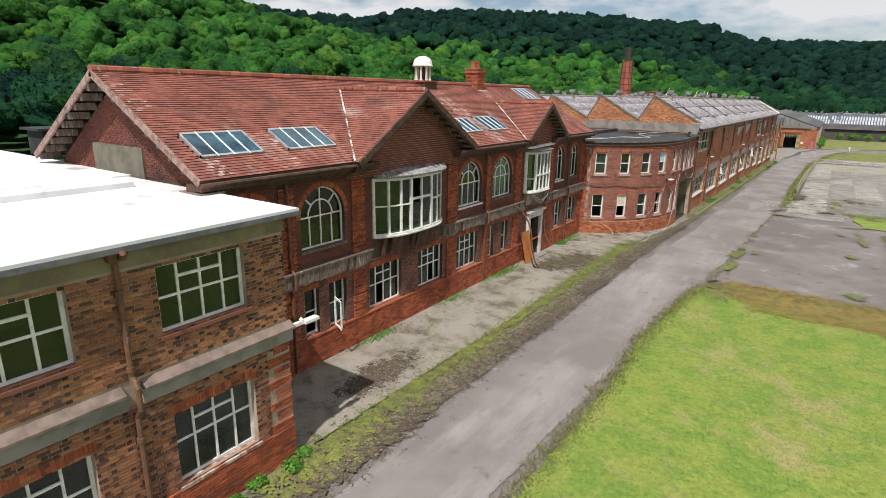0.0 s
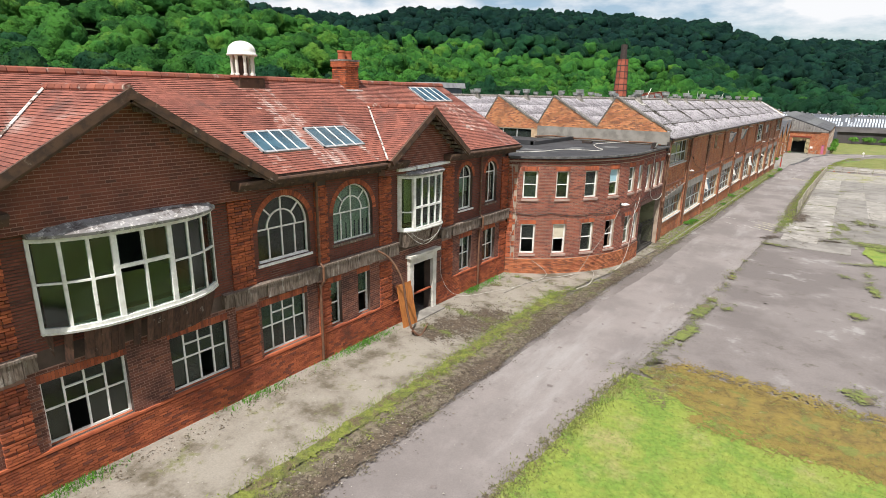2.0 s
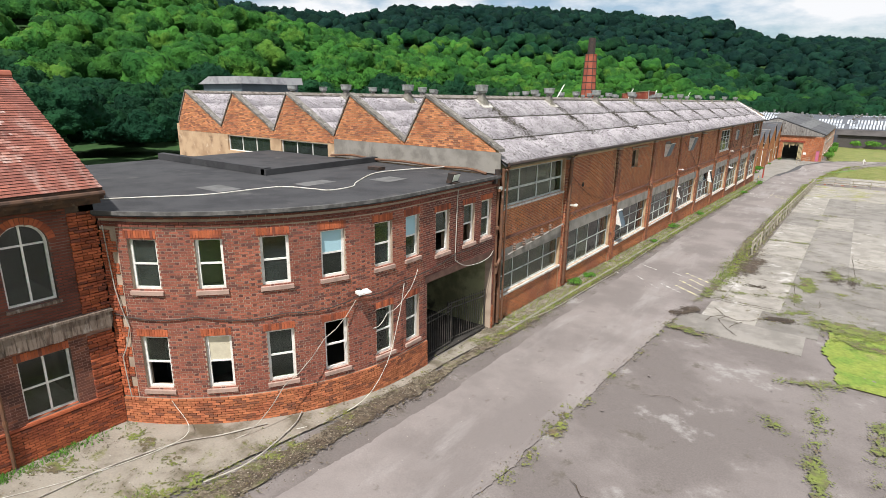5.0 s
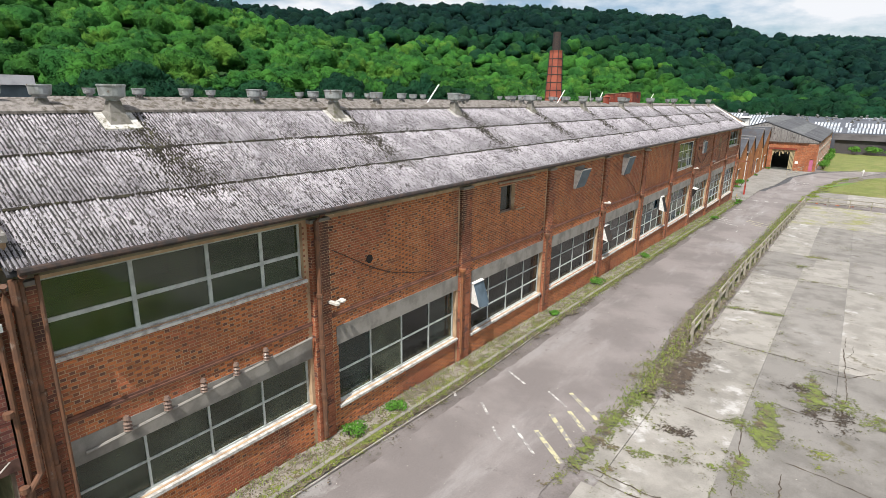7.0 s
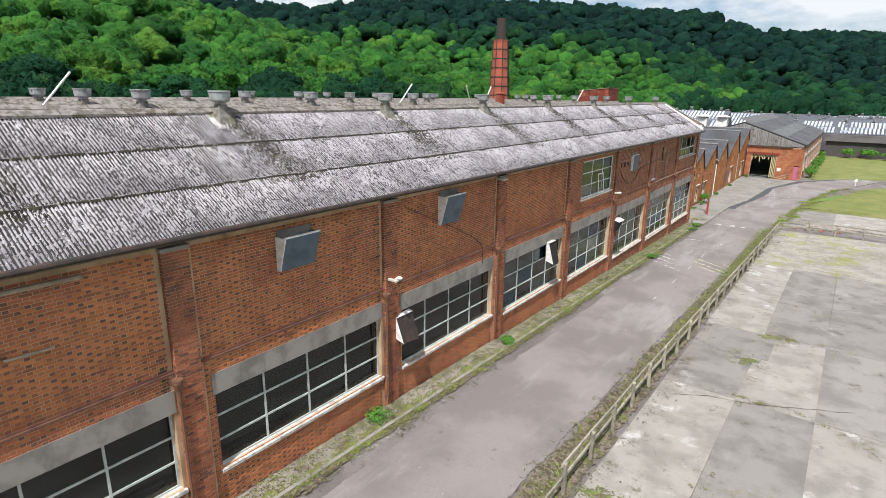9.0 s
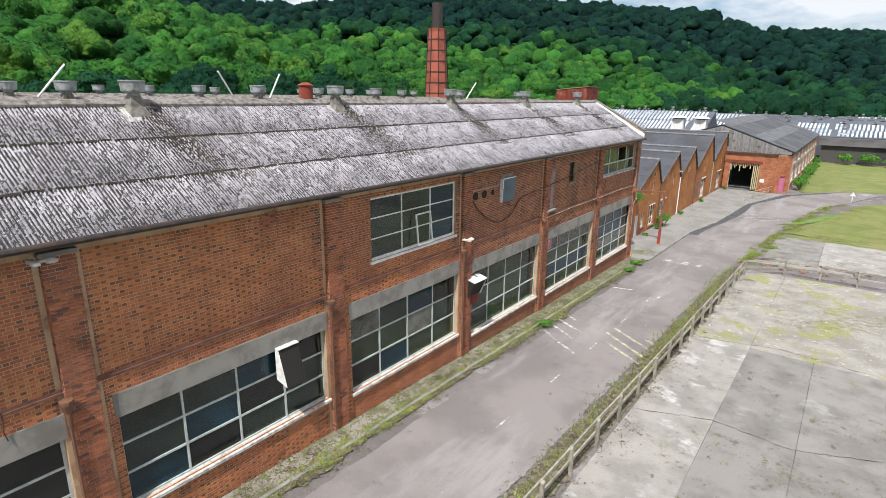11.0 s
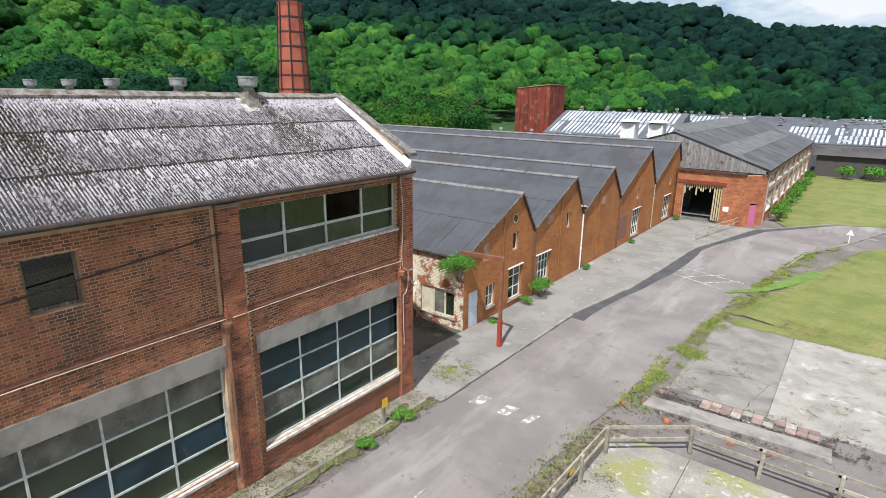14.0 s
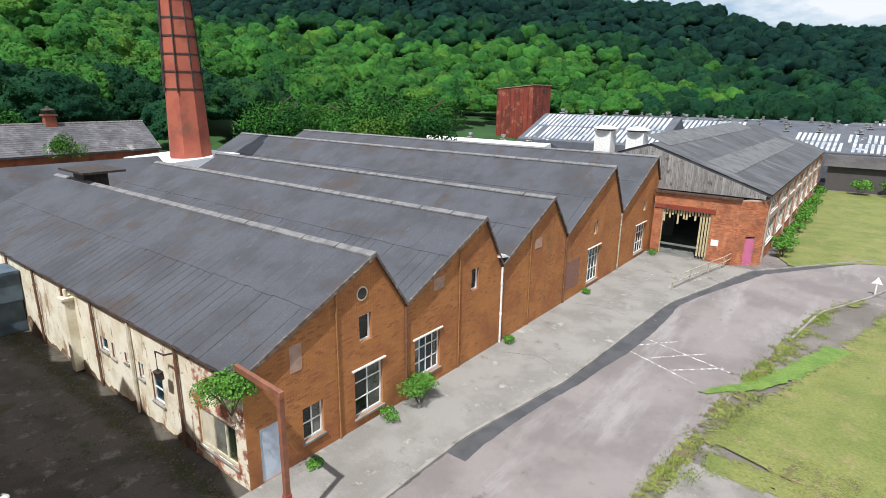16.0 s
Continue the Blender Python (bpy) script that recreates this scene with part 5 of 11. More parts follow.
for s in (1, -1):
    acc = Acc()
    x_e = EX if s > 0 else 2 * RX - EX
    n = Vector((s * (RZ - EAVE), 0, abs(EX - RX))).normalized()
    p0, p1 = Vector((x_e, YR0 - 0.02, EAVE)), Vector((RX, YR0 - 0.02, RZ))
    dn = -n * 0.17
    acc.hexa([tuple(p0 + dn), tuple(p1 + dn), tuple(p1 + n * 0.03), tuple(p0 + n * 0.03), tuple(p0 + dn + Vector((0, 0.06, 0))), tuple(p1 + dn + Vector((0, 0.06, 0))), tuple(p1 + n * 0.03 + Vector((0, 0.06, 0))), tuple(p0 + n * 0.03 + Vector((0, 0.06, 0)))])
    part("bargeboard", acc, VERGE, office, "pale mortared verge over a thin board")
    for i in range(9):
        q = p0.lerp(p1, (i + 0.6) / 9.4)
        br = Acc()
        br.box(q.x - 0.09, q.x + 0.09, YR0 + 0.06, Y0, q.z - 0.34, q.z - 0.12)
        part("bracket", br, WOOD_OLD, office)
acc = Acc()
acc.box(-25.2, -23.5, Y0 - 1.0, Y0 - 0.02, 7.25, 7.5)
acc.box(-25.0, -23.6, Y0 - 0.8, Y0 - 0.02, 7.0, 7.25)
acc.box(EX - 0.9, EX + 0.05, YR0 - 0.05, Y0 - 0.02, 7.35, 7.6)
part("kneeler", acc, WOOD_OLD, office)
acc = Acc()
acc.box(-20.4, -17.4, Y0 - 0.06, Y0 - 0.016, 7.5, 8.45)
part("vent_panel", acc, mat("drab_louvre_panel", (0.17, 0.16, 0.12), second=(0.12, 0.11, 0.085), scale=2), office, "drab boarded opening in the gable end")
for y in (13.3, 25.2, 35.25):
    downpipe(office, [(EX + 0.05, y, EAVE - 0.15), (MX + 0.11, y, EAVE - 0.45), (MX + 0.11, y, 4.75), (MX + 0.30, y, 4.6), (MX + 0.30, y, 4.1), (MX + 0.11, y, 3.9), (MX + 0.11, y, 1.2)], 0.045)
acc = Acc()
acc.box(BX + 0.34, MX - 0.34, Y0 + 0.3, Y1 - 0.3, 4.3, 4.5)
acc.box(BX + 0.34, MX - 0.34, Y0 + 0.3, Y1 - 0.3, 0.8, 1.04)
acc.box(MX - 5.2, MX - 5.05, Y0 + 0.3, Y1 - 0.3, 1.04, 7.7)
for y in (16.4, 22.4, 28.3, 33.0):
    acc.box(MX - 5.05, MX - 0.34, y, y + 0.12, 1.04, 7.7)
acc.box(BX + 0.34, MX - 0.34, Y0 + 0.3, Y1 - 0.3, 7.72, 7.76)
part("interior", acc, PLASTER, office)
cu = Acc()
sweep(cu, [[fm(29.62 + i * 0.05, 5.3, 0.10 + 0.03 * (i % 2)), fm(29.62 + i * 0.05, 5.3, 0.115 + 0.03 * (i % 2)), fm(29.62 + i * 0.05, 7.0, 0.115 + 0.03 * (i % 2)), fm(29.62 + i * 0.05, 7.0, 0.10 + 0.03 * (i % 2))] for i in range(8)])
part("curtain", cu, CURTAIN, office, "yellowed curtain hanging in the bow window")
for u0, u1, v0 in ((23.0, 24.6, 3.05), (25.62, 26.2, 3.3), (27.1, 27.7, 2.95), (33.8, 34.65, 3.35)):
    cu = Acc()
    bar(cu, fm, u0, u1, v0, 3.76, -0.23, -0.215)
    part("blind", cu, mat("pale_grey_blind", (0.52, 0.56, 0.50), second=(0.42, 0.45, 0.40), scale=3), office, "pale blind half drawn in the window")
# white board added to stand for the bright room behind the arch
cu = Acc()
bar(cu, fm, 26.0, 27.9, 5.2, 7.15, -0.21, -0.195)
part("inner_screen", cu, mat("bright_room_white", (0.80, 0.78, 0.72), second=(0.68, 0.66, 0.6), scale=2), office, "white board behind the arched window, in place of a bright room")
for i in range(9):
    cu = Acc()
    bar(cu, fm, 26.1 + i * 0.21, 26.15 + i * 0.21, 5.2, 5.8, -0.192, -0.186)
    part("baluster", cu, mat("navy_baluster", (0.03, 0.04, 0.07)) if i == 0 else bpy.data.materials["navy_baluster"], office)
cu = Acc()
bar(cu, fm, 33.82, 34.62, 5.9, 6.6, -0.3, -0.28)
part("blind", cu, mat("pale_green_blind", (0.42, 0.55, 0.46)), office)

# chimney stack on the office ridge
stack = thing("chimney_stack", "square red brick chimney stack with two clay pots", "chimney")
sb = Acc()
cx, cy = -18.43, 30.92
for fc, u0, u1 in ((face_east(cx + 0.4), cy - 0.37, cy + 0.37), (face_south(cy - 0.37), cx - 0.4, cx + 0.4), (face_north(cy + 0.37), cx - 0.4, cx + 0.4)):
    lay_bricks(sb, fc, u0, u1, 9.9, 11.25, [], rng=rng)
    lay_bricks(sb, fc, u0 - 0.03, u1 + 0.03, 11.25, 11.48, [], rng=rng, proud=0.06)
part("brickwork", sb, BRICK_ORANGE, stack)["kind"] = "stuff"
acc = Acc()
acc.box(cx - 0.4, cx + 0.4, cy - 0.37, cy + 0.37, 9.9, 11.48)
part("shaft", acc, MORTAR_DARK, stack)
acc = Acc()
acc.box(cx - 0.46, cx + 0.46, cy - 0.43, cy + 0.43, 11.485, 11.55)
part("cap_slab", acc, COPING, stack)
for dy in (-0.2, 0.2):
    acc = Acc()
    acc.lathe((cx, cy + dy, 11.55), [(0.17, 0), (0.145, 0.1), (0.145, 0.26), (0.17, 0.3), (0.17, 0.36), (0.11, 0.36)], 14)
    part("chimney_pot", acc, POT, stack, "orange clay pot", smooth=False)
acc = Acc()
acc.box(cx + 0.41, cx + 0.58, cy - 0.45, cy + 0.45, 10.22, 10.34)
part("flashing", acc, FLASH_WHITE, stack)

# cupola
cupola = thing("cupola", "small white domed cupola with columns on a dark base", "cupola")
cx, cy = -18.4, 25.85
acc = Acc()
acc.box(cx - 0.5, cx + 0.5, cy - 0.52, cy + 0.52, 10.1, 10.66)
part("base", acc, WOOD_DARK, cupola, "dark boarded square base")
acc = Acc()
acc.box(cx - 0.56, cx + 0.56, cy - 0.58, cy + 0.58, 10.662, 10.73)
part("base_cap", acc, RIDGE, cupola)
for i in range(8):
    a = math.pi / 8 + i * math.pi / 4
    acc = Acc()
    acc.lathe((cx + 0.36 * math.cos(a), cy + 0.36 * math.sin(a), 10.73), [(0.08, 0), (0.08, 0.05), (0.056, 0.09), (0.052, 0.58), (0.075, 0.63), (0.075, 0.68)], 10)
    part("column", acc, STONE_WHITE, cupola)
acc = Acc()
acc.lathe((cx, cy, 10.73), [(0.17, 0), (0.17, 0.66)], 8)
part("core", acc, WOOD_DARK, cupola)
acc = Acc()
acc.lathe((cx, cy, 11.41), [(0.51, 0), (0.53, 0.045), (0.48, 0.07), (0.47, 0.16)] + [(0.47 * math.cos(t), 0.16 + 0.34 * math.sin(t)) for t in np.linspace(0.1, 1.5, 9)], 20)
part("dome", acc, PAINT_WHITE, cupola, "white painted dome", smooth=True)

# ---- curved office corner with the gateway ----
corner = thing("curved_office", "curved two-storey red brick office with sash windows and flat roof", "building")
CC, CR, TH0 = (-17.75, 45.14), 8.0, radians(-63.2)
ARC = -TH0 * CR


def fcurve(u, v, d):
    if u > ARC:
        return (CC[0] + CR + d, CC[1] + u - ARC, v)
    t = TH0 + u / CR
    return (CC[0] + (CR + d) * math.cos(t), CC[1] + (CR + d) * math.sin(t), v)


UEND = ARC + 5.4
CUP = [(0.72, 1.48), (2.44, 3.14), (4.07, 4.83), (5.70, 6.44), (7.45, 8.15), (8.75, 9.42), (10.32, 11.1), (11.98, 12.72), (13.16, 13.87)]
CLO = CUP[:6]
gate_hole = Hole(9.85, UEND - 0.1, 0.0, 4.05)
holes = [Hole(a, b, 5.14, 6.56) for a, b in CUP[:6]] + [Hole(a, b, 4.95, 6.42) for a, b in CUP[6:]] + [Hole(a, b, 2.22, 3.80) for a, b in CLO] + [gate_hole]
acc = Acc()
slab(acc, fcurve, 0, UEND, 0.3, 7.22, holes, step=0.3)
wall = part("wall", acc, MORTAR, corner)
acc = Acc()
acc.box(-24, -23.7, 38.0, 50.6, 0.5, 7.2)
part("back_wall", acc, MORTAR, corner)
rng = random.Random(31)
body, orange, heads = Acc(), Acc(), Acc()
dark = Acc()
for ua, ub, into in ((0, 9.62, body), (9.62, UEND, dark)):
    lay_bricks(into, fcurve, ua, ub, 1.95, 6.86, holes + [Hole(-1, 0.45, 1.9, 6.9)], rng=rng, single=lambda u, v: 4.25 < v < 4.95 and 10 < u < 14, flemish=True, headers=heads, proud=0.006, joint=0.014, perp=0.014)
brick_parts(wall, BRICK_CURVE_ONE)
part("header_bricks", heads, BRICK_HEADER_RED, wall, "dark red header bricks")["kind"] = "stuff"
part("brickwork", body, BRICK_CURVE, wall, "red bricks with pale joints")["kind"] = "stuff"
part("brickwork", dark, BRICK_GATE, wall, "darker red bricks with pale joints over the gateway")["kind"] = "stuff"
plinth = Acc()
lay_bricks(plinth, fcurve, 0, UEND, 0.5, 1.95, holes, rng=rng, proud=0.05)
part("plinth_brickwork", plinth, mat("brick_pale_orange", (0.46, 0.165, 0.075), second=(0.34, 0.11, 0.055), scale=1.5, island=0.28, odd=(0.22, 0.085, 0.05), oddfrac=0.2, grain=0.2), wall, "orange brick plinth")["kind"] = "stuff"
for k in range(16):
    z = 1.97 + k * 0.3
    lay_bricks(orange, fcurve, 0, 0.42 - (0.14 if k % 2 else 0), z, z + 0.3, [], rng=rng, proud=0.05 if k % 2 else 0.02)
cornice = Acc()
lay_bricks(cornice, fcurve, 0, UEND, 6.86, 7.08, [], rng=rng, proud=0.04)
lay_bricks(cornice, fcurve, 0, UEND, 7.08, 7.16, [], rng=rng, proud=0.08)
part("cornice_brickwork", cornice, BRICK_MAIN, wall, "stepped dark red brick cornice")["kind"] = "stuff"
for k, (a, b) in enumerate(CUP + CLO):
    z = (6.57 if k < 6 else 6.43) if k < 9 else 3.81
    for i in range(int((b - a + 0.16) / 0.072)):
        bar(orange, fcurve, a - 0.08 + i * 0.072, a - 0.08 + i * 0.072 + 0.064, z, z + 0.2, 0, 0.016)
part("orange_brickwork", orange, BRICK_ORANGE, wall, "orange brick quoins and soldier lintels")["kind"] = "stuff"
SILL_PINK = mat("pinkish_stone_sill", (0.42, 0.29, 0.24), second=(0.32, 0.22, 0.18), scale=3)
for k, (a, b) in enumerate(CUP + CLO):
    lo, hi = ((5.14, 6.56) if k < 6 else (4.95, 6.42)) if k < 9 else (2.22, 3.80)
    miss = {6: ((0, 0),), 7: ((0, 0),), 9: ((0, 0),), 10: ((0, 0),), 12: ((0, 0), (0, 1))}.get(k, ())
    ob = window(corner, fcurve, a, b, lo, hi, (), (0.5,), frame_w=0.075, bar_w=0.05, recess=0.10, sill=SILL_PINK, glass=GLASS if k % 2 else GLASS_DIRTY, missing=miss, sill_out=0.07, sill_h=0.13, label="white timber sash window")
    if k in (10, 3, 5):
        bl = Acc()
        bar(bl, fcurve, a + 0.075, b - 0.075, lo + (hi - lo) * 0.52, hi - 0.075, -0.128, -0.118)
        part("blind", bl, BLIND if k == 10 else mat("pale_blue_blind", (0.36, 0.55, 0.62)), ob)
acc = Acc()
n = 30
ring_lo, ring_hi = [], []
for i in range(n + 1):
    u = UEND * i / n
    ring_lo.append(fcurve(u, 7.16, 0.17))
    ring_hi.append(fcurve(u, 7.27, 0.17))
back = [(-23.9, 50.6), (-23.9, 37.9), (-16.0, 37.9)]
acc.prism(ring_lo + [(x, y, 7.16) for x, y in back], ring_hi + [(x, y, 7.27) for x, y in back])
part("roof", acc, FELT, corner, "flat dark bitumen roof, puddled and patched")
acc = Acc()
sweep(acc, [[fcurve(UEND * i / n, 7.20, 0.12), fcurve(UEND * i / n, 7.20, 0.20), fcurve(UEND * i / n, 7.30, 0.20), fcurve(UEND * i / n, 7.30, 0.12)] for i in range(n + 1)])
part("roof_edge", acc, mat("dull_lead_edge", (0.075, 0.072, 0.070), second=(0.15, 0.145, 0.14), scale=3), corner)
acc = Acc()
acc.box(-23.9, -16.2, 44.6, 44.9, 7.28, 7.55)
acc.box(-16.4, -16.1, 44.6, 50.6, 7.28, 7.5)
part("roof_upstand", acc, FELT, corner)
FELT_PATCH = mat("pale_felt_patch", (0.14, 0.14, 0.138), second=(0.10, 0.10, 0.098), scale=2)
for a, b, c, d in ((-12.6, -11.7, 46.4, 47.5), (-15.5, -14.2, 41.5, 42.3), (-13.8, -13.1, 44.0, 45.3)):
    acc = Acc()
    acc.box(a, b, c, d, 7.272, 7.278)
    part("roof_patch", acc, FELT_PATCH, corner)
acc = Acc()
inner = [fcurve(UEND * i / 24, 0, -0.45)[:2] for i in range(25)] + [(-23.6, 50.4), (-23.6, 38.4)]
acc.prism([(x, y, 4.12) for x, y in inner], [(x, y, 4.3) for x, y in inner])
part("interior_floor", acc, PLASTER, corner)
# wall, ceiling, back and floor coloured dark for the gateway's shade
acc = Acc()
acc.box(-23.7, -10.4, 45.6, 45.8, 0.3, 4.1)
part("gateway_wall", acc, GATE_SHADE, corner)
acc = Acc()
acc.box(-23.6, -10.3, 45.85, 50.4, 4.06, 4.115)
part("gateway_ceiling", acc, GATE_SHADE, corner)
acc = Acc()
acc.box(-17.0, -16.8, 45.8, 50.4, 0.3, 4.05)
part("gateway_back", acc, GATE_SHADE, corner)
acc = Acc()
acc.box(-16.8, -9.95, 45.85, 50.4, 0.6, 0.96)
part("gateway_floor", acc, GATE_SHADE, corner)
acc = Acc()
acc.box(-16.8, -10.1, 50.42, 50.5, 0.6, 4.05)
part("gateway_side", acc, mat("green_stained_plaster", (0.30, 0.30, 0.17), second=(0.17, 0.165, 0.09), scale=1.2, stain=(0.07, 0.065, 0.045), stainscale=1.0, stainlo=0.55, stainhi=0.7), corner, "green-stained plaster wall")
acc = Acc()
acc.box(-14.9, -14.7, 39.6, 45.5, 0.6, 7.1)
part("interior_wall", acc, PLASTER, corner)
acc = Acc()
bar(acc, fcurve, 9.75, UEND, 4.05, 4.30, -0.3, 0.02)
part("gateway_lintel", acc, mat("brown_steel_beam", (0.095, 0.05, 0.04), second=(0.14, 0.08, 0.06), scale=3), corner, "brown painted beam over the gateway")
gate = thing("iron_gate", "low black iron railing gate closed across the gateway", "gate")
for y0, y1, x0, x1 in ((45.9, 48.15, -10.06, -10.12), (50.32, 48.2, -10.0, -10.3)):
    for z in (1.06, 2.32, 2.52):
        acc = Acc()
        acc.tube([(x0, y0, z), (x1, y1, z)], 0.02, 6)
        part("rail", acc, IRON_GATE, gate)
    for i in range(17):
        t = i / 16
        bb = Acc()
        x, y = x0 + (x1 - x0) * t, y0 + (y1 - y0) * t
        bb.tube([(x, y, ground_z(y) + 0.05), (x, y, 2.62)], 0.012 if 0 < i < 16 else 0.03, 5)
        part("bar" if 0 < i < 16 else "stile", bb, IRON_GATE, gate)
acc = Acc()
acc.slack([(-9.70, 47.87, 7.22), (-9.715, 47.84, 6.6), (-9.715, 47.80, 5.5), (-9.715, 47.76, 4.52)], 0.016, 6)
acc.slack([(-9.715, 47.76, 4.50), (-9.69, 48.2, 4.22), (-9.66, 48.75, 4.08), (-9.66, 49.5, 4.04), (-9.68, 50.1, 4.12), (-9.70, 50.4, 4.3)], 0.014, 6)
solo("gateway_cable", acc, mat("pale_conduit", (0.52, 0.49, 0.43), second=(0.36, 0.33, 0.29), scale=4), "pale conduit and cable drooping across the gateway beam", "cable")
lamp = thing("floodlight", "white square floodlight on the flat roof edge", "floodlight")
acc = Acc()
acc.hexa([(-9.72, 47.45, 7.34), (-9.72, 47.85, 7.34), (-9.95, 47.85, 7.30), (-9.95, 47.45, 7.30), (-9.62, 47.45, 7.64), (-9.62, 47.85, 7.64), (-9.85, 47.85, 7.66), (-9.85, 47.45, 7.66)])
part("housing", acc, IRON, lamp)
acc = Acc()
acc.hexa([(-9.705, 47.48, 7.37), (-9.705, 47.82, 7.37), (-9.71, 47.82, 7.37), (-9.71, 47.48, 7.37), (-9.60, 47.48, 7.61), (-9.60, 47.82, 7.61), (-9.62, 47.82, 7.61), (-9.62, 47.48, 7.61)])
part("lens", acc, mat("frosted_lamp_glass", (0.72, 0.76, 0.68), rough=0.3), lamp)
acc = Acc()
acc.box(-9.8, -9.6, 47.5, 47.8, 7.27, 7.34)
part("bracket", acc, IRON, lamp)


# ---- long works hall ----
HX = -10.0
HY0, HY1, BAY = 50.7, 120.95, 7.025
works = thing("works_hall", "long two-storey orange brick works with corrugated saw-tooth roof", "building")
fh = face_east(HX)
PIERS = [HY0 + BAY * k for k in range(11)]
SILLS = [2.0, 1.55, 1.4, 1.35, 1.3, 1.05, 0.75, 0.35, 0.15, 0.1]
HEADS = [3.45, 3.5, 3.45, 3.45, 3.42, 3.4, 3.35, 3.12, 3.1, 3.08]
LOW = [Hole(PIERS[k] + 0.62, PIERS[k + 1] - 0.42, SILLS[k], HEADS[k]) for k in range(10)]
UP = {0: (51.35, 57.25, 5.8, 7.33), 6: (94.5, 99.2, 5.05, 7.12), 9: (114.25, 120.25, 5.6, 7.18)}
SMALL = [(67.3, 68.45, 5.92, 7.05), (109.6, 110.6, 5.75, 6.9)]
holes = LOW + [Hole(*q) for q in UP.values()] + [Hole(*q) for q in SMALL]
foot = lambda u: ground_z(u) - 0.4
acc = Acc()
slab(acc, fh, HY0, HY1, -1.6, 7.45, holes, base=foot, step=4.0)
GAB = [(-9.72, 8.12), (-13.4, 10.14), (-14.55, 8.22), (-17.85, 10.14), (-19.0, 8.24), (-22.4, 10.14), (-23.6, 8.26), (-27.05, 10.16), (-28.4, 8.3), (-31.9, 10.18), (-33.0, 8.4)]
gtop = Slope([(x, z) for x, z in GAB[::-1]])
clere = [Hole(-23.1, -19.5, 7.0, 7.85), Hole(-27.9, -24.0, 7.0, 7.85)]
slab(acc, face_south(HY0), -33, -9.99, 0.3, 8, clere, top=gtop)
slab(acc, face_north(HY1), -33, -9.99, -1.6, 8, [], top=gtop)
acc.box(-33.3, -33, HY0, HY1, -1.6, 8.3)
wall = part("wall", acc, MORTAR_WORKS, works)
rng = random.Random(41)
pier_spans = [Hole(p - 0.42, p + 0.42, -3, 8) for p in PIERS]
body, heads, sooty = Acc(), Acc(), Acc()
# soot has run down from old outlets: (from, to, top, share of blackened bricks)
RUNS = [(109.75, 111.0, 5.75, 1.0), (110.15, 110.75, 5.75, 1.0), (111.5, 112.1, 6.6, 0.6), (102.4, 103.5, 5.8, 0.75), (99.0, 99.9, 7.2, 0.75), (106.5, 107.2, 4.7, 0.6), (113.0, 113.6, 7.2, 0.8), (114.2, 114.7, 5.4, 0.6), (64.4, 65.1, 7.0, 0.55), (92.0, 92.7, 7.2, 0.5), (71.0, 71.7, 4.9, 0.55), (78.2, 78.6, 7.2, 0.45), (85.2, 85.7, 4.6, 0.5), (57.7, 58.3, 7.2, 0.6), (104.4, 104.9, 7.0, 0.4)]
rs = random.Random(77)
blackened = lambda u, v: any(p < u < q and v < t and rs.random() < s * (0.55 + 0.45 * (v - 3.9) / (t - 3.9)) * min(1.0, 3.2 * min(u - p, q - u) / (q - p)) for p, q, t, s in RUNS)
body_far = Acc()
for ua, ub, into in ((HY0, PIERS[7], body), (PIERS[7], HY1, body_far)):
    lay_bricks(into, fh, ua, ub, -1.4, 7.35, holes + [Hole(h.a - 0.05, h.b + 0.05, h.d, h.d + 0.58) for h in LOW] + pier_spans, rng=rng, base=lambda u: ground_z(u) - 0.1, single=lambda u, v: 4.75 < v < 5.8 and 100.0 < u < 103.2, flemish=True, headers=heads, soot=(blackened, sooty), proud=0.007)
brick_parts(wall, BRICK_WORKS_ONE)
part("sooty_bricks", sooty, BRICK_SOOT, wall, "bricks blackened by soot runs")["kind"] = "stuff"
part("header_bricks", heads, BRICK_HEADER, wall, "dark burnt header bricks")["kind"] = "stuff"
part("brickwork", body, BRICK_WORKS, wall, "orange-brown stock bricks with sooty patches")["kind"] = "stuff"
part("brickwork", body_far, BRICK_BROWN, wall, "brown stock bricks with sooty runs and pale joints")["kind"] = "stuff"
body = Acc()
lay_bricks(body, face_south(HY0), -33, -9.75, 7.9, 10.2, clere, top=gtop, rng=rng)
lay_bricks(body, face_north(HY1), -20, -10.02, -1.2, 10.2, [], top=gtop, rng=rng)
part("gable_brickwork", body, mat("brick_orange_gable", (0.56, 0.24, 0.11), second=(0.43, 0.165, 0.08), scale=1.0, island=0.25, odd=(0.27, 0.115, 0.07), oddfrac=0.25, grain=0.2), wall)["kind"] = "stuff"
acc = Acc()
acc.box(-19.0, -9.7, HY0 - 0.03, HY0, 7.30, 8.12)
part("gable_band", acc, CONCRETE, works, "grey rendered band under the gables")
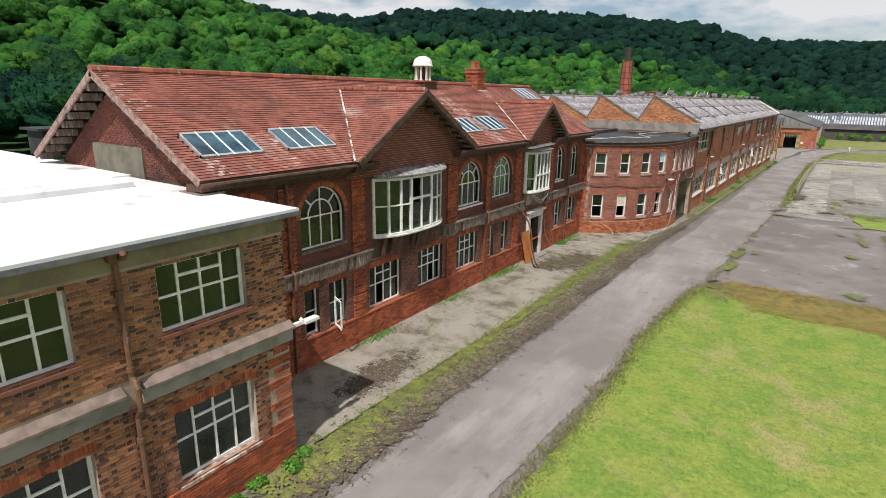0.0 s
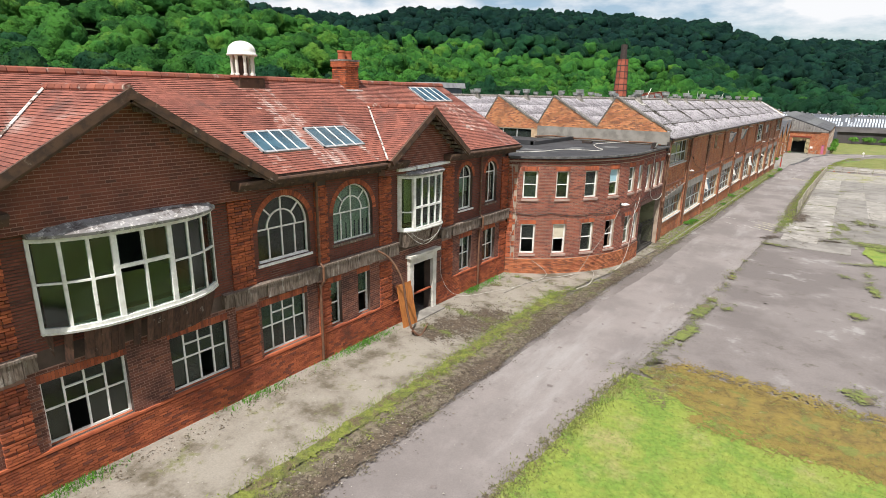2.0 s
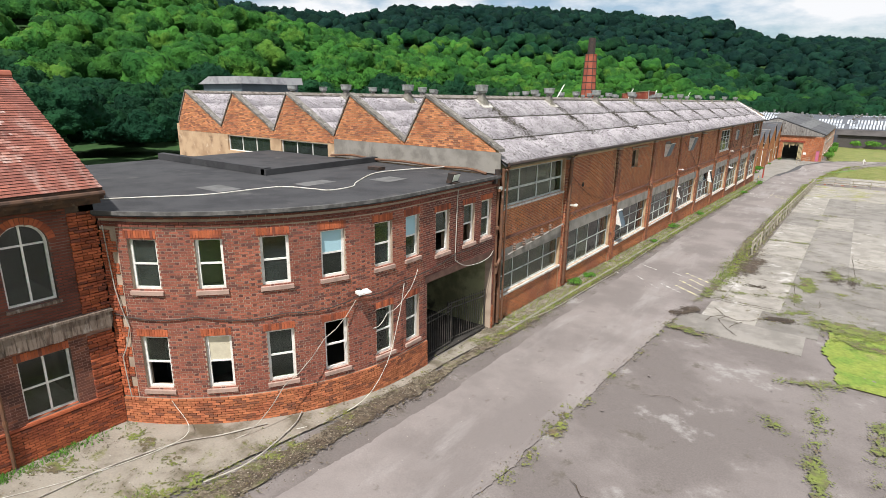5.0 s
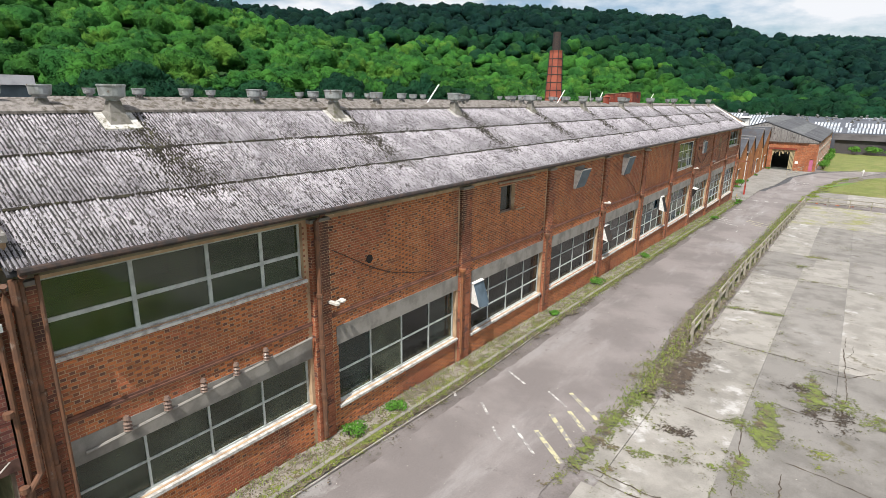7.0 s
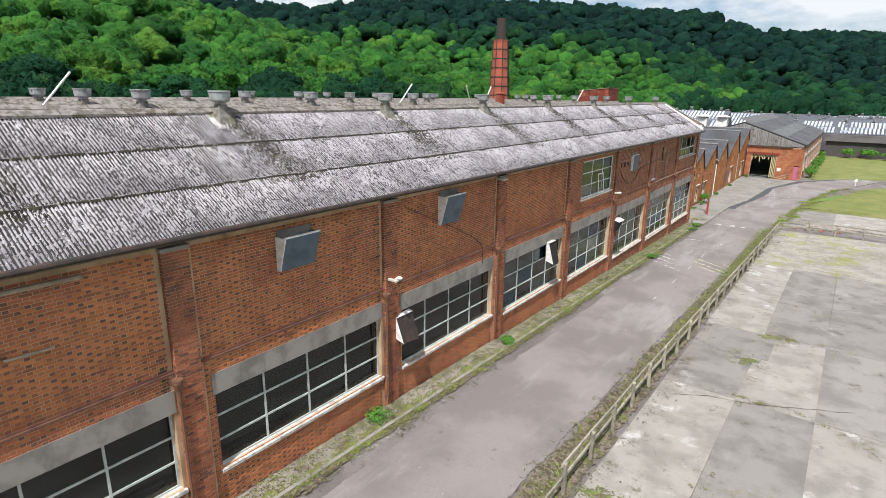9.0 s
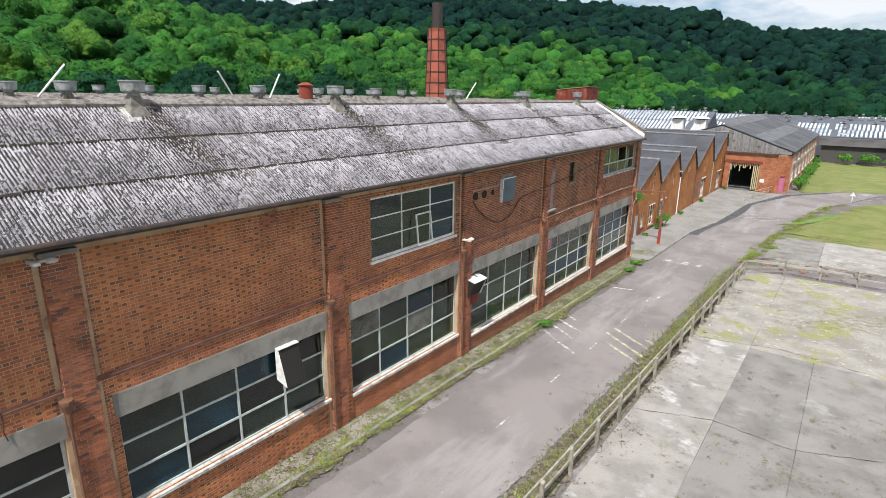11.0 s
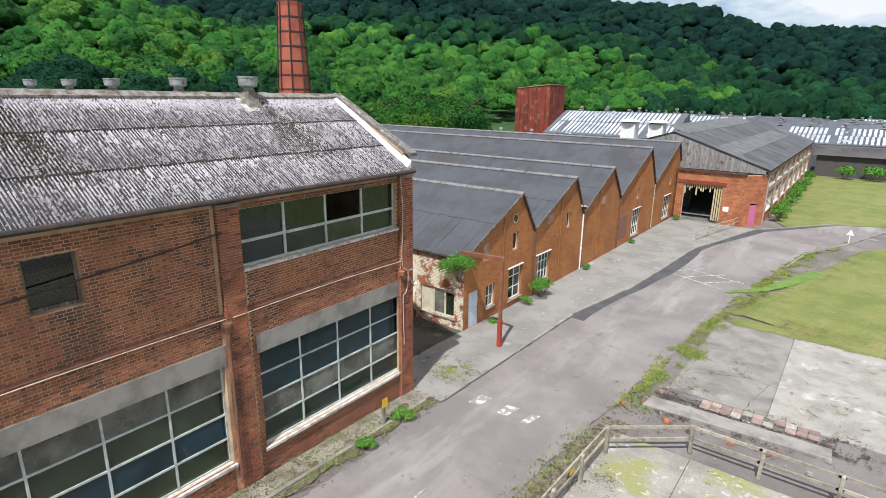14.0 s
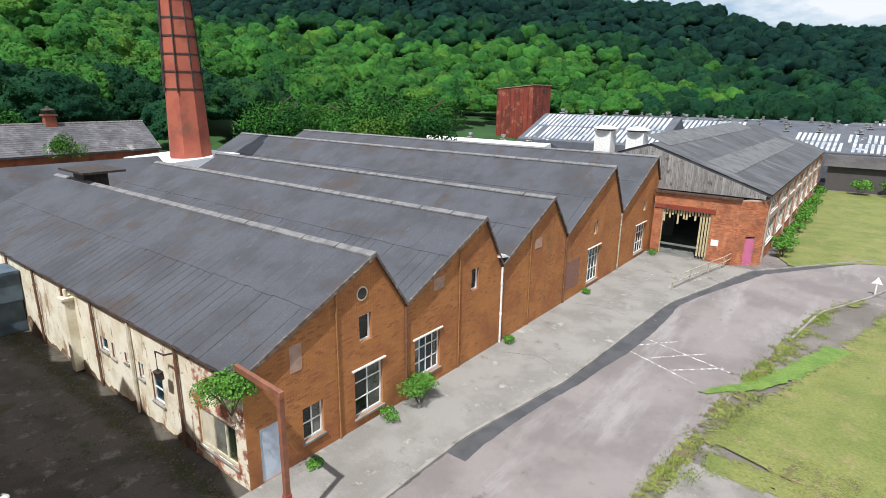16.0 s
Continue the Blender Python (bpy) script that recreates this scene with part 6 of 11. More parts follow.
for k, p in enumerate(PIERS):
    pa = Acc()
    g = ground_z(p) - 0.4
    w = 0.40
    a, b = (p, p + 0.62) if k == 0 else ((p - 0.62, p + 0.02) if k == 10 else (p - w + 0.1, p + w - 0.1))
    pa.box(HX - 0.1, HX + 0.12, a, b, g, 7.3)
    pr = part("pier", pa, MORTAR_WORKS, works)
    pb = Acc()
    for fc, u0, u1 in ((face_east(HX + 0.12), a, b), (face_south(a), HX, HX + 0.12), (face_north(b), HX, HX + 0.12)):
        lay_bricks(pb, fc, u0, u1, round(g / 0.075) * 0.075, 7.3, [], rng=rng)
    part("brickwork", pb, BRICK_PIER, pr)["kind"] = "stuff"
    cp = Acc()
    cp.box(HX - 0.02, HX + 0.17, a - 0.04, b + 0.04, 7.3, 7.38)
    part("pier_cap", cp, CONCRETE, pr)
for k, h in enumerate(LOW):
    acc = Acc()
    bar(acc, fh, h.a - 0.06, h.b + 0.06, h.d + 0.003, h.d + 0.57, -0.2, 0.018)
    part("lintel", acc, CONCRETE, works, "stained grey concrete lintel over a workshop window")
for a, b in zip(PIERS, PIERS[1:]):
    acc = Acc()
    ring = [(0, 4.42), (0.05, 4.42), (0.05, 4.47), (0.032, 4.475), (0.032, 4.53), (0, 4.53)]
    acc.prism([fh(a + 0.3, v, d) for d, v in ring], [fh(b - 0.3, v, d) for d, v in ring])
    part("string_course", acc, LEDGE, works)
acc = Acc()
bar(acc, fh, HY0, HY1, 7.40, 7.62, -0.2, 0.03)
part("wall_plate", acc, mat("drab_eaves_band", (0.25, 0.215, 0.15), second=(0.17, 0.145, 0.10), scale=1.5), works, "drab painted eaves beam")
sill_w = mat("chipped_white_sill", (0.62, 0.60, 0.56), second=(0.35, 0.32, 0.29), scale=5)
GL_TEAL = glass_mat("greenish_workshop_glass", (0.50, 0.60, 0.46), 0.20, (0.13, 0.17, 0.11))
# blue panes; the colour also stands for sky reflected in them
GL_BLUE = glass_mat("sky_toned_glass", (0.30, 0.48, 0.55), 0.20, (0.05, 0.13, 0.17))
GL_DUSTY = glass_mat("grey_dusted_glass", (0.40, 0.42, 0.38), 0.45, (0.30, 0.30, 0.26))
GL_GREY = glass_mat("green_grey_glass", (0.44, 0.50, 0.42), 0.34, (0.17, 0.19, 0.14))
GL_BLACK = glass_mat("sooty_glass", (0.28, 0.32, 0.31), 0.10, (0.10, 0.12, 0.11))
for k, h in enumerate(LOW):
    rows = (0.5,) if k < 2 else ((0.34, 0.67) if k < 8 else (0.25, 0.5, 0.75))
    mix_a, mix_b = (GL_BLACK, GL_BLACK, GLASS_DIRTY, GL_BLACK, GL_TEAL), (GL_BLUE, GL_TEAL, GLASS_DIRTY, GL_BLUE, GL_DUSTY, GL_BLACK, GL_TEAL)
    gl = (GL_GREY, (GL_BLACK, GL_GREY, GLASS_DIRTY), mix_a, mix_a, mix_a, (GLASS_DIRTY, GL_BLUE, GL_BLACK, GLASS_DIRTY), mix_b, (GL_TEAL, GL_TEAL, GLASS_DIRTY), (GL_TEAL, GL_TEAL, GLASS_DIRTY, GL_BLUE, GL_DUSTY), (GLASS_DIRTY, GL_BLUE, GL_TEAL, GL_DUSTY, GL_BLUE))[k]
    window(works, fh, h.a, h.b, h.c, h.d, (0.25, 0.5, 0.75), rows, frame_w=0.06, bar_w=0.055 if k not in (1,) else 0.06, recess=0.14, paint=PAINT_GREY, glass=gl, sill=sill_w, sill_out=0.08, sill_h=0.1, label="wide steel workshop window with grimy panes")
a, b, c, d = UP[0]
window(works, fh, a, b, c, d, (0.28, 0.56, 0.8), (0.45,), frame_w=0.06, bar_w=0.09, recess=0.12, paint=PAINT_GREY, glass=(GL_TEAL, GL_GREY, GL_TEAL), sill=sill_w, sill_out=0.07)
a, b, c, d = UP[6]
# teal and blue panes put the reflected sky into the glass colour
window(works, fh, a, b, c, d, (0.345, 0.68), (0.34, 0.67), frame_w=0.07, bar_w=0.035, recess=0.08, paint=PAINT_WHITE, glass=(GL_TEAL, GLASS_DIRTY, GL_BLUE), sill=PAINT_WHITE, sill_out=0.05, missing=())
oc = Acc()
for q0, q1, v0, v1 in ((96.75, 97.6, 5.12, 5.165), (96.75, 97.6, 6.2, 6.245), (96.75, 96.80, 5.165, 6.2), (97.55, 97.6, 5.165, 6.2)):
    o0, o1 = 0.10 - (v0 - 5.12) * 0.1, 0.10 - (v1 - 5.12) * 0.1
    oc.hexa([fh(q0, v0, o0), fh(q1, v0, o0), fh(q1, v1, o1), fh(q0, v1, o1), fh(q0, v0, o0 + 0.04), fh(q1, v0, o0 + 0.04), fh(q1, v1, o1 + 0.04), fh(q0, v1, o1 + 0.04)])
part("open_casement", oc, PAINT_WHITE, works, "white steel casement pushed open")
a, b, c, d = UP[9]
window(works, fh, a, b, c, d, (0.25, 0.5, 0.75), (0.42,), frame_w=0.06, bar_w=0.08, recess=0.12, paint=PAINT_GREY, glass=(GL_GREY, GL_TEAL, GLASS_DIRTY), sill=sill_w, sill_out=0.07, missing=((2, 1),))
for a, b, c, d in SMALL:
    window(works, fh, a, b, c, d, (), (), frame_w=0.07, recess=0.16, paint=WOOD_OLD, glass=GL_BLACK, sill=None)
for h in clere:
    window(works, face_south(HY0), h.a, h.b, h.c, h.d, (0.33, 0.66), (), frame_w=0.05, recess=0.1, glass=GLASS_DIRTY, sill=None)
acc = Acc()
bar(acc, fh, 107.0, 107.72, 4.76, 6.68, 0.0, 0.05)
bar(acc, fh, 106.95, 107.78, 6.685, 6.74, 0.0, 0.09)
part("boarded_door", acc, mat("grey_pink_door_panel", (0.30, 0.25, 0.24), second=(0.24, 0.19, 0.18), scale=3), works, "grey boarded hoist door high in the wall")
acc = Acc()
bar(acc, fh, 106.9, 107.85, 4.66, 4.74, 0.0, 0.22)
part("door_sill", acc, CONCRETE, works)
# solid pieces coloured dark for the shade inside vents and hoods
VENT_SHADE = mat("vent_inside_shade", (0.025, 0.022, 0.02))
for u, v, r in ((100.55, 6.35, 0.17), (101.2, 6.35, 0.17), (101.85, 6.35, 0.12), (59.7, 5.8, 0.13)):
    ring = Acc()
    ring.tube([(HX + 0.015, u, v), (HX + 0.03, u, v)], r, 16)
    part("vent_hole", ring, VENT_SHADE, works, "dark disc on the brickwork standing for an extractor hole")

# roofs of the works
ridge_pts = [(GAB[2 * i + 1], GAB[2 * i], GAB[2 * i + 2] if 2 * i + 2 < len(GAB) else None) for i in range(5)]
for i, (ap, fr_, bk_) in enumerate(ridge_pts):
    acc = Acc()
    ex, ez = (fr_[0], fr_[1]) if i else (-9.58, 7.66)
    up = Vector((ap[0] - ex, 0, ap[1] - ez))
    pm = roof_plane((ex, 0, ez), (0, 1, 0), up)
    y0, y1 = HY0 + 0.16, HY0 + 0.16 + 917 * 0.0762
    rf = None
    for row in range(3):
        acc = Acc()
        s0, s1 = up.length * row / 3 - (0.06 if row else 0), up.length * (row + 1) / 3
        corrugated(acc, pm, y0, y1, s0, s1, seg=6 if i == 0 else 3, sheet=9.0, rng=rng)
        q = part("roof" if row == 0 else "sheet_course", acc, ASBESTOS, rf or works, "grey lichen-spotted corrugated sheets", smooth=True)
        rf = rf or q
    dn = Vector((bk_[0] - ap[0], 0, bk_[1] - ap[1]))
    acc = Acc()
    acc.hexa([(ap[0], y0, ap[1]), (ap[0], y1, ap[1]), (bk_[0], y1, bk_[1]), (bk_[0], y0, bk_[1]), (ap[0] - 0.05, y0, ap[1] - 0.05), (ap[0] - 0.05, y1, ap[1] - 0.05), (bk_[0] + 0.05, y1, bk_[1] - 0.05), (bk_[0] + 0.05, y0, bk_[1] - 0.05)])
    acc.hexa([(ex, y0, ez - 0.08), (ex, y1, ez - 0.08), (ap[0], y1, ap[1] - 0.08), (ap[0], y0, ap[1] - 0.08), (ex, y0, ez - 0.03), (ex, y1, ez - 0.03), (ap[0], y1, ap[1] - 0.03), (ap[0], y0, ap[1] - 0.03)])
    part("northlight", acc, FELT, rf)
    y = y0
    while y < y1:
        acc = Acc()
        e = min(y + 1.18, y1)
        acc.hexa([(ap[0] + 0.22, y, ap[1] - 0.07), (ap[0] + 0.22, e, ap[1] - 0.07), (ap[0], e, ap[1] + 0.06), (ap[0], y, ap[1] + 0.06), (ap[0] + 0.22, y, ap[1] - 0.01), (ap[0] + 0.22, e, ap[1] - 0.01), (ap[0], e, ap[1] + 0.11), (ap[0], y, ap[1] + 0.11)])
        acc.hexa([(ap[0], y, ap[1] + 0.06), (ap[0], e, ap[1] + 0.06), (ap[0] - 0.14, e, ap[1] - 0.16), (ap[0] - 0.14, y, ap[1] - 0.16), (ap[0], y, ap[1] + 0.11), (ap[0], e, ap[1] + 0.11), (ap[0] - 0.19, e, ap[1] - 0.12), (ap[0] - 0.19, y, ap[1] - 0.12)])
        y += 1.2
        part("ridge_capping", acc, RIDGE_CAP, rf)
# dirt in the troughs with the waves' shaded sides put into its colour, dark strips along the laps, moss streaks below
# the ventilators
VY = [54.4 + 6.95 * k for k in range(10)]
up = Vector((-13.4 + 9.58, 0, 10.14 - 7.66))
pm = roof_plane((-9.58, 0, 7.66), (0, 1, 0), up)
acc = Acc()
U0, U1, rl = HY0 + 0.16, HY1 - 0.22, up.length / 3
for q in range(917):
    u = U0 + (q + 0.75) * 0.0762
    age = 0.68 + 0.32 * (u - U0) / (U1 - U0)
    for row in range(3):
        s0, s1, at = row * rl - (0.06 if row else 0), (row + 1) * rl - 0.05, row * rl
        while at < s1 - 0.05:
            e = min(at + rng.uniform(0.06, 0.4), s1)
            if rng.random() < 0.93:
                # dirt in the trough; its dark colour up the sides stands for wave shading
                k, base = len(acc.v), 0.0318
                wa, wb, lean = age * rng.uniform(0.012, 0.030), age * rng.uniform(0.012, 0.030), rng.uniform(-0.004, 0.002)
                for sv in (at, e):
                    lift = base + 0.018 * (1 - (sv - s0) / (s1 + 0.05 - s0))
                    for o in (lean - wa, -0.00635, 0.00635, wb + lean):
                        x = min(abs(o), 0.0318)
                        h = 0.021 * 0.866 * (-1 + max(0.0, x - 0.00635) / 0.0127)
                        acc.v.append(pm(u + math.copysign(x, o), sv, lift + h))
                for c in range(3):
                    acc.f.append((k + c, k + c + 1, k + c + 5, k + c + 4))
            at = e + (rng.uniform(0.01, 0.10) if rng.random() < 0.4 else 0.0)
solo("trough_dirt", acc, mat("trough_dirt", (0.034, 0.031, 0.030), second=(0.066, 0.060, 0.058), scale=4, grain=0.3), "dark dirt in the roof troughs, with wave shading put into its colour", "dirt", kind="stuff")
acc = Acc()
for row in (1, 2):
    u = U0
    while u < U1:
        w, l = rng.uniform(0.05, 0.3), rng.uniform(0.012, 0.045)
        s = row * rl - 0.075 + rng.gauss(0, 0.012)
        acc.hexa([pm(u, s - l, 0.02), pm(u + w, s - l, 0.02), pm(u + w, s + l * 0.5, 0.02), pm(u, s + l * 0.5, 0.02), pm(u, s - l, 0.055), pm(u + w, s - l, 0.06), pm(u + w, s + l * 0.5, 0.075), pm(u, s + l * 0.5, 0.075)])
        u += w + rng.uniform(0.0, 0.06)
for vy in VY:
    for _ in range(1300):
        s = rng.uniform(0.15, 1.0) ** 0.7 * up.length * 0.94
        u = vy + (up.length - s) * 0.18 + rng.gauss(0, 0.14 + 0.09 * (up.length - s)) + 0.15
        w, l = rng.uniform(0.006, 0.02), rng.uniform(0.012, 0.05)
        d = 0.062 + rng.uniform(-0.012, 0.008)
        acc.hexa([pm(u - w, s - l, d - 0.04), pm(u + w, s - l, d - 0.04), pm(u + w, s + l, d - 0.04), pm(u - w, s + l, d - 0.04), pm(u - w * 0.6, s - l * 0.7, d), pm(u + w * 0.6, s - l * 0.7, d), pm(u + w * 0.6, s + l * 0.7, d), pm(u - w * 0.6, s + l * 0.7, d)])
solo("roof_moss", acc, MOSS_DARK, "dark moss clumps streaking the corrugated roof", "moss", kind="stuff")
# copings
for y in (HY0 - 0.06, HY1 - 0.28):
    for (x0, z0), (x1, z1) in zip(GAB, GAB[1:]):
        if x0 < -20 and y > 100:
            continue
        acc = Acc()
        acc.hexa([(x0, y, z0 + 0.02), (x0, y + 0.36, z0 + 0.02), (x1, y + 0.36, z1 + 0.02), (x1, y, z1 + 0.02), (x0, y, z0 + 0.14), (x0, y + 0.36, z0 + 0.14), (x1, y + 0.36, z1 + 0.14), (x1, y, z1 + 0.14)])
        part("gable_coping", acc, COPING, works)
acc = Acc()
acc.hexa([(-9.66, HY1 - 0.50, 7.70), (-9.66, HY1 - 0.29, 7.70), (-13.4, HY1 - 0.29, 10.10), (-13.4, HY1 - 0.44, 10.10), (-9.66, HY1 - 0.50, 7.77), (-9.66, HY1 - 0.29, 7.99), (-13.4, HY1 - 0.29, 10.24), (-13.4, HY1 - 0.44, 10.20)])
part("verge_flashing", acc, FLASH_WHITE, works, "white cement fillet along the parapet")
acc = Acc()
acc.tube([(-9.50, HY0 + 0.3, 7.66), (-9.50, HY1 - 0.3, 7.64)], 0.07, 8)
part("gutter", acc, IRON, works)
acc = Acc()
acc.box(HX - 17.9, HX - 0.36, HY0 + 0.4, HY1 - 0.4, 4.1, 4.3)
acc.box(HX - 17.9, HX - 0.36, HY0 + 0.4, HY1 - 0.4, -1.5, -1.3)
acc.box(HX - 8.2, HX - 8.0, HY0 + 0.4, HY1 - 0.4, -1.3, 7.9)
for p in PIERS[1:-1]:
    acc.box(HX - 8.0, HX - 6.0, p - 0.1, p + 0.1, -1.3, 7.9)
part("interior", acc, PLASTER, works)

# roof ventilators
vent = thing("roof_ventilator", "round galvanised ventilator cowl on a tapered roof base", "ventilator", "ridge ventilators")
acc = Acc()
# a skirt on the slope, drawn in to a neck
low = [(0.52, -0.27, -0.40), (0.52, 0.27, -0.40), (-0.02, 0.27, -0.06), (-0.02, -0.27, -0.06)]
mid = [(0.36, -0.17, -0.08), (0.36, 0.17, -0.08), (0.04, 0.17, 0.0), (0.04, -0.17, 0.0)]
top = [(0.30, -0.125, 0.20), (0.30, 0.125, 0.20), (0.06, 0.125, 0.20), (0.06, -0.125, 0.20)]
acc.prism(low, mid)
acc.prism(mid, top)
part("base", acc, mat("mossy_vent_base", (0.22, 0.205, 0.18), second=(0.13, 0.12, 0.10), scale=5, stain=(0.10, 0.10, 0.05), stainscale=4), vent, "mossy tapered base")
acc = Acc()
acc.hexa([(0.62, -0.42, -0.475), (0.62, 0.42, -0.475), (-0.06, 0.42, -0.03), (-0.06, -0.42, -0.03), (0.62, -0.42, -0.425), (0.62, 0.42, -0.425), (-0.06, 0.42, 0.02), (-0.06, -0.42, 0.02)])
part("flashing", acc, mat("stained_white_flashing", (0.58, 0.56, 0.52), second=(0.36, 0.33, 0.29), scale=6, stain=(0.14, 0.13, 0.08), stainscale=5, stainlo=0.52, stainhi=0.62), vent, "white-edged flashing plate")
acc = Acc()
acc.lathe((0.18, 0, 0.19), [(0.14, 0), (0.15, 0.05), (0.255, 0.09), (0.275, 0.12), (0.295, 0.33), (0.315, 0.345), (0.315, 0.375), (0.27, 0.38), (0.26, 0.34), (0.05, 0.33)], 16)
part("cowl", acc, GALV, vent, "dented galvanised cowl", smooth=False)
vent.location = (-13.25, VY[0], 10.15)
for y in VY[1:]:
    copy_thing(vent, pose(-13.25 + rng.uniform(-0.05, 0.05), y, 10.15, 0, 0, rng.uniform(-4, 4)))
for x, off in ((-17.7, 0.0), (-22.25, 0.0), (-26.9, 0.0), (-31.75, 0.0)):
    for y in VY:
        if rng.random() < 0.92 and y + off < HY1 - 1:
            copy_thing(vent, pose(x, y + off + rng.uniform(-0.2, 0.2), 10.15, 0, 0, rng.uniform(-4, 4)))

# extractor hoods and panels on the wall
def flap(u0, u1, z0, z1, out, label):
    """A blue-grey sheet-metal flap leaning out at its head over a wall opening."""
    ob = thing("extractor_hood", label, "hood", "hoods on the works wall")
    p = Acc()
    p.hexa([fh(u0, z0, 0.10), fh(u1, z0, 0.10), fh(u1, z1, out - 0.03), fh(u0, z1, out - 0.03), fh(u0, z0, 0.13), fh(u1, z0, 0.13), fh(u1, z1, out), fh(u0, z1, out)])
    part("front_plate", p, ZINC_BLUE, ob)
    for u, m in ((u0 - 0.03, PAINT_WHITE), (u1, ZINC_BLUE)):
        q = Acc()
        tri = [(u, z0, 0.0), (u, z0, 0.13), (u, z1, out), (u, z1, 0.0)]
        q.prism([fh(a_, b_, d_) for a_, b_, d_ in tri], [fh(a_ + 0.03, b_, d_) for a_, b_, d_ in tri])
        part("side_cheek", q, m, ob)
    q = Acc()
    bar(q, fh, u0 - 0.03, u1 + 0.03, z1 + 0.002, z1 + 0.035, out - 0.07, out + 0.01)
    part("top_rim", q, PAINT_WHITE, ob)
    q = Acc()
    bar(q, fh, u0 + 0.02, u1 + 0.05, z1 - 0.1, z1 + 0.16, 0.0, 0.03)
    part("lintel", q, CONCRETE, ob)
    return ob


def hood(u0, u1, z0, z1, out, label, body=ZINC_BLUE, tilt=0.0, face=PAINT_WHITE):
    """A sheet-metal cowl over a wall opening, hung from its head and standing out at the foot."""
    ob = thing("extractor_hood", label, "hood", "hoods on the works wall")
    p = Acc()
    p.hexa([fh(u0, z0, out - 0.03), fh(u1, z0 - tilt, out - 0.03), fh(u1, z1, 0.09), fh(u0, z1, 0.09), fh(u0, z0, out), fh(u1, z0 - tilt, out), fh(u1, z1, 0.12), fh(u0, z1, 0.12)])
    part("front_plate", p, body, ob)
    for u, m in ((u0 - 0.02, face), (u1 - 0.005, body)):
        q = Acc()
        tri = [(u, z0 + 0.12, 0.0), (u, z0, out), (u, z1, 0.12), (u, z1, 0.0)]
        q.prism([fh(a, b, d) for a, b, d in tri], [fh(a + 0.025, b, d) for a, b, d in tri])
        part("side_cheek", q, m, ob)
    q = Acc()
    q.hexa([fh(u0 - 0.03, z1 + 0.003, 0.0), fh(u1 + 0.03, z1 + 0.003, 0.0), fh(u1 + 0.03, z1 - 0.01, 0.16), fh(u0 - 0.03, z1 - 0.01, 0.16), fh(u0 - 0.03, z1 + 0.04, 0.0), fh(u1 + 0.03, z1 + 0.04, 0.0), fh(u1 + 0.03, z1 + 0.02, 0.17), fh(u0 - 0.03, z1 + 0.02, 0.17)])
    part("top_flap", q, face, ob)
    q = Acc()
    q.hexa([fh(u0 + 0.03, z0 + 0.15, 0.0), fh(u1 - 0.03, z0 + 0.15, 0.0), fh(u1 - 0.03, z1 - 0.05, 0.0), fh(u0 + 0.03, z1 - 0.05, 0.0), fh(u0 + 0.03, z0 + 0.15, 0.02), fh(u1 - 0.03, z0 + 0.15, 0.02), fh(u1 - 0.03, z1 - 0.05, 0.02), fh(u0 + 0.03, z1 - 0.05, 0.02)])
    part("opening", q, VENT_SHADE, ob)
    return ob


flap(74.5, 75.6, 6.1, 7.02, 0.42, "blue-grey sheet-metal extractor hood high on the wall")
flap(81.5, 82.6, 6.05, 7.1, 0.42, "blue-grey sheet-metal extractor hood high on the wall")
flap(102.5, 103.5, 5.82, 6.82, 0.17, "flat grey metal panel over a wall opening")
hood(65.3, 66.0, 2.6, 3.5, 0.42, "white-edged extractor hood in the window head", tilt=0.15)
hood(79.0, 79.8, 2.45, 3.3, 0.45, "white-edged extractor hood in the window head", IRON, 0.1)
# this body is coloured dark for the shade of an open box
hood(90.6, 91.25, 2.4, 3.45, 0.42, "white-edged extractor hood in the window head", VENT_SHADE, 0.1)
mb = thing("extractor_mouth", "white-rimmed square extractor mouth over a broken pane", "hood")
# a tilted sheet-metal box: top and far cheek white, near cheek and mouth coloured dark for the shade inside
for k in range(4):
    p = Acc()
    if k == 0:
        p.hexa([fh(100.0, 2.98, 0.0), fh(100.95, 2.98, 0.0), fh(100.95, 2.86, 0.45), fh(100.0, 2.86, 0.45), fh(100.0, 3.01, 0.0), fh(100.95, 3.01, 0.0), fh(100.95, 2.89, 0.45), fh(100.0, 2.89, 0.45)])
    elif k < 3:
        u = 100.0 if k == 1 else 100.93
        p.hexa([fh(u, 2.15, 0.0), fh(u + 0.02, 2.15, 0.0), fh(u + 0.02, 2.15, 0.16), fh(u, 2.15, 0.16), fh(u, 2.98, 0.0), fh(u + 0.02, 2.98, 0.0), fh(u + 0.02, 2.86, 0.43), fh(u, 2.86, 0.43)])
    else:
        p.hexa([fh(100.02, 2.18, 0.0), fh(100.93, 2.18, 0.0), fh(100.93, 2.18, 0.10), fh(100.02, 2.18, 0.10), fh(100.02, 2.97, 0.0), fh(100.93, 2.97, 0.0), fh(100.93, 2.85, 0.41), fh(100.02, 2.85, 0.41)])
    part(("top_sheet", "cheek", "cheek", "mouth")[k], p, VENT_SHADE if k in (1, 3) else PAINT_WHITE, mb)
p = Acc()
bar(p, fh, 100.0, 100.95, 1.75, 2.15, 0.0, 0.03)
part("rusty_panel", p, RUST, mb, "rusted brown panel below the mouth")
# pipes and fittings
for y, zb in ((51.05, 0.95), (57.55, 0.95)):
    downpipe(works, [(-9.5, y, 7.6), (HX + 0.22, y, 7.35), (HX + 0.22, y, zb)], 0.07)
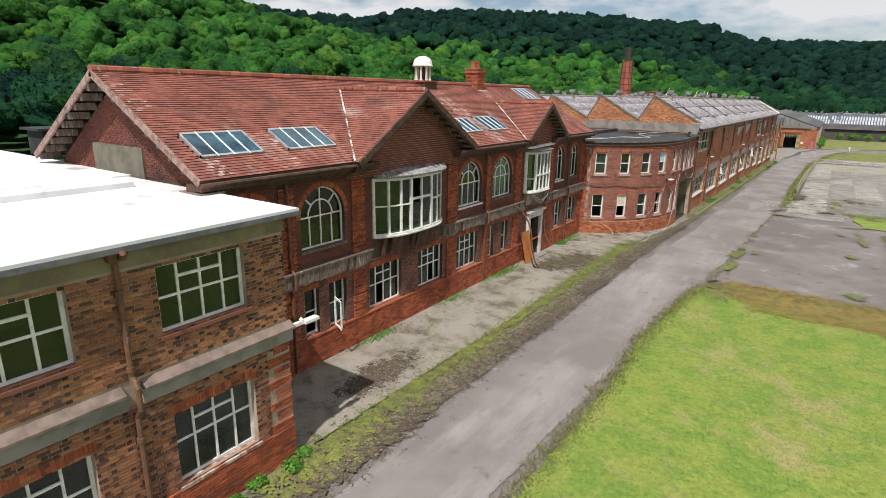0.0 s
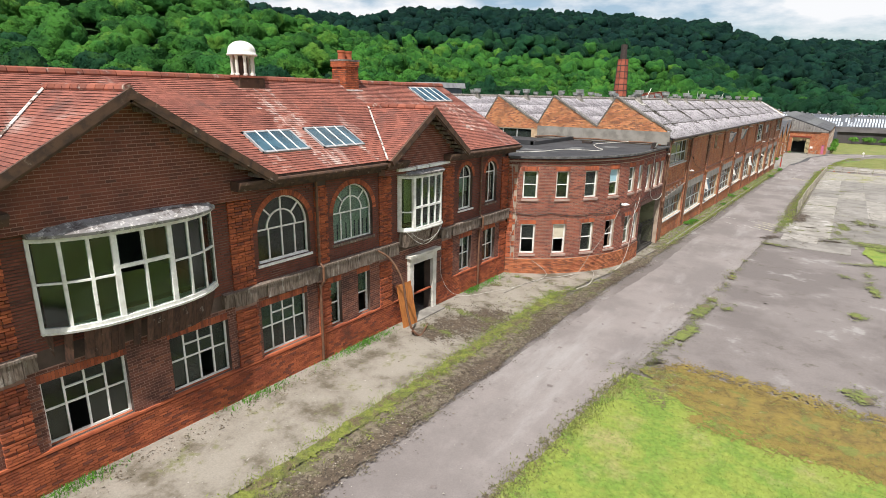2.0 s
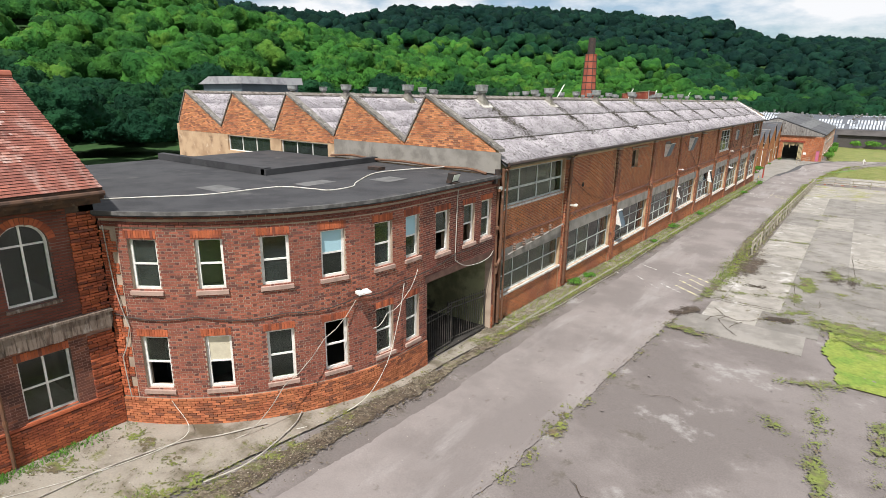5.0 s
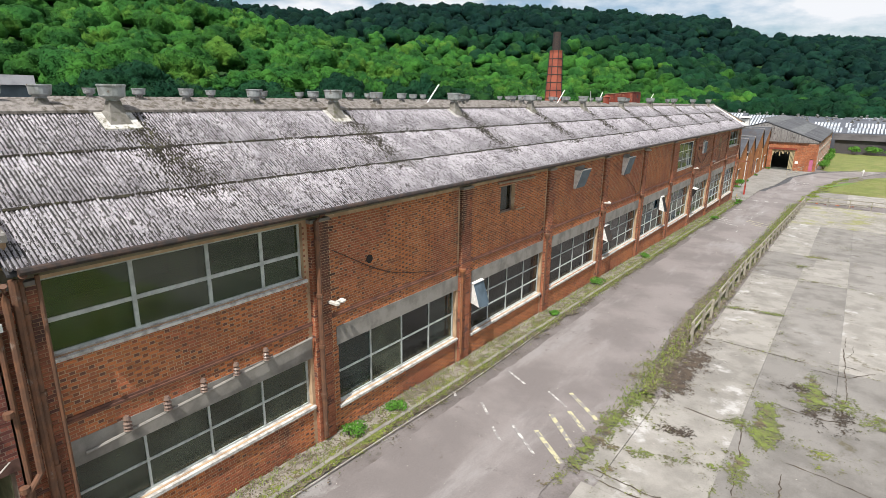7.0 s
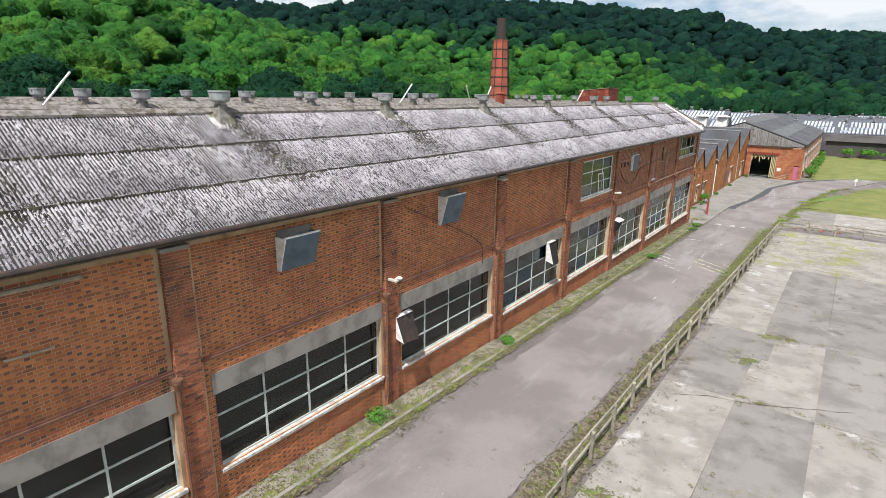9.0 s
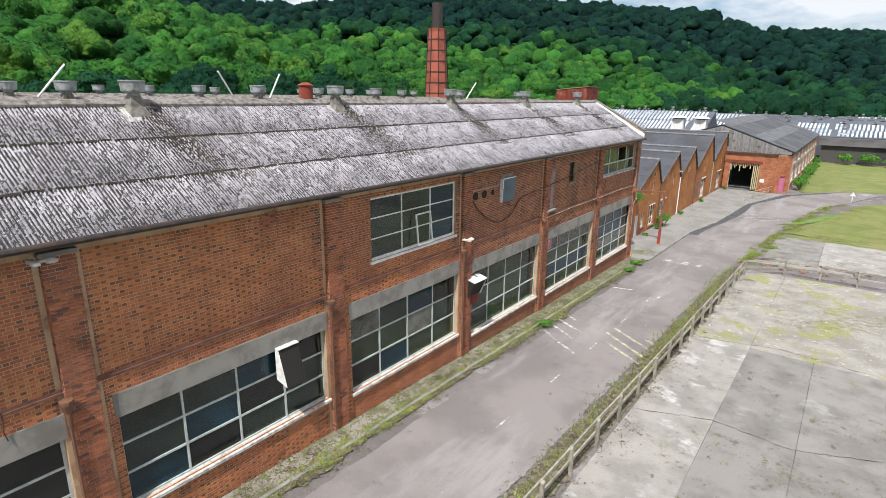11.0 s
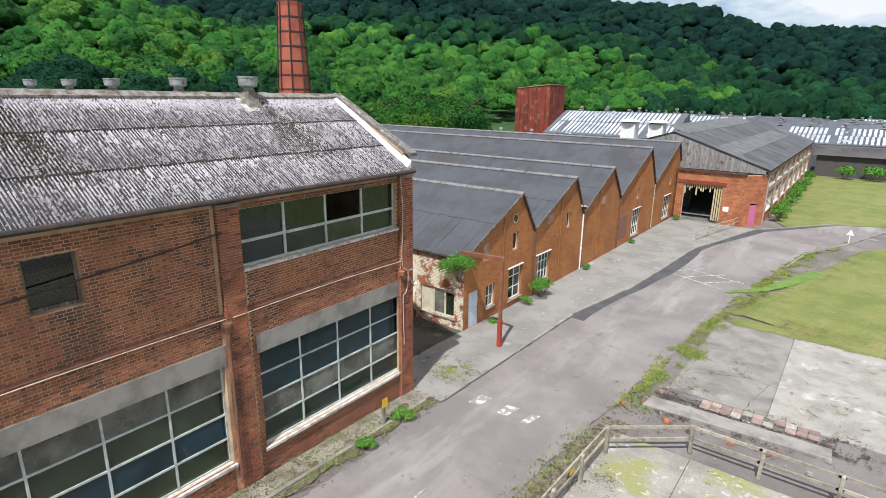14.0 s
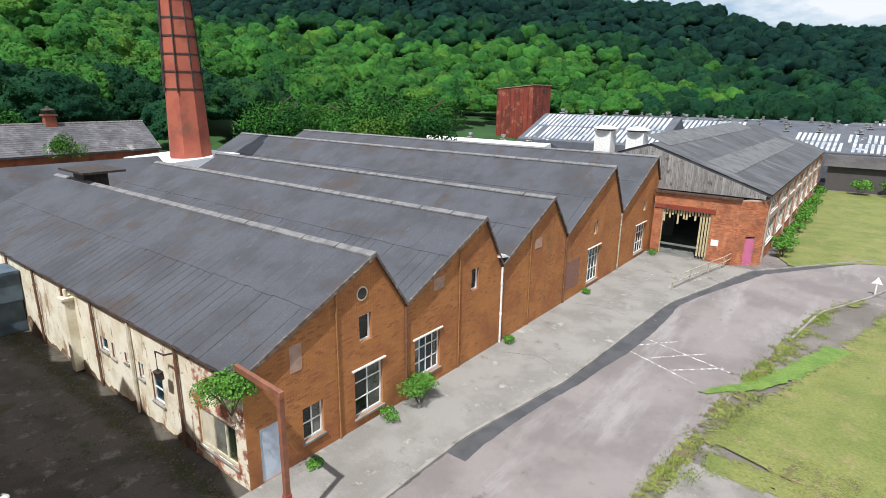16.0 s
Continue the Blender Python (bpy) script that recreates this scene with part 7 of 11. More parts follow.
downpipe(works, [(-9.45, 50.75, 7.5), (-9.62, 50.78, 7.2), (-9.62, 50.78, 3.9), (-9.62, 50.55, 3.6), (-9.62, 50.5, 3.3)], 0.06)
for k, p in enumerate(PIERS[2:10]):
    acc = Acc()
    acc.lathe((HX + 0.2, p - 0.34, 4.05), [(0.05, -0.3), (0.06, 0), (0.13, 0.22), (0.13, 0.3)], 10)
    acc.tube([(HX + 0.2, p - 0.34, 3.8), (HX + 0.2, p - 0.34, ground_z(p) + 0.4)], 0.04, 6)
    part("hopper", acc, mat("rusty_orange_hopper", (0.30, 0.12, 0.05), second=(0.2, 0.09, 0.05), scale=5) if k == 0 else PIPE, works)
ins = thing("insulator_rail", "row of brown ceramic insulators on a wall rail", "insulators")
acc = Acc()
acc.tube([(HX + 0.12, 51.6, 3.72), (HX + 0.12, 57.3, 4.12)], 0.035, 6)
part("rail", acc, CONCRETE, ins)
for k in range(5):
    u = 52.4 + k * 0.85
    z = 3.75 + (u - 51.6) * 0.07
    acc = Acc()
    acc.lathe((HX + 0.14, u, z), [(0.04, 0), (0.09, 0.03), (0.04, 0.07), (0.09, 0.10), (0.04, 0.15), (0.09, 0.18), (0.04, 0.23), (0.08, 0.27), (0.05, 0.34)], 10)
    part("insulator", acc, CERAMIC, ins)
for u, z in ((57.9, 4.95), (78.6, 4.75), (99.5, 4.75), (85.3, 7.25)):
    la = thing("wall_light", "small white wall lamp on a bracket", "lamp", "wall lamps")
    acc = Acc()
    acc.box(HX + 0.12, HX + 0.5, u, u + 0.12, z, z + 0.06)
    part("arm", acc, STONE_WHITE, la)
    acc = Acc()
    acc.lathe((HX + 0.32, u + 0.35, z - 0.02), [(0.10, 0), (0.12, 0.05), (0.05, 0.10)], 10)
    acc.box(HX + 0.28, HX + 0.36, u + 0.1, u + 0.4, z + 0.02, z + 0.06)
    part("head", acc, STONE_WHITE, la)
acc = Acc()
pts = [(HX + 0.1, 99.6, 7.3), (HX + 0.06, 100.0, 6.6), (HX + 0.06, 100.8, 5.7), (HX + 0.06, 102.2, 5.0), (HX + 0.06, 103.4, 5.15), (HX + 0.06, 104.3, 5.75), (HX + 0.16, 106.3, 6.0), (HX + 0.06, 108.5, 6.1), (HX + 0.06, 112.0, 6.45), (HX + 0.16, 113.7, 6.7)]
acc.slack(pts, 0.022, 5)
solo("slack_cable", acc, CABLE_DARK, "black cable sagging along the brick wall", "cable")
for pts in ([(HX + 0.05, 79.6, 7.0), (HX + 0.05, 84.0, 5.0), (HX + 0.05, 84.5, 3.9)], [(HX + 0.05, 58.2, 6.4), (HX + 0.05, 60.5, 5.2), (HX + 0.05, 63.0, 4.6)]):
    acc = Acc()
    acc.slack(pts, 0.012, 5)
    solo("thin_wire", acc, CABLE_DARK, "thin dark wire slung across the wall", "cable")
acc = Acc()
acc.slack([(HX + 0.15, 120.30, 7.30), (HX + 0.15, 120.41, 6.44), (HX + 0.15, 120.39, 5.33), (HX + 0.15, 120.36, 4.6), (HX + 0.16, 120.41, 4.13), (HX + 0.17, 120.68, 3.98), (HX + 0.16, 121.0, 3.98)], 0.02, 6)
acc.slack([(HX + 0.17, 120.45, 4.1), (HX + 0.2, 120.62, 3.95), (HX + 0.2, 120.60, 3.5), (HX + 0.2, 120.50, 3.2), (HX + 0.18, 120.39, 3.12), (HX + 0.16, 120.40, 2.6), (HX + 0.16, 120.44, 1.2)], 0.02, 6)
acc.slack([(HX + 0.18, 120.62, 3.9), (HX + 0.2, 120.80, 3.55), (HX + 0.18, 120.95, 3.32), (HX + 0.16, 121.02, 3.34)], 0.014, 6)
solo("pier_cable", acc, CABLE_TAN, "tangled buff cables hanging on the end pier", "cable")
acc = Acc()
acc.slack([(HX + 0.16, 120.34, 4.40), (HX + 0.06, 120.1, 4.36), (HX + 0.06, 119.26, 4.38), (HX + 0.06, 117.5, 4.42), (HX + 0.06, 115.0, 4.40), (HX + 0.15, 113.9, 4.42), (HX + 0.06, 113.4, 4.40), (HX + 0.06, 110.0, 4.41), (HX + 0.15, 106.9, 4.40)], 0.015, 6)
solo("wall_wire", acc, CABLE_TAN, "buff cable clipped along the brick wall", "cable")
la = thing("wall_light", "small white lamp at the corner of the end pier", "lamp", "wall lamps")
acc = Acc()
acc.box(HX + 0.02, HX + 0.10, 120.99, 121.16, 3.36, 3.41)
part("arm", acc, STONE_WHITE, la)
acc = Acc()
acc.lathe((HX + 0.06, 121.16, 3.30), [(0.09, 0), (0.10, 0.05), (0.04, 0.11)], 10)
part("head", acc, PAINT_WHITE, la)
acc = Acc()
acc.lathe((HX + 0.22, 120.28, 3.95), [(0.05, -0.12), (0.10, -0.05), (0.11, 0.10), (0.07, 0.13)], 12)
part("hopper", acc, bpy.data.materials["rusty_orange_hopper"], works, "rusty orange pipe hopper")
acc = Acc()
bar(acc, fh, 107.3, 108.2, 2.5, 3.0, -0.12, -0.10)
solo("window_poster", acc, mat("faded_poster", (0.62, 0.5, 0.5), second=(0.45, 0.2, 0.2), scale=2.5, mixlo=0.45, mixhi=0.5), "faded red and white notice inside a window", "poster")

# louvred lantern over the farthest tooth of the works roof
lan = thing("roof_lantern", "blue-grey sheeted lantern box with a ridged grey roof", "roof lantern")
acc = Acc()
acc.box(-35.4, -31.0, 54.0, 58.5, 7.5, 10.75)
part("body", acc, mat("slate_blue_sheet", (0.10, 0.135, 0.155), second=(0.075, 0.10, 0.115), scale=1.2, rough=0.6), lan)
acc = Acc()
ring = [(-35.7, 10.7), (-34.4, 11.2), (-30.8, 11.2), (-30.7, 10.75)]
acc.prism([(x, 53.8, z) for x, z in ring], [(x, 58.7, z) for x, z in ring])
part("roof", acc, LEAD, lan, "weathered grey sheet roof")

# cables and pipes left lying on the flat roof and down the curved wall
WHITE_CABLE = mat("dirty_white_cable", (0.62, 0.60, 0.54), second=(0.42, 0.39, 0.34), scale=4)
acc = Acc()
acc.slack([(-15.6, 38.6, 7.29), (-14.9, 39.7, 7.29), (-14.0, 41.1, 7.29), (-13.65, 43.2, 7.29), (-12.6, 43.7, 7.29), (-11.9, 43.9, 7.29), (-11.9, 44.9, 7.29), (-12.5, 45.7, 7.29), (-13.5, 47.7, 7.3), (-13.2, 49.2, 7.32), (-12.2, 50.4, 7.4)], 0.022, 6)
solo("roof_cable", acc, WHITE_CABLE, "white cable snaking over the flat felt roof", "cable")
acc = Acc()
acc.slack([(-19.0, 50.45, 7.36), (-17.6, 50.4, 7.48), (-16.2, 50.45, 7.40), (-14.4, 50.42, 7.44), (-12.6, 50.45, 7.38), (-11.0, 50.4, 7.42), (-10.1, 50.3, 7.32)], 0.055, 7)
solo("lagged_pipe", acc, PIPE, "dark pipe running along the foot of the gables", "pipe")
acc = Acc()
acc.box(-14.6, -14.0, 48.4, 48.8, 7.28, 7.40)
solo("roof_hatch", acc, IRON, "small dark upstand on the flat roof", "roof hatch")
jb = thing("junction_box", "small dark and grey junction boxes on a corner pipe", "junction box")
for k, (y, z, h) in enumerate(((50.15, 7.0, 0.22), (50.5, 6.7, 0.18), (50.3, 7.3, 0.3))):
    acc = Acc()
    acc.box(-9.72, -9.56, y, y + 0.16, z, z + h * 0.75)
    part("box", acc, PAINT_GREY if k == 1 else IRON, jb)
for y, r in ((50.62, 0.05), (50.95, 0.07), (51.3, 0.04)):
    acc = Acc()
    acc.tube([(HX + 0.3, y, 7.5), (HX + 0.27, y, 5.0), (HX + 0.27, y, 1.0)], r, 8)
    part("riser_pipe", acc, PIPE, works, "rust-brown riser pipe")


def draped(name, pts, r, material, label):
    """A cable through wall places (u, v, out) of the curved front, sagging between them."""
    p = []
    for (u0, v0, d0), (u1, v1, d1) in zip(pts, pts[1:]):
        n = max(3, int(abs(u1 - u0) / 0.4))
        for i in range(n):
            t = i / n
            p.append(fcurve(u0 + (u1 - u0) * t, v0 + (v1 - v0) * t - 0.12 * math.sin(math.pi * t), d0 + (d1 - d0) * t))
    p.append(fcurve(*pts[-1]))
    acc = Acc()
    acc.tube(p, r, 5)
    return solo(name, acc, material, label, "cable")


draped("wall_cable", [(0.1, 4.45, 0.06), (2.3, 4.4, 0.05), (4.6, 4.3, 0.05), (6.8, 4.4, 0.06), (8.4, 4.5, 0.05), (11.5, 4.75, 0.05), (13.8, 4.9, 0.06)], 0.016, CABLE_DARK, "thin dark cable strung along the curved front")
draped("wall_cable", [(0.15, 6.9, 0.07), (0.25, 5.2, 0.08), (0.5, 4.1, 0.07), (0.2, 3.2, 0.1), (0.3, 2.0, 0.12)], 0.016, CABLE, "pale cable hanging down the corner quoins")
draped("wall_cable", [(6.7, 4.3, 0.06), (5.6, 3.4, 0.25), (4.4, 2.3, 0.5), (3.4, 1.16, 0.8), (1.4, 1.13, 1.5)], 0.012, CABLE, "pale cable slanting from the wall to the ground")
draped("wall_cable", [(8.6, 4.4, 0.06), (8.2, 3.2, 0.15), (7.6, 2.0, 0.3), (6.6, 1.18, 0.5), (4.6, 1.12, 0.9)], 0.011, WHITE_CABLE, "white cable slanting from the wall to the ground")
draped("wall_cable", [(9.3, 4.7, 0.06), (8.7, 4.0, 0.08), (7.8, 3.6, 0.1), (7.2, 3.3, 0.2)], 0.010, WHITE_CABLE, "white cable looped across the sash windows")
acc = Acc()
acc.slack([(-10.2, 50.9, 0.95), (-9.6, 51.6, 0.93), (-9.2, 51.8, 0.90), (-8.85, 53.2, 0.86), (-8.7, 54.8, 0.82), (-8.62, 59.0, 0.74), (-8.6, 62.7, 0.60), (-8.7, 67.0, 0.50), (-8.9, 71.5, 0.38)], 0.017, 6)
solo("ground_hose", acc, CABLE, "pale hose lying along the weedy kerb", "hose")
acc = Acc()
acc.slack([(-12.5, 35.1, 1.18), (-12.4, 36.6, 1.18), (-12.0, 38.2, 1.18), (-11.4, 39.2, 1.16), (-10.9, 40.3, 1.15)], 0.02, 6)
acc.slack([(-10.0, 37.8, 1.17), (-9.8, 39.0, 1.16), (-10.2, 40.6, 1.15), (-10.6, 41.3, 1.15)], 0.02, 6)
solo("ground_cable", acc, CABLE, "pale cable lying across the paving", "cable")
acc = Acc()
acc.slack([(MX + 0.20, 31.95, 3.4), (MX + 0.16, 32.15, 2.4), (MX + 0.25, 32.7, 1.6), (-13.7, 33.5, 1.22), (-13.2, 34.6, 1.17), (-12.56, 36.0, 1.17), (-12.1, 37.6, 1.18), (-12.0, 38.6, 1.35), fcurve(1.4, 1.9, 0.07)], 0.008, 5)
solo("trailing_cable", acc, WHITE_CABLE, "white cable trailing from the entrance over the paving", "cable")
acc = Acc()
acc.slack([(-13.70, 29.5, 5.04), (-13.62, 29.9, 4.72), (-13.62, 30.5, 4.52), (-13.62, 31.2, 4.70), (-13.70, 31.7, 5.04)], 0.010, 5)
acc.slack([(-13.70, 29.3, 5.04), (-13.62, 29.8, 4.60), (-13.62, 30.4, 4.38), (-13.62, 31.1, 4.62), (-13.70, 31.6, 5.04)], 0.010, 5)
solo("hanging_cable", acc, WHITE_CABLE, "white cable looping under the bay window", "cable")
fl = thing("wall_floodlight", "white flat floodlight on an arm over the sash windows", "floodlight")
acc = Acc()
acc.hexa([fcurve(6.6, 4.58, 0.2), fcurve(7.0, 4.58, 0.2), fcurve(7.0, 4.58, 0.45), fcurve(6.6, 4.58, 0.45), fcurve(6.6, 4.66, 0.2), fcurve(7.0, 4.66, 0.2), fcurve(7.0, 4.63, 0.45), fcurve(6.6, 4.63, 0.45)])
part("housing", acc, PAINT_WHITE, fl)
acc = Acc()
bar(acc, fcurve, 6.75, 6.83, 4.5, 4.66, 0.0, 0.25)
part("bracket", acc, IRON, fl)
# conduits round the small opening and soot below old vents
acc = Acc()
acc.tube([(HX + 0.06, 67.0, 7.22), (HX + 0.10, 68.3, 7.2), (HX + 0.12, 69.9, 7.18), (HX + 0.02, 69.95, 7.18)], 0.05, 7)
acc.tube([(HX + 0.06, 68.5, 5.95), (HX + 0.08, 69.2, 5.93), (HX + 0.02, 69.3, 5.93)], 0.03, 6)
solo("vent_conduit", acc, mat("buff_painted_conduit", (0.38, 0.31, 0.22), second=(0.27, 0.21, 0.15), scale=4), "buff conduit bracketed beside a small opening", "conduit")
acc = Acc()
bar(acc, fh, 100.2, 102.3, 6.55, 6.63, 0.0, 0.05)
part("vent_hood_strip", acc, mat("pinkish_vent_strip", (0.40, 0.24, 0.19), second=(0.3, 0.18, 0.14), scale=4), works)
# leaning struts and a rusty cowl on the second ridge
for y, dy in ((88.5, 0.9), (95.3, -0.8), (96.8, 0.5), (111.2, 0.9), (72.4, 0.9)):
    acc = Acc()
    acc.tube([(-17.9, y, 10.1), (-17.7, y + dy, 11.2)], 0.035, 6)
    solo("leaning_strut", acc, PAINT_WHITE, "pale metal strut leaning on the roof ridge", "strut", "struts on the roof")
acc = Acc()
acc.lathe((-17.9, 98.8, 10.0), [(0.3, 0), (0.3, 0.75), (0.36, 0.78), (0.1, 0.9)], 14)
solo("rusty_cowl", acc, RUST, "rust-red round cowl on the second ridge", "cowl")


# the long roof has settled a little towards its far end
def settled(y, z):
    return z - 0.0038 * max(0.0, y - 50.6) * (0.4 + 0.6 * min(1.0, max(0.0, (z - 7.5) / 2.6)))


def settle(ob):
    for v in ob.data.vertices:
        if v.co.z > 7.45:
            v.co.z = settled(v.co.y, v.co.z)


for ob in works.children_recursive:
    if ob.type == "MESH":
        settle(ob)
for ob in list(bpy.context.scene.objects):
    kind_name = ob.name.split(".")[0]
    if kind_name in ("trough_dirt", "roof_moss", "leaning_strut", "rusty_cowl"):
        settle(ob)
    elif kind_name == "roof_ventilator":
        ob.location.z = settled(ob.location.y, ob.location.z)

# ---- dark-roofed sheds beyond the side yard ----
SX = -11.7
sheds = thing("shed_range", "row of five ochre brick saw-tooth sheds with dark sheet roofs", "building")
PROF = [(126.85, 2.66), (132.06, 5.02), (133.65, 2.78), (138.8, 5.12), (140.35, 2.66), (145.2, 5.12), (147.1, 2.8), (153.45, 5.95), (155.45, 2.8), (161.85, 5.92), (163.3, 3.5)]
stop = Slope(PROF)
fs = face_east(SX)
SW = [(128.83, 129.66, -0.5, 0.68), (131.05, 132.42, -0.75, 1.07), (134.2, 135.78, -0.6, 1.09), (150.35, 152.15, -0.95, 1.24), (158.75, 160.8, -0.95, 1.2)]
SV = [(131.33, 131.91, 2.01, 2.99), (137.93, 138.49, 2.02, 3.03), (151.0, 151.55, 2.0, 2.85), (160.0, 160.6, 2.1, 2.9)]
SD = (127.28, 128.1, -1.05, 0.78)
holes = [Hole(*q) for q in SW + SV + [SD]]
acc = Acc()
slab(acc, fs, 126.85, 163.3, -2, 6, holes, top=stop, base=lambda u: -2.0)
SIDE_W = [(-14.28, -12.2, -0.55, 0.80), (-17.2, -16.45, -0.1, 0.95), (-18.1, -17.76, 0.45, 1.05), (-19.15, -18.88, 0.7, 1.1), (-21.2, -20.55, 0.6, 1.15), (-20.2, -19.93, 0.54, 1.16)]
fn = face_south(126.85)
slab(acc, fn, -37.5, SX, -2, 2.72, [Hole(*q) for q in SIDE_W])
acc.box(-37.8, -37.5, 126.85, 163.3, -2, 2.5)
wall = part("wall", acc, MORTAR_SHED, sheds)
rng = random.Random(51)
body = Acc()
lay_bricks(body, fs, 126.85, 163.3, -1.5, 6.0, holes, top=stop, rng=rng, proud=0.008, joint=0.012, perp=0.012, single=lambda u, v: 128.3 < u < 131.0 and 0.9 < v < 1.9)
brick_parts(wall, BRICK_SHED_ONE)
part("brickwork", body, BRICK_SHED, wall, "ochre-orange bricks under worn colour wash")["kind"] = "stuff"
for xa, xb in zip((-37.5, -31.0, -27.5, -24.2, -21.4, -18.35, -15.15), (-31.0, -27.5, -24.2, -21.4, -18.35, -15.15, -14.6)):
    acc = Acc()
    slab(acc, face_south(126.845), xa + 0.001, xb - 0.001, -2, 2.70, [Hole(*q) for q in SIDE_W if xa < q[0] < xb], thick=0.02)
    part("whitewash", acc, WHITEWASH, sheds, "peeling cream whitewash over brick")["kind"] = "stuff"
body = Acc()
lay_bricks(body, fn, -14.6, SX, -1.5, 2.6, [Hole(*q) for q in SIDE_W], rng=rng)
part("brickwork", body, mat("brick_limewashed", (0.36, 0.14, 0.075), second=(0.24, 0.09, 0.055), scale=1.5, island=0.25, stain=(0.72, 0.66, 0.52), stainscale=1.6, stainlo=0.42, stainhi=0.54, grain=0.2), wall, "red bricks with remains of limewash")["kind"] = "stuff"
for k, q in enumerate(SW):
    # blue and grey panes here stand in for sky reflection
    window(sheds, fs, *q, (0.5,) if k < 2 else (0.25, 0.5, 0.75), (0.5,) if k == 0 else (0.35, 0.7), frame_w=0.06, bar_w=0.045, recess=0.1, sill=CONCRETE, glass=(GL_BLACK, GL_BLUE, GL_DUSTY), missing=(), label="white-framed shed window")
    if k > 0:
        acc = Acc()
        bar(acc, fs, q[0] - 0.12, q[1] + 0.12, q[3] + 0.002, q[3] + 0.05, 0, 0.08)
        part("window_head", acc, PAINT_WHITE, sheds)
for q in SV:
    window(sheds, fs, *q, (), (), frame_w=0.07, recess=0.1, sill=None, glass=GL_BLACK)
for q in SIDE_W:
    wide = q[1] - q[0] > 1
    ob = window(sheds, fn, *q, (0.36, 0.70) if wide else (), () if wide or q[0] < -17.5 else (0.5,), frame_w=0.09 if wide else 0.06, bar_w=0.09 if wide else 0.05, recess=0.05, sill=CONCRETE, glass=(GL_TEAL, GL_DUSTY) if wide else GL_BLUE, paint=mat("cream_window_paint", (0.62, 0.58, 0.42), second=(0.5, 0.45, 0.32), scale=4) if wide else PAINT_WHITE)
    if wide:
        acc = Acc()
        bar(acc, fn, q[0] + 0.09, q[0] + 0.70, q[2] + 0.09, q[3] - 0.09, -0.085, -0.065)
        part("board", acc, BLIND, ob, "cream board in the first light")
acc = Acc()
bar(acc, fs, SD[0], SD[1], SD[2], SD[3], -0.08, -0.03)
bar(acc, fs, SD[0] + 0.08, SD[1] - 0.08, SD[2] + 1.0, SD[3] - 0.1, -0.03, -0.022)
door = part("door", acc, DOOR_BLUE, sheds, "pale blue-grey flush door")
acc = Acc()
acc.lathe((SX + 0.0, SD[1] - 0.1, SD[2] + 0.9), [(0.02, 0), (0.03, 0.03), (0.02, 0.06)], 8)
part("handle", acc, GALV, door)
acc = Acc()
acc.tube([(SX - 0.02, 131.49, 3.77), (SX + 0.03, 131.49, 3.77)], 0.25, 18)
part("round_window", acc, BLIND, sheds)
acc = Acc()
acc.tube([(SX + 0.031, 131.49, 3.77), (SX + 0.036, 131.49, 3.77)], 0.20, 18)
part("round_pane", acc, IRON, sheds)
OCHRE_PIPE = mat("ochre_painted_pipe", (0.34, 0.17, 0.06), second=(0.24, 0.12, 0.05), scale=4)
INFILL = mat("pinkish_infill", (0.42, 0.28, 0.22), second=(0.36, 0.22, 0.16), scale=4)
for a, b, c, d in ((128.47, 128.91, 2.06, 2.94), (135.35, 136.0, 2.77, 3.27), (143.5, 144.2, 2.72, 3.22)):
    acc = Acc()
    bar(acc, fs, a, b, c, d, 0.0, 0.02)
    part("blocked_opening", acc, INFILL, sheds)
acc = Acc()
bar(acc, fs, 147.4, 149.2, -0.6, 1.1, 0.0, 0.02)
part("brick_infill", acc, mat("brick_infill_mauve", (0.27, 0.14, 0.10), second=(0.2, 0.1, 0.08), scale=6), sheds)
for y, m in ((130.3, MARK_YELLOW), (133.65, PIPE), (137.0, PIPE), (140.35, PAINT_WHITE), (143.0, PIPE), (147.1, PIPE), (155.45, MARK_YELLOW), (162.9, PAINT_WHITE)):
    thin = y in (130.3, 137.0, 143.0)
    downpipe(sheds, [(SX + 0.06, y, stop(y) - 0.12 if thin else min(2.8, stop(y) - 0.1)), (SX + 0.06, y, -1.2)], 0.025 if thin else 0.05, material=OCHRE_PIPE if thin else m)
XB = -37.5
BARGE = mat("grey_brown_barge", (0.16, 0.125, 0.10), second=(0.09, 0.07, 0.06), scale=4, stain=(0.30, 0.27, 0.24), stainscale=3, stainlo=0.56, stainhi=0.68)
CAPPING = mat("grey_ridge_capping", (0.20, 0.195, 0.19), second=(0.13, 0.125, 0.125), scale=2, grain=0.25)
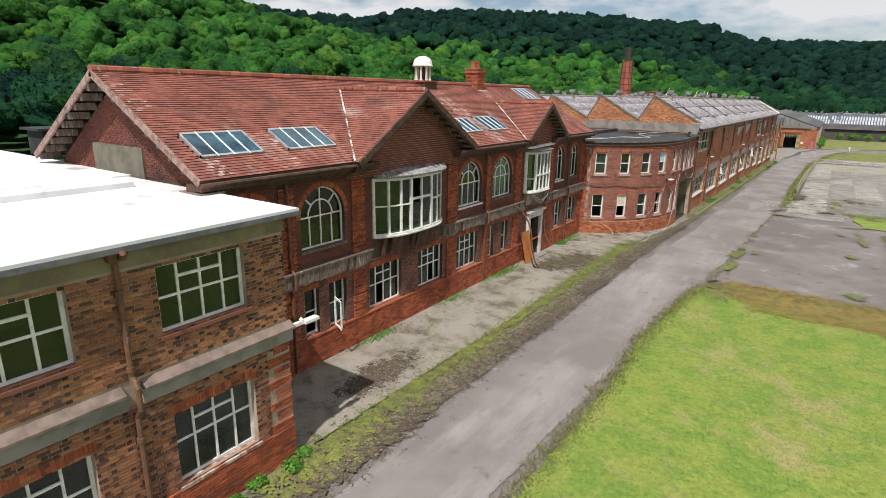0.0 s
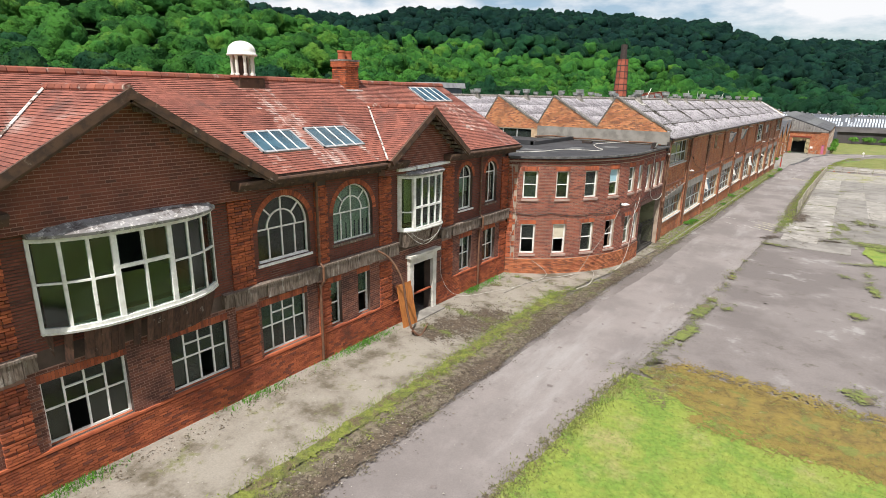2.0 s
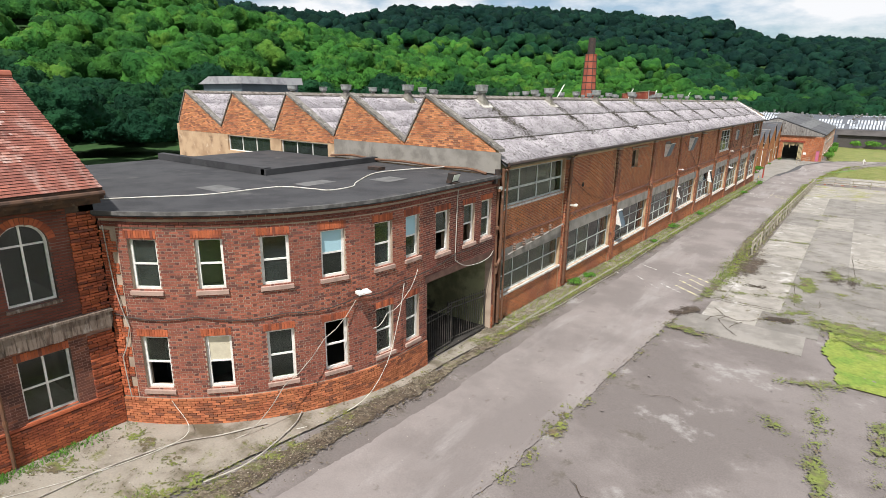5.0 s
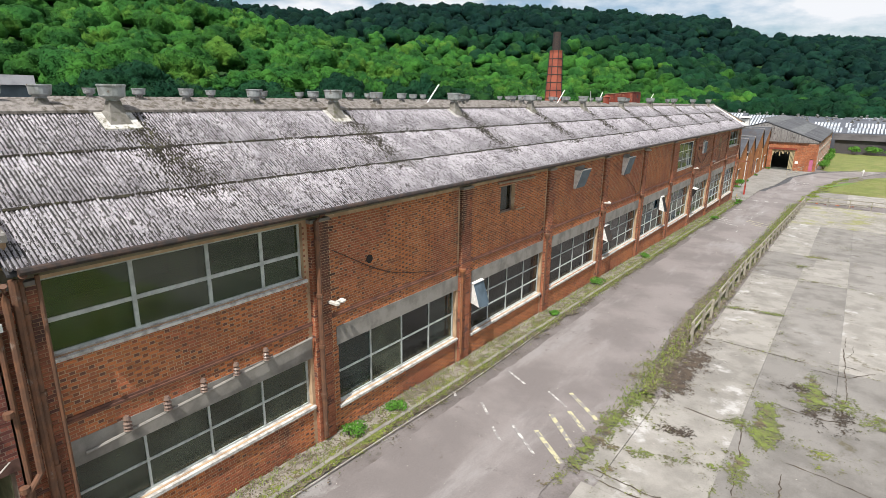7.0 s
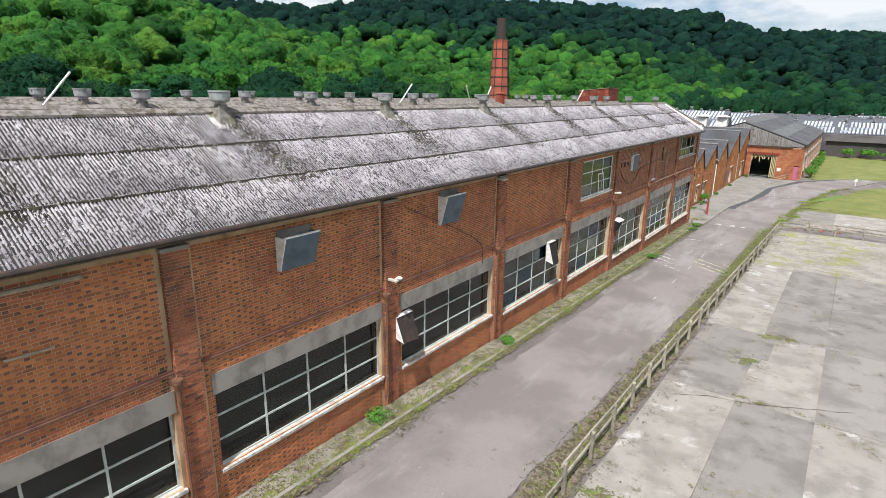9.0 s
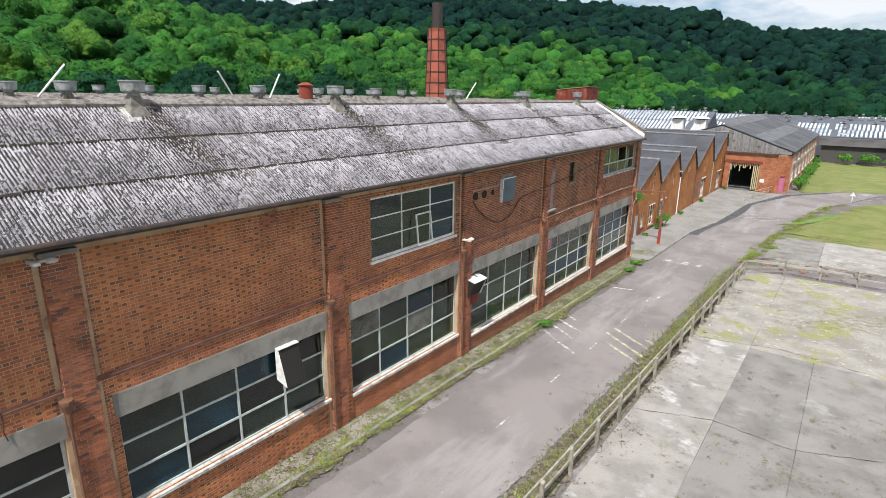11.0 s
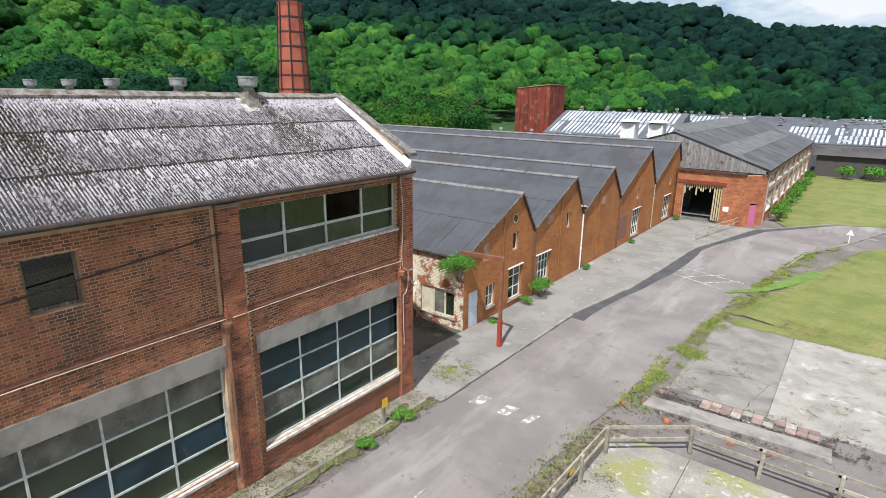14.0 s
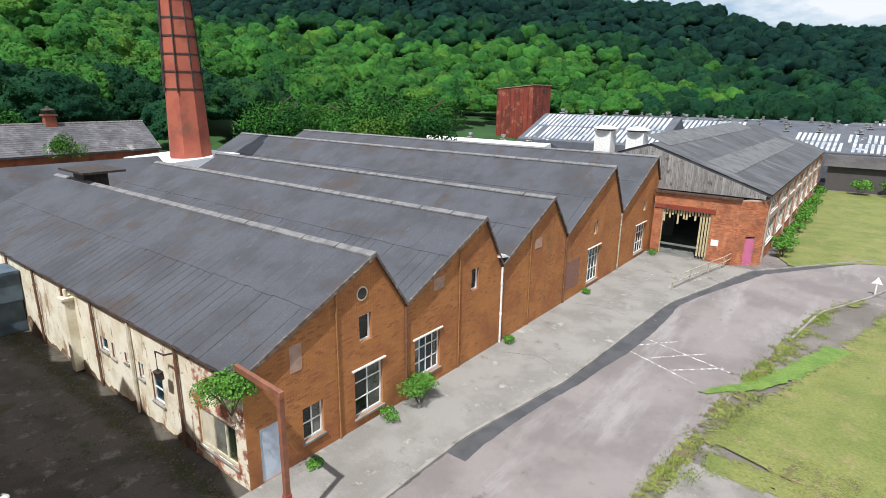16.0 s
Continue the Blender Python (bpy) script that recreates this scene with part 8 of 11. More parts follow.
for i in range(5):
    (y0, z0), (y1, z1), (y2, z2) = PROF[2 * i], PROF[2 * i + 1], PROF[2 * i + 2]
    xb = (-39.2, -40.3, -43.0, -51.9, -52.2)[i]
    acc = Acc()
    acc.hexa([(SX + 0.12, y0, z0 - 0.1), (xb, y0, z0 - 0.1), (xb, y1, z1 - 0.1), (SX + 0.12, y1, z1 - 0.1), (SX + 0.12, y0, z0 - 0.02), (xb, y0, z0 - 0.02), (xb, y1, z1 - 0.02), (SX + 0.12, y1, z1 - 0.02)])
    rf = part("roof", acc, mat("black_underlay", (0.035, 0.035, 0.038)) if i == 0 else bpy.data.materials["black_underlay"], sheds, "dark grey sheet roof with open joints")
    acc = Acc()
    acc.hexa([(SX + 0.12, y1, z1 - 0.05), (xb, y1, z1 - 0.05), (xb, y2, z2 - 0.05), (SX + 0.12, y2, z2 - 0.05), (SX + 0.12, y1, z1 + 0.03), (xb, y1, z1 + 0.03), (xb, y2, z2 + 0.03), (SX + 0.12, y2, z2 + 0.03)])
    part("back_slope", acc, SHEET_DARK, rf)
    up = Vector((0, y1 - y0, z1 - z0))
    pm = roof_plane((SX + 0.12, y0 - (0.15 if i == 0 else 0), z0 - (0.05 if i == 0 else 0)), (-1, 0, 0), up)
    ln = up.length + (0.15 if i == 0 else 0.02)
    nu, rows = int((SX - xb) / 0.5), 2
    rest = Acc()
    # broad sheets with open joints; the nearest two roofs sheet by sheet
    for r in range(rows):
        for q in range(nu + 1):
            a, b = q * 0.5, min((q + 1) * 0.5 - (0.014 if r == 0 and rng.random() < 0.55 else 0.002), SX + 0.12 - xb)
            if b <= a + 0.05:
                continue
            s0, s1 = ln * r / rows, ln * (r + 1) / rows + 0.04
            o, j = rng.uniform(0, 0.005), rng.uniform(-0.03, 0.03)
            acc = Acc() if i < 2 else rest
            acc.hexa([pm(a, s0 + j, 0.02), pm(b, s0 + j, 0.02), pm(b, s1, 0.0), pm(a, s1, 0.0), pm(a, s0 + j, 0.041 + o), pm(b, s0 + j, 0.039 + o), pm(b, s1, 0.024), pm(a, s1, 0.026)])
            if i < 2:
                part("roof_sheet", acc, SHEET_DARK, rf)
    if i >= 2:
        part("roof_sheeting", rest, SHEET_DARK, rf)["kind"] = "stuff"
    x = SX + 0.14
    while x > xb:
        acc = Acc()
        e = max(x - 1.75, xb)
        ring = [(y1 - 0.24, z1 - 0.055), (y1, z1 + 0.04), (y1 + 0.16, z1 - 0.2), (y1 + 0.21, z1 - 0.18), (y1 + 0.02, z1 + 0.09), (y1 - 0.24, z1)]
        acc.prism([(x, u, v) for u, v in ring], [(e, u, v) for u, v in ring])
        part("ridge_capping", acc, CAPPING, rf)
        x -= 1.8
    acc = Acc()
    for (ya, za), (yb, zb) in (((y0, z0), (y1, z1)), ((y1, z1), (y2, z2))):
        acc.hexa([(SX + 0.1, ya, za - 0.08), (SX + 0.1, yb, zb - 0.08), (SX + 0.16, yb, zb - 0.08), (SX + 0.16, ya, za - 0.08), (SX + 0.1, ya, za + 0.06), (SX + 0.1, yb, zb + 0.06), (SX + 0.16, yb, zb + 0.06), (SX + 0.16, ya, za + 0.06)])
    part("bargeboard", acc, BARGE, sheds)
acc = Acc()
acc.tube([(SX + 0.1, 126.72, 2.58), (XB, 126.72, 2.58)], 0.06, 6)
part("gutter", acc, IRON, sheds)
acc = Acc()
acc.hexa([(SX + 0.14, 139.95, 3.1), (SX + 0.14, 140.75, 2.96), (SX - 1.1, 140.75, 2.96), (SX - 1.1, 139.95, 3.1), (SX + 0.14, 139.95, 3.28), (SX + 0.14, 140.75, 3.0), (SX - 1.1, 140.75, 3.0), (SX - 1.1, 139.95, 3.28)])
part("gully_lining", acc, PAINT_WHITE, sheds, "white painted lining of the roof gully")
acc = Acc()
acc.box(-36.4, -34.9, 132.0, 133.3, 3.6, 5.55)
acc.box(-37.1, -33.6, 131.5, 133.8, 5.56, 5.68)
solo("roof_cowl_box", acc, IRON, "dark square roof vent with a rusty lid on the shed roof", "roof vent")
for x in (-15.15, -18.35, -21.4, -24.2, -27.5, -31.0):
    downpipe(sheds, [(x, 126.75, 2.6), (x, 126.75, -1.0)], 0.05, material=BLIND if x == -18.35 else PIPE)
rd = random.Random(87)
acc = Acc()
x, h = -37.2, -0.7
while x < -14.6:
    e, h2 = min(x + rd.uniform(0.12, 0.4), -14.6), max(-1.0, min(-0.15, h + rd.uniform(-0.22, 0.22)))
    acc.hexa([(x, 126.815, -1.7), (e, 126.815, -1.7), (e, 126.83, -1.7), (x, 126.83, -1.7), (x, 126.818, h), (e, 126.818, h2), (e, 126.83, h2), (x, 126.83, h)])
    x, h = e, h2
part("damp_render", acc, mat("damp_brown_render", (0.20, 0.135, 0.085), second=(0.11, 0.078, 0.052), scale=2.5, stain=(0.36, 0.30, 0.21), stainscale=3.0, stainlo=0.56, stainhi=0.64, grain=0.3), sheds, "brown damp render peeling at the wall foot")
ll = thing("wall_floodlight", "black floodlight on a bracket on the whitewashed wall", "floodlight")
acc = Acc()
acc.hexa([(-15.9, 126.42, 1.36), (-15.58, 126.42, 1.36), (-15.58, 126.56, 1.36), (-15.9, 126.56, 1.36), (-15.9, 126.36, 1.62), (-15.58, 126.36, 1.62), (-15.58, 126.54, 1.64), (-15.9, 126.54, 1.64)])
part("housing", acc, IRON, ll)
acc = Acc()
acc.tube([(-15.2, 126.8, 2.3), (-15.2, 126.45, 2.36), (-15.74, 126.45, 2.32), (-15.74, 126.45, 1.6)], 0.03, 6)
part("bracket", acc, IRON, ll)
acc = Acc()
acc.box(-23.62, -23.27, 126.5, 126.84, -0.95, 2.12)
acc.box(-23.70, -23.19, 126.42, 126.84, 2.12, 2.22)
acc.tube([(-23.45, 126.64, 2.2), (-23.45, 126.64, 2.55)], 0.08, 10)
solo("duct_box", acc, WHITEWASH, "cream wall duct box on the side wall", "duct")
acc = Acc()
acc.box(-31.2, -29.6, 125.3, 126.8, 0.6, 1.9)
acc.box(-31.3, -29.5, 125.2, 126.8, 1.9, 2.05)
acc.box(-31.0, -29.8, 125.4, 126.8, -1.0, 0.6)
solo("extract_unit", acc, ZINC_BLUE, "grey-blue extract unit against the side wall", "plant unit")

# canopy frame and posts by the yard
cano = thing("pipe_gantry", "rusty brown steel gantry with a red-based post", "gantry")
acc = Acc()
acc.box(-9.49, -9.36, 126.43, 126.57, ground_z(126) + 1.3, 3.1)
acc.hexa([(-11.9, 126.80, 2.80), (-11.9, 126.92, 2.80), (-9.34, 126.57, 3.02), (-9.34, 126.44, 3.02), (-11.9, 126.80, 2.98), (-11.9, 126.92, 2.98), (-9.34, 126.57, 3.2), (-9.34, 126.44, 3.2)])
part("beam", acc, BROWN_STEEL, cano)
acc = Acc()
acc.box(-9.51, -9.34, 126.41, 126.59, ground_z(126) - 0.1, ground_z(126) + 1.3)
part("post_base", acc, RED_PAINT, cano, "bright red painted lower post")

# ---- loading hall at the bend ----
hall = thing("loading_hall", "brick loading hall with slatted gate and shallow grey roof", "building")
HZ = -1.3
fg = face_south(161.9)
gh = Hole(-10.85, -7.45, HZ - 0.2, 2.15)
acc = Acc()
slab(acc, fg, -11.5, -5.7, HZ - 0.4, 3.35, [gh])
chf = lambda u, v, d: (-5.7 + u * 0.707 + d * 0.707, 161.9 + u * 0.707 - d * 0.707, v)
slab(acc, chf, 0, 2.1, HZ - 0.4, 3.35, [Hole(0.75, 1.5, HZ, 0.75)])
fe = face_east(-4.25)
EW = [(165 + 5.2 * k, 168.6 + 5.2 * k) for k in range(8)]
slab(acc, fe, 163.4, 207, HZ - 0.4, 3.4, [Hole(a, b, -0.2, 1.5) for a, b in EW] + [Hole(a, b, 2.2, 3.2) for a, b in EW])
acc.box(-19.9, -19.6, 163.6, 207, HZ - 0.4, 4.0)
acc.box(-19.9, -4.6, 206.7, 207, HZ - 0.4, 4.0)
wall = part("wall", acc, MORTAR, hall)
body = Acc()
rng = random.Random(61)
lay_bricks(body, fg, -11.5, -5.7, -1.35, 3.3, [gh, Hole(-12, -7.3, 2.2, 2.5)], rng=rng)
lay_bricks(body, chf, 0, 2.1, -1.35, 3.3, [Hole(0.75, 1.5, HZ, 0.75)], rng=rng)
lay_bricks(body, fe, 163.4, 207, -1.35, 3.3, [Hole(a, b, -0.2, 1.5) for a, b in EW] + [Hole(a, b, 2.2, 3.2) for a, b in EW], rng=rng, length=0.45, course=0.15)
part("brickwork", body, mat("brick_orange_hall", (0.44, 0.16, 0.07), second=(0.34, 0.11, 0.05), scale=1.2, island=0.3), wall)["kind"] = "stuff"
for a, b in EW:
    window(hall, fe, a, b, -0.2, 1.5, (0.25, 0.5, 0.75), (0.5,), recess=0.1, glass=GLASS_DIRTY, sill=PAINT_WHITE)
    window(hall, fe, a, b, 2.2, 3.2, (0.25, 0.5, 0.75), (), recess=0.1, glass=GLASS_DIRTY, sill=PAINT_WHITE)
acc = Acc()
for a, _ in EW:
    bar(acc, fe, a - 1.0, a - 0.7, HZ, 3.3, 0, 0.12)
bar(acc, fe, 163.5, 207, 1.65, 2.05, 0, 0.05)
part("pilaster_band", acc, mat("drab_rendered_band", (0.40, 0.33, 0.27), second=(0.28, 0.22, 0.18), scale=2), hall)
acc = Acc()
bar(acc, fg, -11.45, -7.2, 2.2, 2.5, 0.0, 0.08)
part("gate_beam", acc, RUST, hall)
acc = Acc()
acc.box(-11.6, -5.6, 161.7, 161.98, 3.35, 3.5)
part("parapet_cap", acc, WOOD_DARK, hall)
gate2 = thing("slatted_gate", "broken pale timber slats hanging in the dark gateway", "gate")
for i in range(17):
    x = -10.8 + i * 0.2
    ln = rng.choice((0.25, 0.35, 0.6, 0.9, 1.0)) if i < 13 else 3.2
    p = Acc()
    p.box(x, x + 0.13, 162.02, 162.06, 2.1 - ln, 2.15)
    part("slat", p, mat("yellowed_slat", (0.50, 0.42, 0.24), second=(0.36, 0.3, 0.18), scale=4) if i == 0 else part_mat, gate2)
    if i == 0:
        part_mat = bpy.data.materials["yellowed_slat"]
acc = Acc()
acc.box(-7.6, -7.52, 161.98, 162.05, HZ, 2.1)
acc.box(-10.9, -10.8, 161.98, 162.05, HZ, 2.1)
part("gate_post", acc, part_mat, gate2)
acc = Acc()
acc.box(-19.6, -11.5, 168.0, 168.3, HZ, 4)
acc.box(-19.6, -4.6, 162.3, 206.7, HZ - 0.1, HZ - 0.02)
part("interior", acc, PLASTER, hall)
acc = Acc()
bar(acc, chf, 0.75, 1.5, HZ, 0.62, -0.1, -0.04)
part("door", acc, DOOR_PINK, hall, "faded pink door with a broken top light")
acc = Acc()
bar(acc, fg, -7.25, -6.75, -0.1, 0.35, 0.02, 0.04)
solo("notice_board", acc, PAINT_WHITE, "small white notice fixed beside the gate", "notice")
# roof: eave over the side wall, ridge inland, boarded gable front
RG = (-12.6, 6.75)
for s, (xe, ze) in enumerate(((-4.05, 3.75), (-20.0, 4.4))):
    acc = Acc()
    up = Vector((RG[0] - xe, 0, RG[1] - ze))
    pm = roof_plane((xe, 0, ze), (0, 1, 0), up)
    corrugated(acc, pm, 163.0, 207.2, 0, up.length, pitch=0.3, amp=0.03, sheet=3.0, seg=4, rng=rng)
    part("roof", acc, mat("grey_hall_roof", (0.092, 0.094, 0.10), second=(0.065, 0.066, 0.07), scale=0.4, grain=0.25, stain=(0.14, 0.14, 0.142), stainscale=0.5, stainstretch=(0.2, 1, 1)), hall, "grey sheet roof with paler rooflight strips")
    acc = Acc()
    acc.hexa([pm(163.0, 0, -0.2), pm(207.2, 0, -0.2), pm(207.2, up.length, -0.2), pm(163.0, up.length, -0.2), pm(163.0, 0, -0.03), pm(207.2, 0, -0.03), pm(207.2, up.length, -0.03), pm(163.0, up.length, -0.03)])
    part("roof_deck", acc, FELT, hall)
    if s == 0:
        for a, b in ((3.0, 5.2), (8.2, 10.4)):
            st = Acc()
            corrugated(st, lambda u, v, d: pm(u, v, d + 0.03), 165, 200, a, b, pitch=0.3, amp=0.03, sheet=3.0, seg=4)
            part("rooflight_strip", st, mat("pale_rooflight_sheet", (0.135, 0.138, 0.14), second=(0.095, 0.098, 0.10), scale=1.0), hall)
cl = Slope([(-20, 4.3), (-12.6, 6.6), (-4.1, 3.62)])
x = -19.8
CLAD = mat("greyed_cladding", (0.27, 0.255, 0.24), second=(0.16, 0.15, 0.14), scale=5, stretch=(3, 3, 0.4), objrand=0.2, stain=(0.10, 0.085, 0.075), stainscale=2, stainlo=0.55, stainhi=0.7)
rngp = random.Random(7)
while x < -4.4:
    w = rngp.uniform(0.18, 0.3)
    p = Acc()
    p.hexa([(x, 162.9, 3.45), (x + w - 0.01, 162.9, 3.45), (x + w - 0.01, 162.95, 3.45), (x, 162.95, 3.45), (x, 162.9, cl(x)), (x + w - 0.01, 162.9, cl(x + w)), (x + w - 0.01, 162.95, cl(x + w)), (x, 162.95, cl(x))])
    if cl(x) > 3.6:
        part("cladding_board", p, CLAD, hall)
    x += w
for x in (-21.3, -18.0):
    vt = thing("roof_turret", "white louvred roof turret with a domed cap", "roof turret", "turrets by the hall")
    acc = Acc()
    acc.box(x - 0.85, x + 0.85, 175, 176.5, 2.0, 6.82)
    part("body", acc, PAINT_WHITE, vt)
    acc = Acc()
    acc.box(x - 0.72, x + 0.72, 175.1, 176.4, 6.82, 6.95)
    part("louvre", acc, IRON, vt)
    acc = Acc()
    acc.lathe((x, 175.75, 6.95), [(1.25, 0), (1.2, 0.12), (0.7, 0.3), (0.2, 0.38)], 18)
    part("cap", acc, FLASH_WHITE, vt, smooth=True)

# ---- buildings further off ----
far = thing("far_sheds", "broad range of low sheds with pale ribbed rooflights", "building")
rng = random.Random(71)
m_far = mat("far_grey_roof", (0.105, 0.112, 0.128), second=(0.068, 0.073, 0.085), scale=0.08, grain=0.3, grainscale=1.5, stain=(0.42, 0.44, 0.47), stainscale=0.35, stainlo=0.62, stainhi=0.66)
m_strip = mat("pale_rooflight_rib", (0.50, 0.53, 0.57), second=(0.30, 0.33, 0.36), scale=0.35, mixlo=0.45, mixhi=0.6)
# x from and to, y, eave, ridge, and the stretch that bears pale ribs
ROWS_FAR = [(-58, -35.6, 183, 2.2, 3.6, None), (-44, -22, 197, 3.6, 7.3, (-43, -20)), (-50, -14, 211, 3.4, 6.6, (-30, -16)), (-13.9, 52, 216, 2.9, 5.1, (-9, 52)), (-57.5, 60, 230, 3.0, 5.3, None), (-60, 75, 243, 2.8, 5.2, (14, 75)), (-60, 85, 256, 2.8, 5.2, None), (-60, 95, 269, 2.8, 5.2, (0, 95))]
for x0, x1, y, ze, zr, ribs in ROWS_FAR:
    for ya, za, yb, zb in ((y, ze, y + 9, zr), (y + 9, zr, y + 13, ze)):
        acc = Acc()
        acc.hexa([(x0, ya, za), (x1, ya, za), (x1, yb, zb), (x0, yb, zb), (x0, ya, -1.5), (x1, ya, -1.5), (x1, yb, -1.5), (x0, yb, -1.5)])
        rb = part("roof", acc, m_far if y > 190 or ya > y else MEMBRANE, far)
    if ribs:
        for band_ in range(2):
            st = Acc()
            x = ribs[0]
            k0, k1 = (0.06, 0.48) if band_ == 0 else (0.53, 0.95)
            while x < min(ribs[1], x1 - 1):
                z0, z1, y0, y1 = ze + (zr - ze) * k0, ze + (zr - ze) * k1, y + 9 * k0, y + 9 * k1
                st.hexa([(x, y0, z0), (x + 0.4, y0, z0), (x + 0.4, y1, z1), (x, y1, z1), (x, y0, z0 + 0.12), (x + 0.4, y0, z0 + 0.12), (x + 0.4, y1, z1 + 0.12), (x, y1, z1 + 0.12)])
                x += 0.72 if rng.random() < 0.93 else 1.6
            part("rooflight_ribs", st, m_strip, rb)["kind"] = "stuff"
    x = x0 + 3
    while x < x1:
        copy_thing(vent, pose(x, y + 9, zr + 0.2, 0, 0, 90) @ Matrix.Scale(1.1, 4))
        x += rng.uniform(4.5, 7.0)
acc = Acc()
acc.box(-3.5, 60, 208, 214, -1.5, 1.8)
acc.hexa([(-4, 207.5, 1.8), (60, 207.5, 1.8), (60, 214.5, 1.8), (-4, 214.5, 1.8), (-4, 210, 3.0), (60, 210, 3.0), (60, 212, 3.0), (-4, 212, 3.0)])
solo("low_outbuilding", acc, mat("brown_felt_roof", (0.085, 0.078, 0.074), second=(0.055, 0.05, 0.048), scale=0.3, grain=0.3, grainscale=3), "long low grey outbuilding beyond the lawn", "building")
tank = thing("water_tank", "rusted red steel tank standing above the roofs", "tank")
acc = Acc()
tx0, tx1, ty0, ty1 = -66.9, -58.1, 227, 235
acc.hexa([(tx0, ty0, 1), (tx1, ty0, 1), (tx1, ty1, 1), (tx0, ty1, 1), (tx0, ty0, 11.4), (tx1, ty0, 12.2), (tx1, ty1, 12.2), (tx0, ty1, 11.4)])
part("shell", acc, RUST, tank)
for i in range(9):
    p = Acc()
    q = tx0 + (tx1 - tx0) * i / 8
    p.box(q - 0.05, q + 0.05, ty0 - 0.1, ty0 - 0.003, 1.2, 10.95 + 0.65 * i / 8)
    part("rib", p, RUST, tank)
p = Acc()
p.hexa([(tx0 - 0.1, ty0 - 0.15, 11.42), (tx1 + 0.1, ty0 - 0.15, 12.22), (tx1 + 0.1, ty1 + 0.1, 12.22), (tx0 - 0.1, ty1 + 0.1, 11.42), (tx0 - 0.1, ty0 - 0.15, 11.56), (tx1 + 0.1, ty0 - 0.15, 12.36), (tx1 + 0.1, ty1 + 0.1, 12.36), (tx0 - 0.1, ty1 + 0.1, 11.56)])
part("rim", p, mat("buff_tank_rim", (0.38, 0.30, 0.18), second=(0.25, 0.16, 0.1), scale=1), tank)
p = Acc()
p.box(tx1 + 0.002, tx1 + 0.03, 231.2, 232.4, 10.4, 11.5)
part("hatch", p, IRON, tank)

# tall stack
st = thing("tall_chimney", "tall square terracotta-red works chimney with iron bands", "chimney")
cx, cy = -44.9, 143.9
acc = Acc()
acc.lathe((cx, cy, -1.2), [(1.95, 0), (1.75, 5.0), (1.55, 10), (1.32, 15), (1.12, 19.2), (1.2, 19.6)], 8)
shaft = part("shaft", acc, STACK, st)
acc = Acc()
acc.lathe((cx, cy, 18.3), [(0.75, 0), (0.68, 3.2)], 12)
part("flue_liner", acc, IRON, st, "dark flue rising from the top")
for k in range(7):
    z = 10.2 + k * 1.35
    r = float(np.interp(z + 1.2, [5, 10, 15, 19.2], [1.75, 1.55, 1.32, 1.12])) + 0.04
    acc = Acc()
    acc.lathe((cx, cy, z), [(r, 0), (r, 0.14)], 8)
    part("band", acc, IRON, shaft)
for i in range(8):
    a = 2 * math.pi * i / 8
    acc = Acc()
    acc.tube([(cx + 1.60 * math.cos(a), cy + 1.60 * math.sin(a), 10.0), (cx + 1.18 * math.cos(a), cy + 1.18 * math.sin(a), 18.4)], 0.06, 5)
    part("strap", acc, IRON, shaft)

# old brick range behind the sheds, running away from the yard
old = thing("old_brick_range", "old dark-slated red brick range with a chimney", "building")
acc = Acc()
acc.box(-74.6, -67.1, 90, 151.8, -2, 3.5)
acc.prism([(-74.6, 151.45, 3.5), (-67.1, 151.45, 3.5), (-70.8, 151.45, 6.2)], [(-74.6, 151.8, 3.5), (-67.1, 151.8, 3.5), (-70.8, 151.8, 6.2)])
part("wall", acc, mat("brick_old_red", (0.28, 0.085, 0.045), second=(0.19, 0.058, 0.036), scale=0.8, grain=0.35, grainscale=7, stain=(0.10, 0.05, 0.035), stainscale=0.4), old)
SLATE = mat("old_slates", (0.135, 0.13, 0.135), second=(0.09, 0.088, 0.092), scale=0.6, island=0.2, stain=(0.30, 0.285, 0.26), stainscale=0.5, stainlo=0.57, stainhi=0.7, grain=0.3, grainscale=9)
acc = Acc()
for xe in (-66.7, -74.9):
    acc.hexa([(xe, 90, 3.35), (xe, 152, 3.35), (-70.8, 152, 6.28), (-70.8, 90, 6.28), (xe, 90, 3.5), (xe, 152, 3.5), (-70.8, 152, 6.42), (-70.8, 90, 6.42)])
orf = part("roof", acc, SLATE, old)
acc = Acc()
tiled(acc, roof_plane((-66.65, 0, 3.52), (0, 1, 0), (-4.1, 0, 2.92)), 118, 152, 0, 5.0, gauge=0.33, width=0.42)
part("slating", acc, SLATE, orf)["kind"] = "stuff"
acc = Acc()
acc.tube([(-70.8, 90, 6.46), (-70.8, 152.05, 6.46)], 0.14, 8)
part("ridge_tiles", acc, COPING, orf)
acc = Acc()
ring = [(0.5, 0), (0.5, 1.1), (0.62, 1.12), (0.62, 1.3)]
for r, (za, zb) in ((0.52, (5.8, 7.3)), (0.66, (7.3, 7.5))):
    acc.box(-70.8 - r, -70.8 + r, 142.2 - r, 142.2 + r, za, zb)
part("chimney", acc, mat("brick_chimney_dark", (0.30, 0.09, 0.05), second=(0.16, 0.06, 0.04), scale=2), old)
acc = Acc()
acc.lathe((-70.8, 142.2, 7.5), [(0.36, 0), (0.33, 0.35), (0.7, 0.4), (0.68, 0.47), (0.2, 0.62), (0.06, 0.85)], 12)
part("chimney_cap", acc, IRON, old)
# bright flat roof round the foot of the tall chimney
acc = Acc()
acc.box(-49.5, -42.5, 140.4, 147.0, -1.5, 4.55)
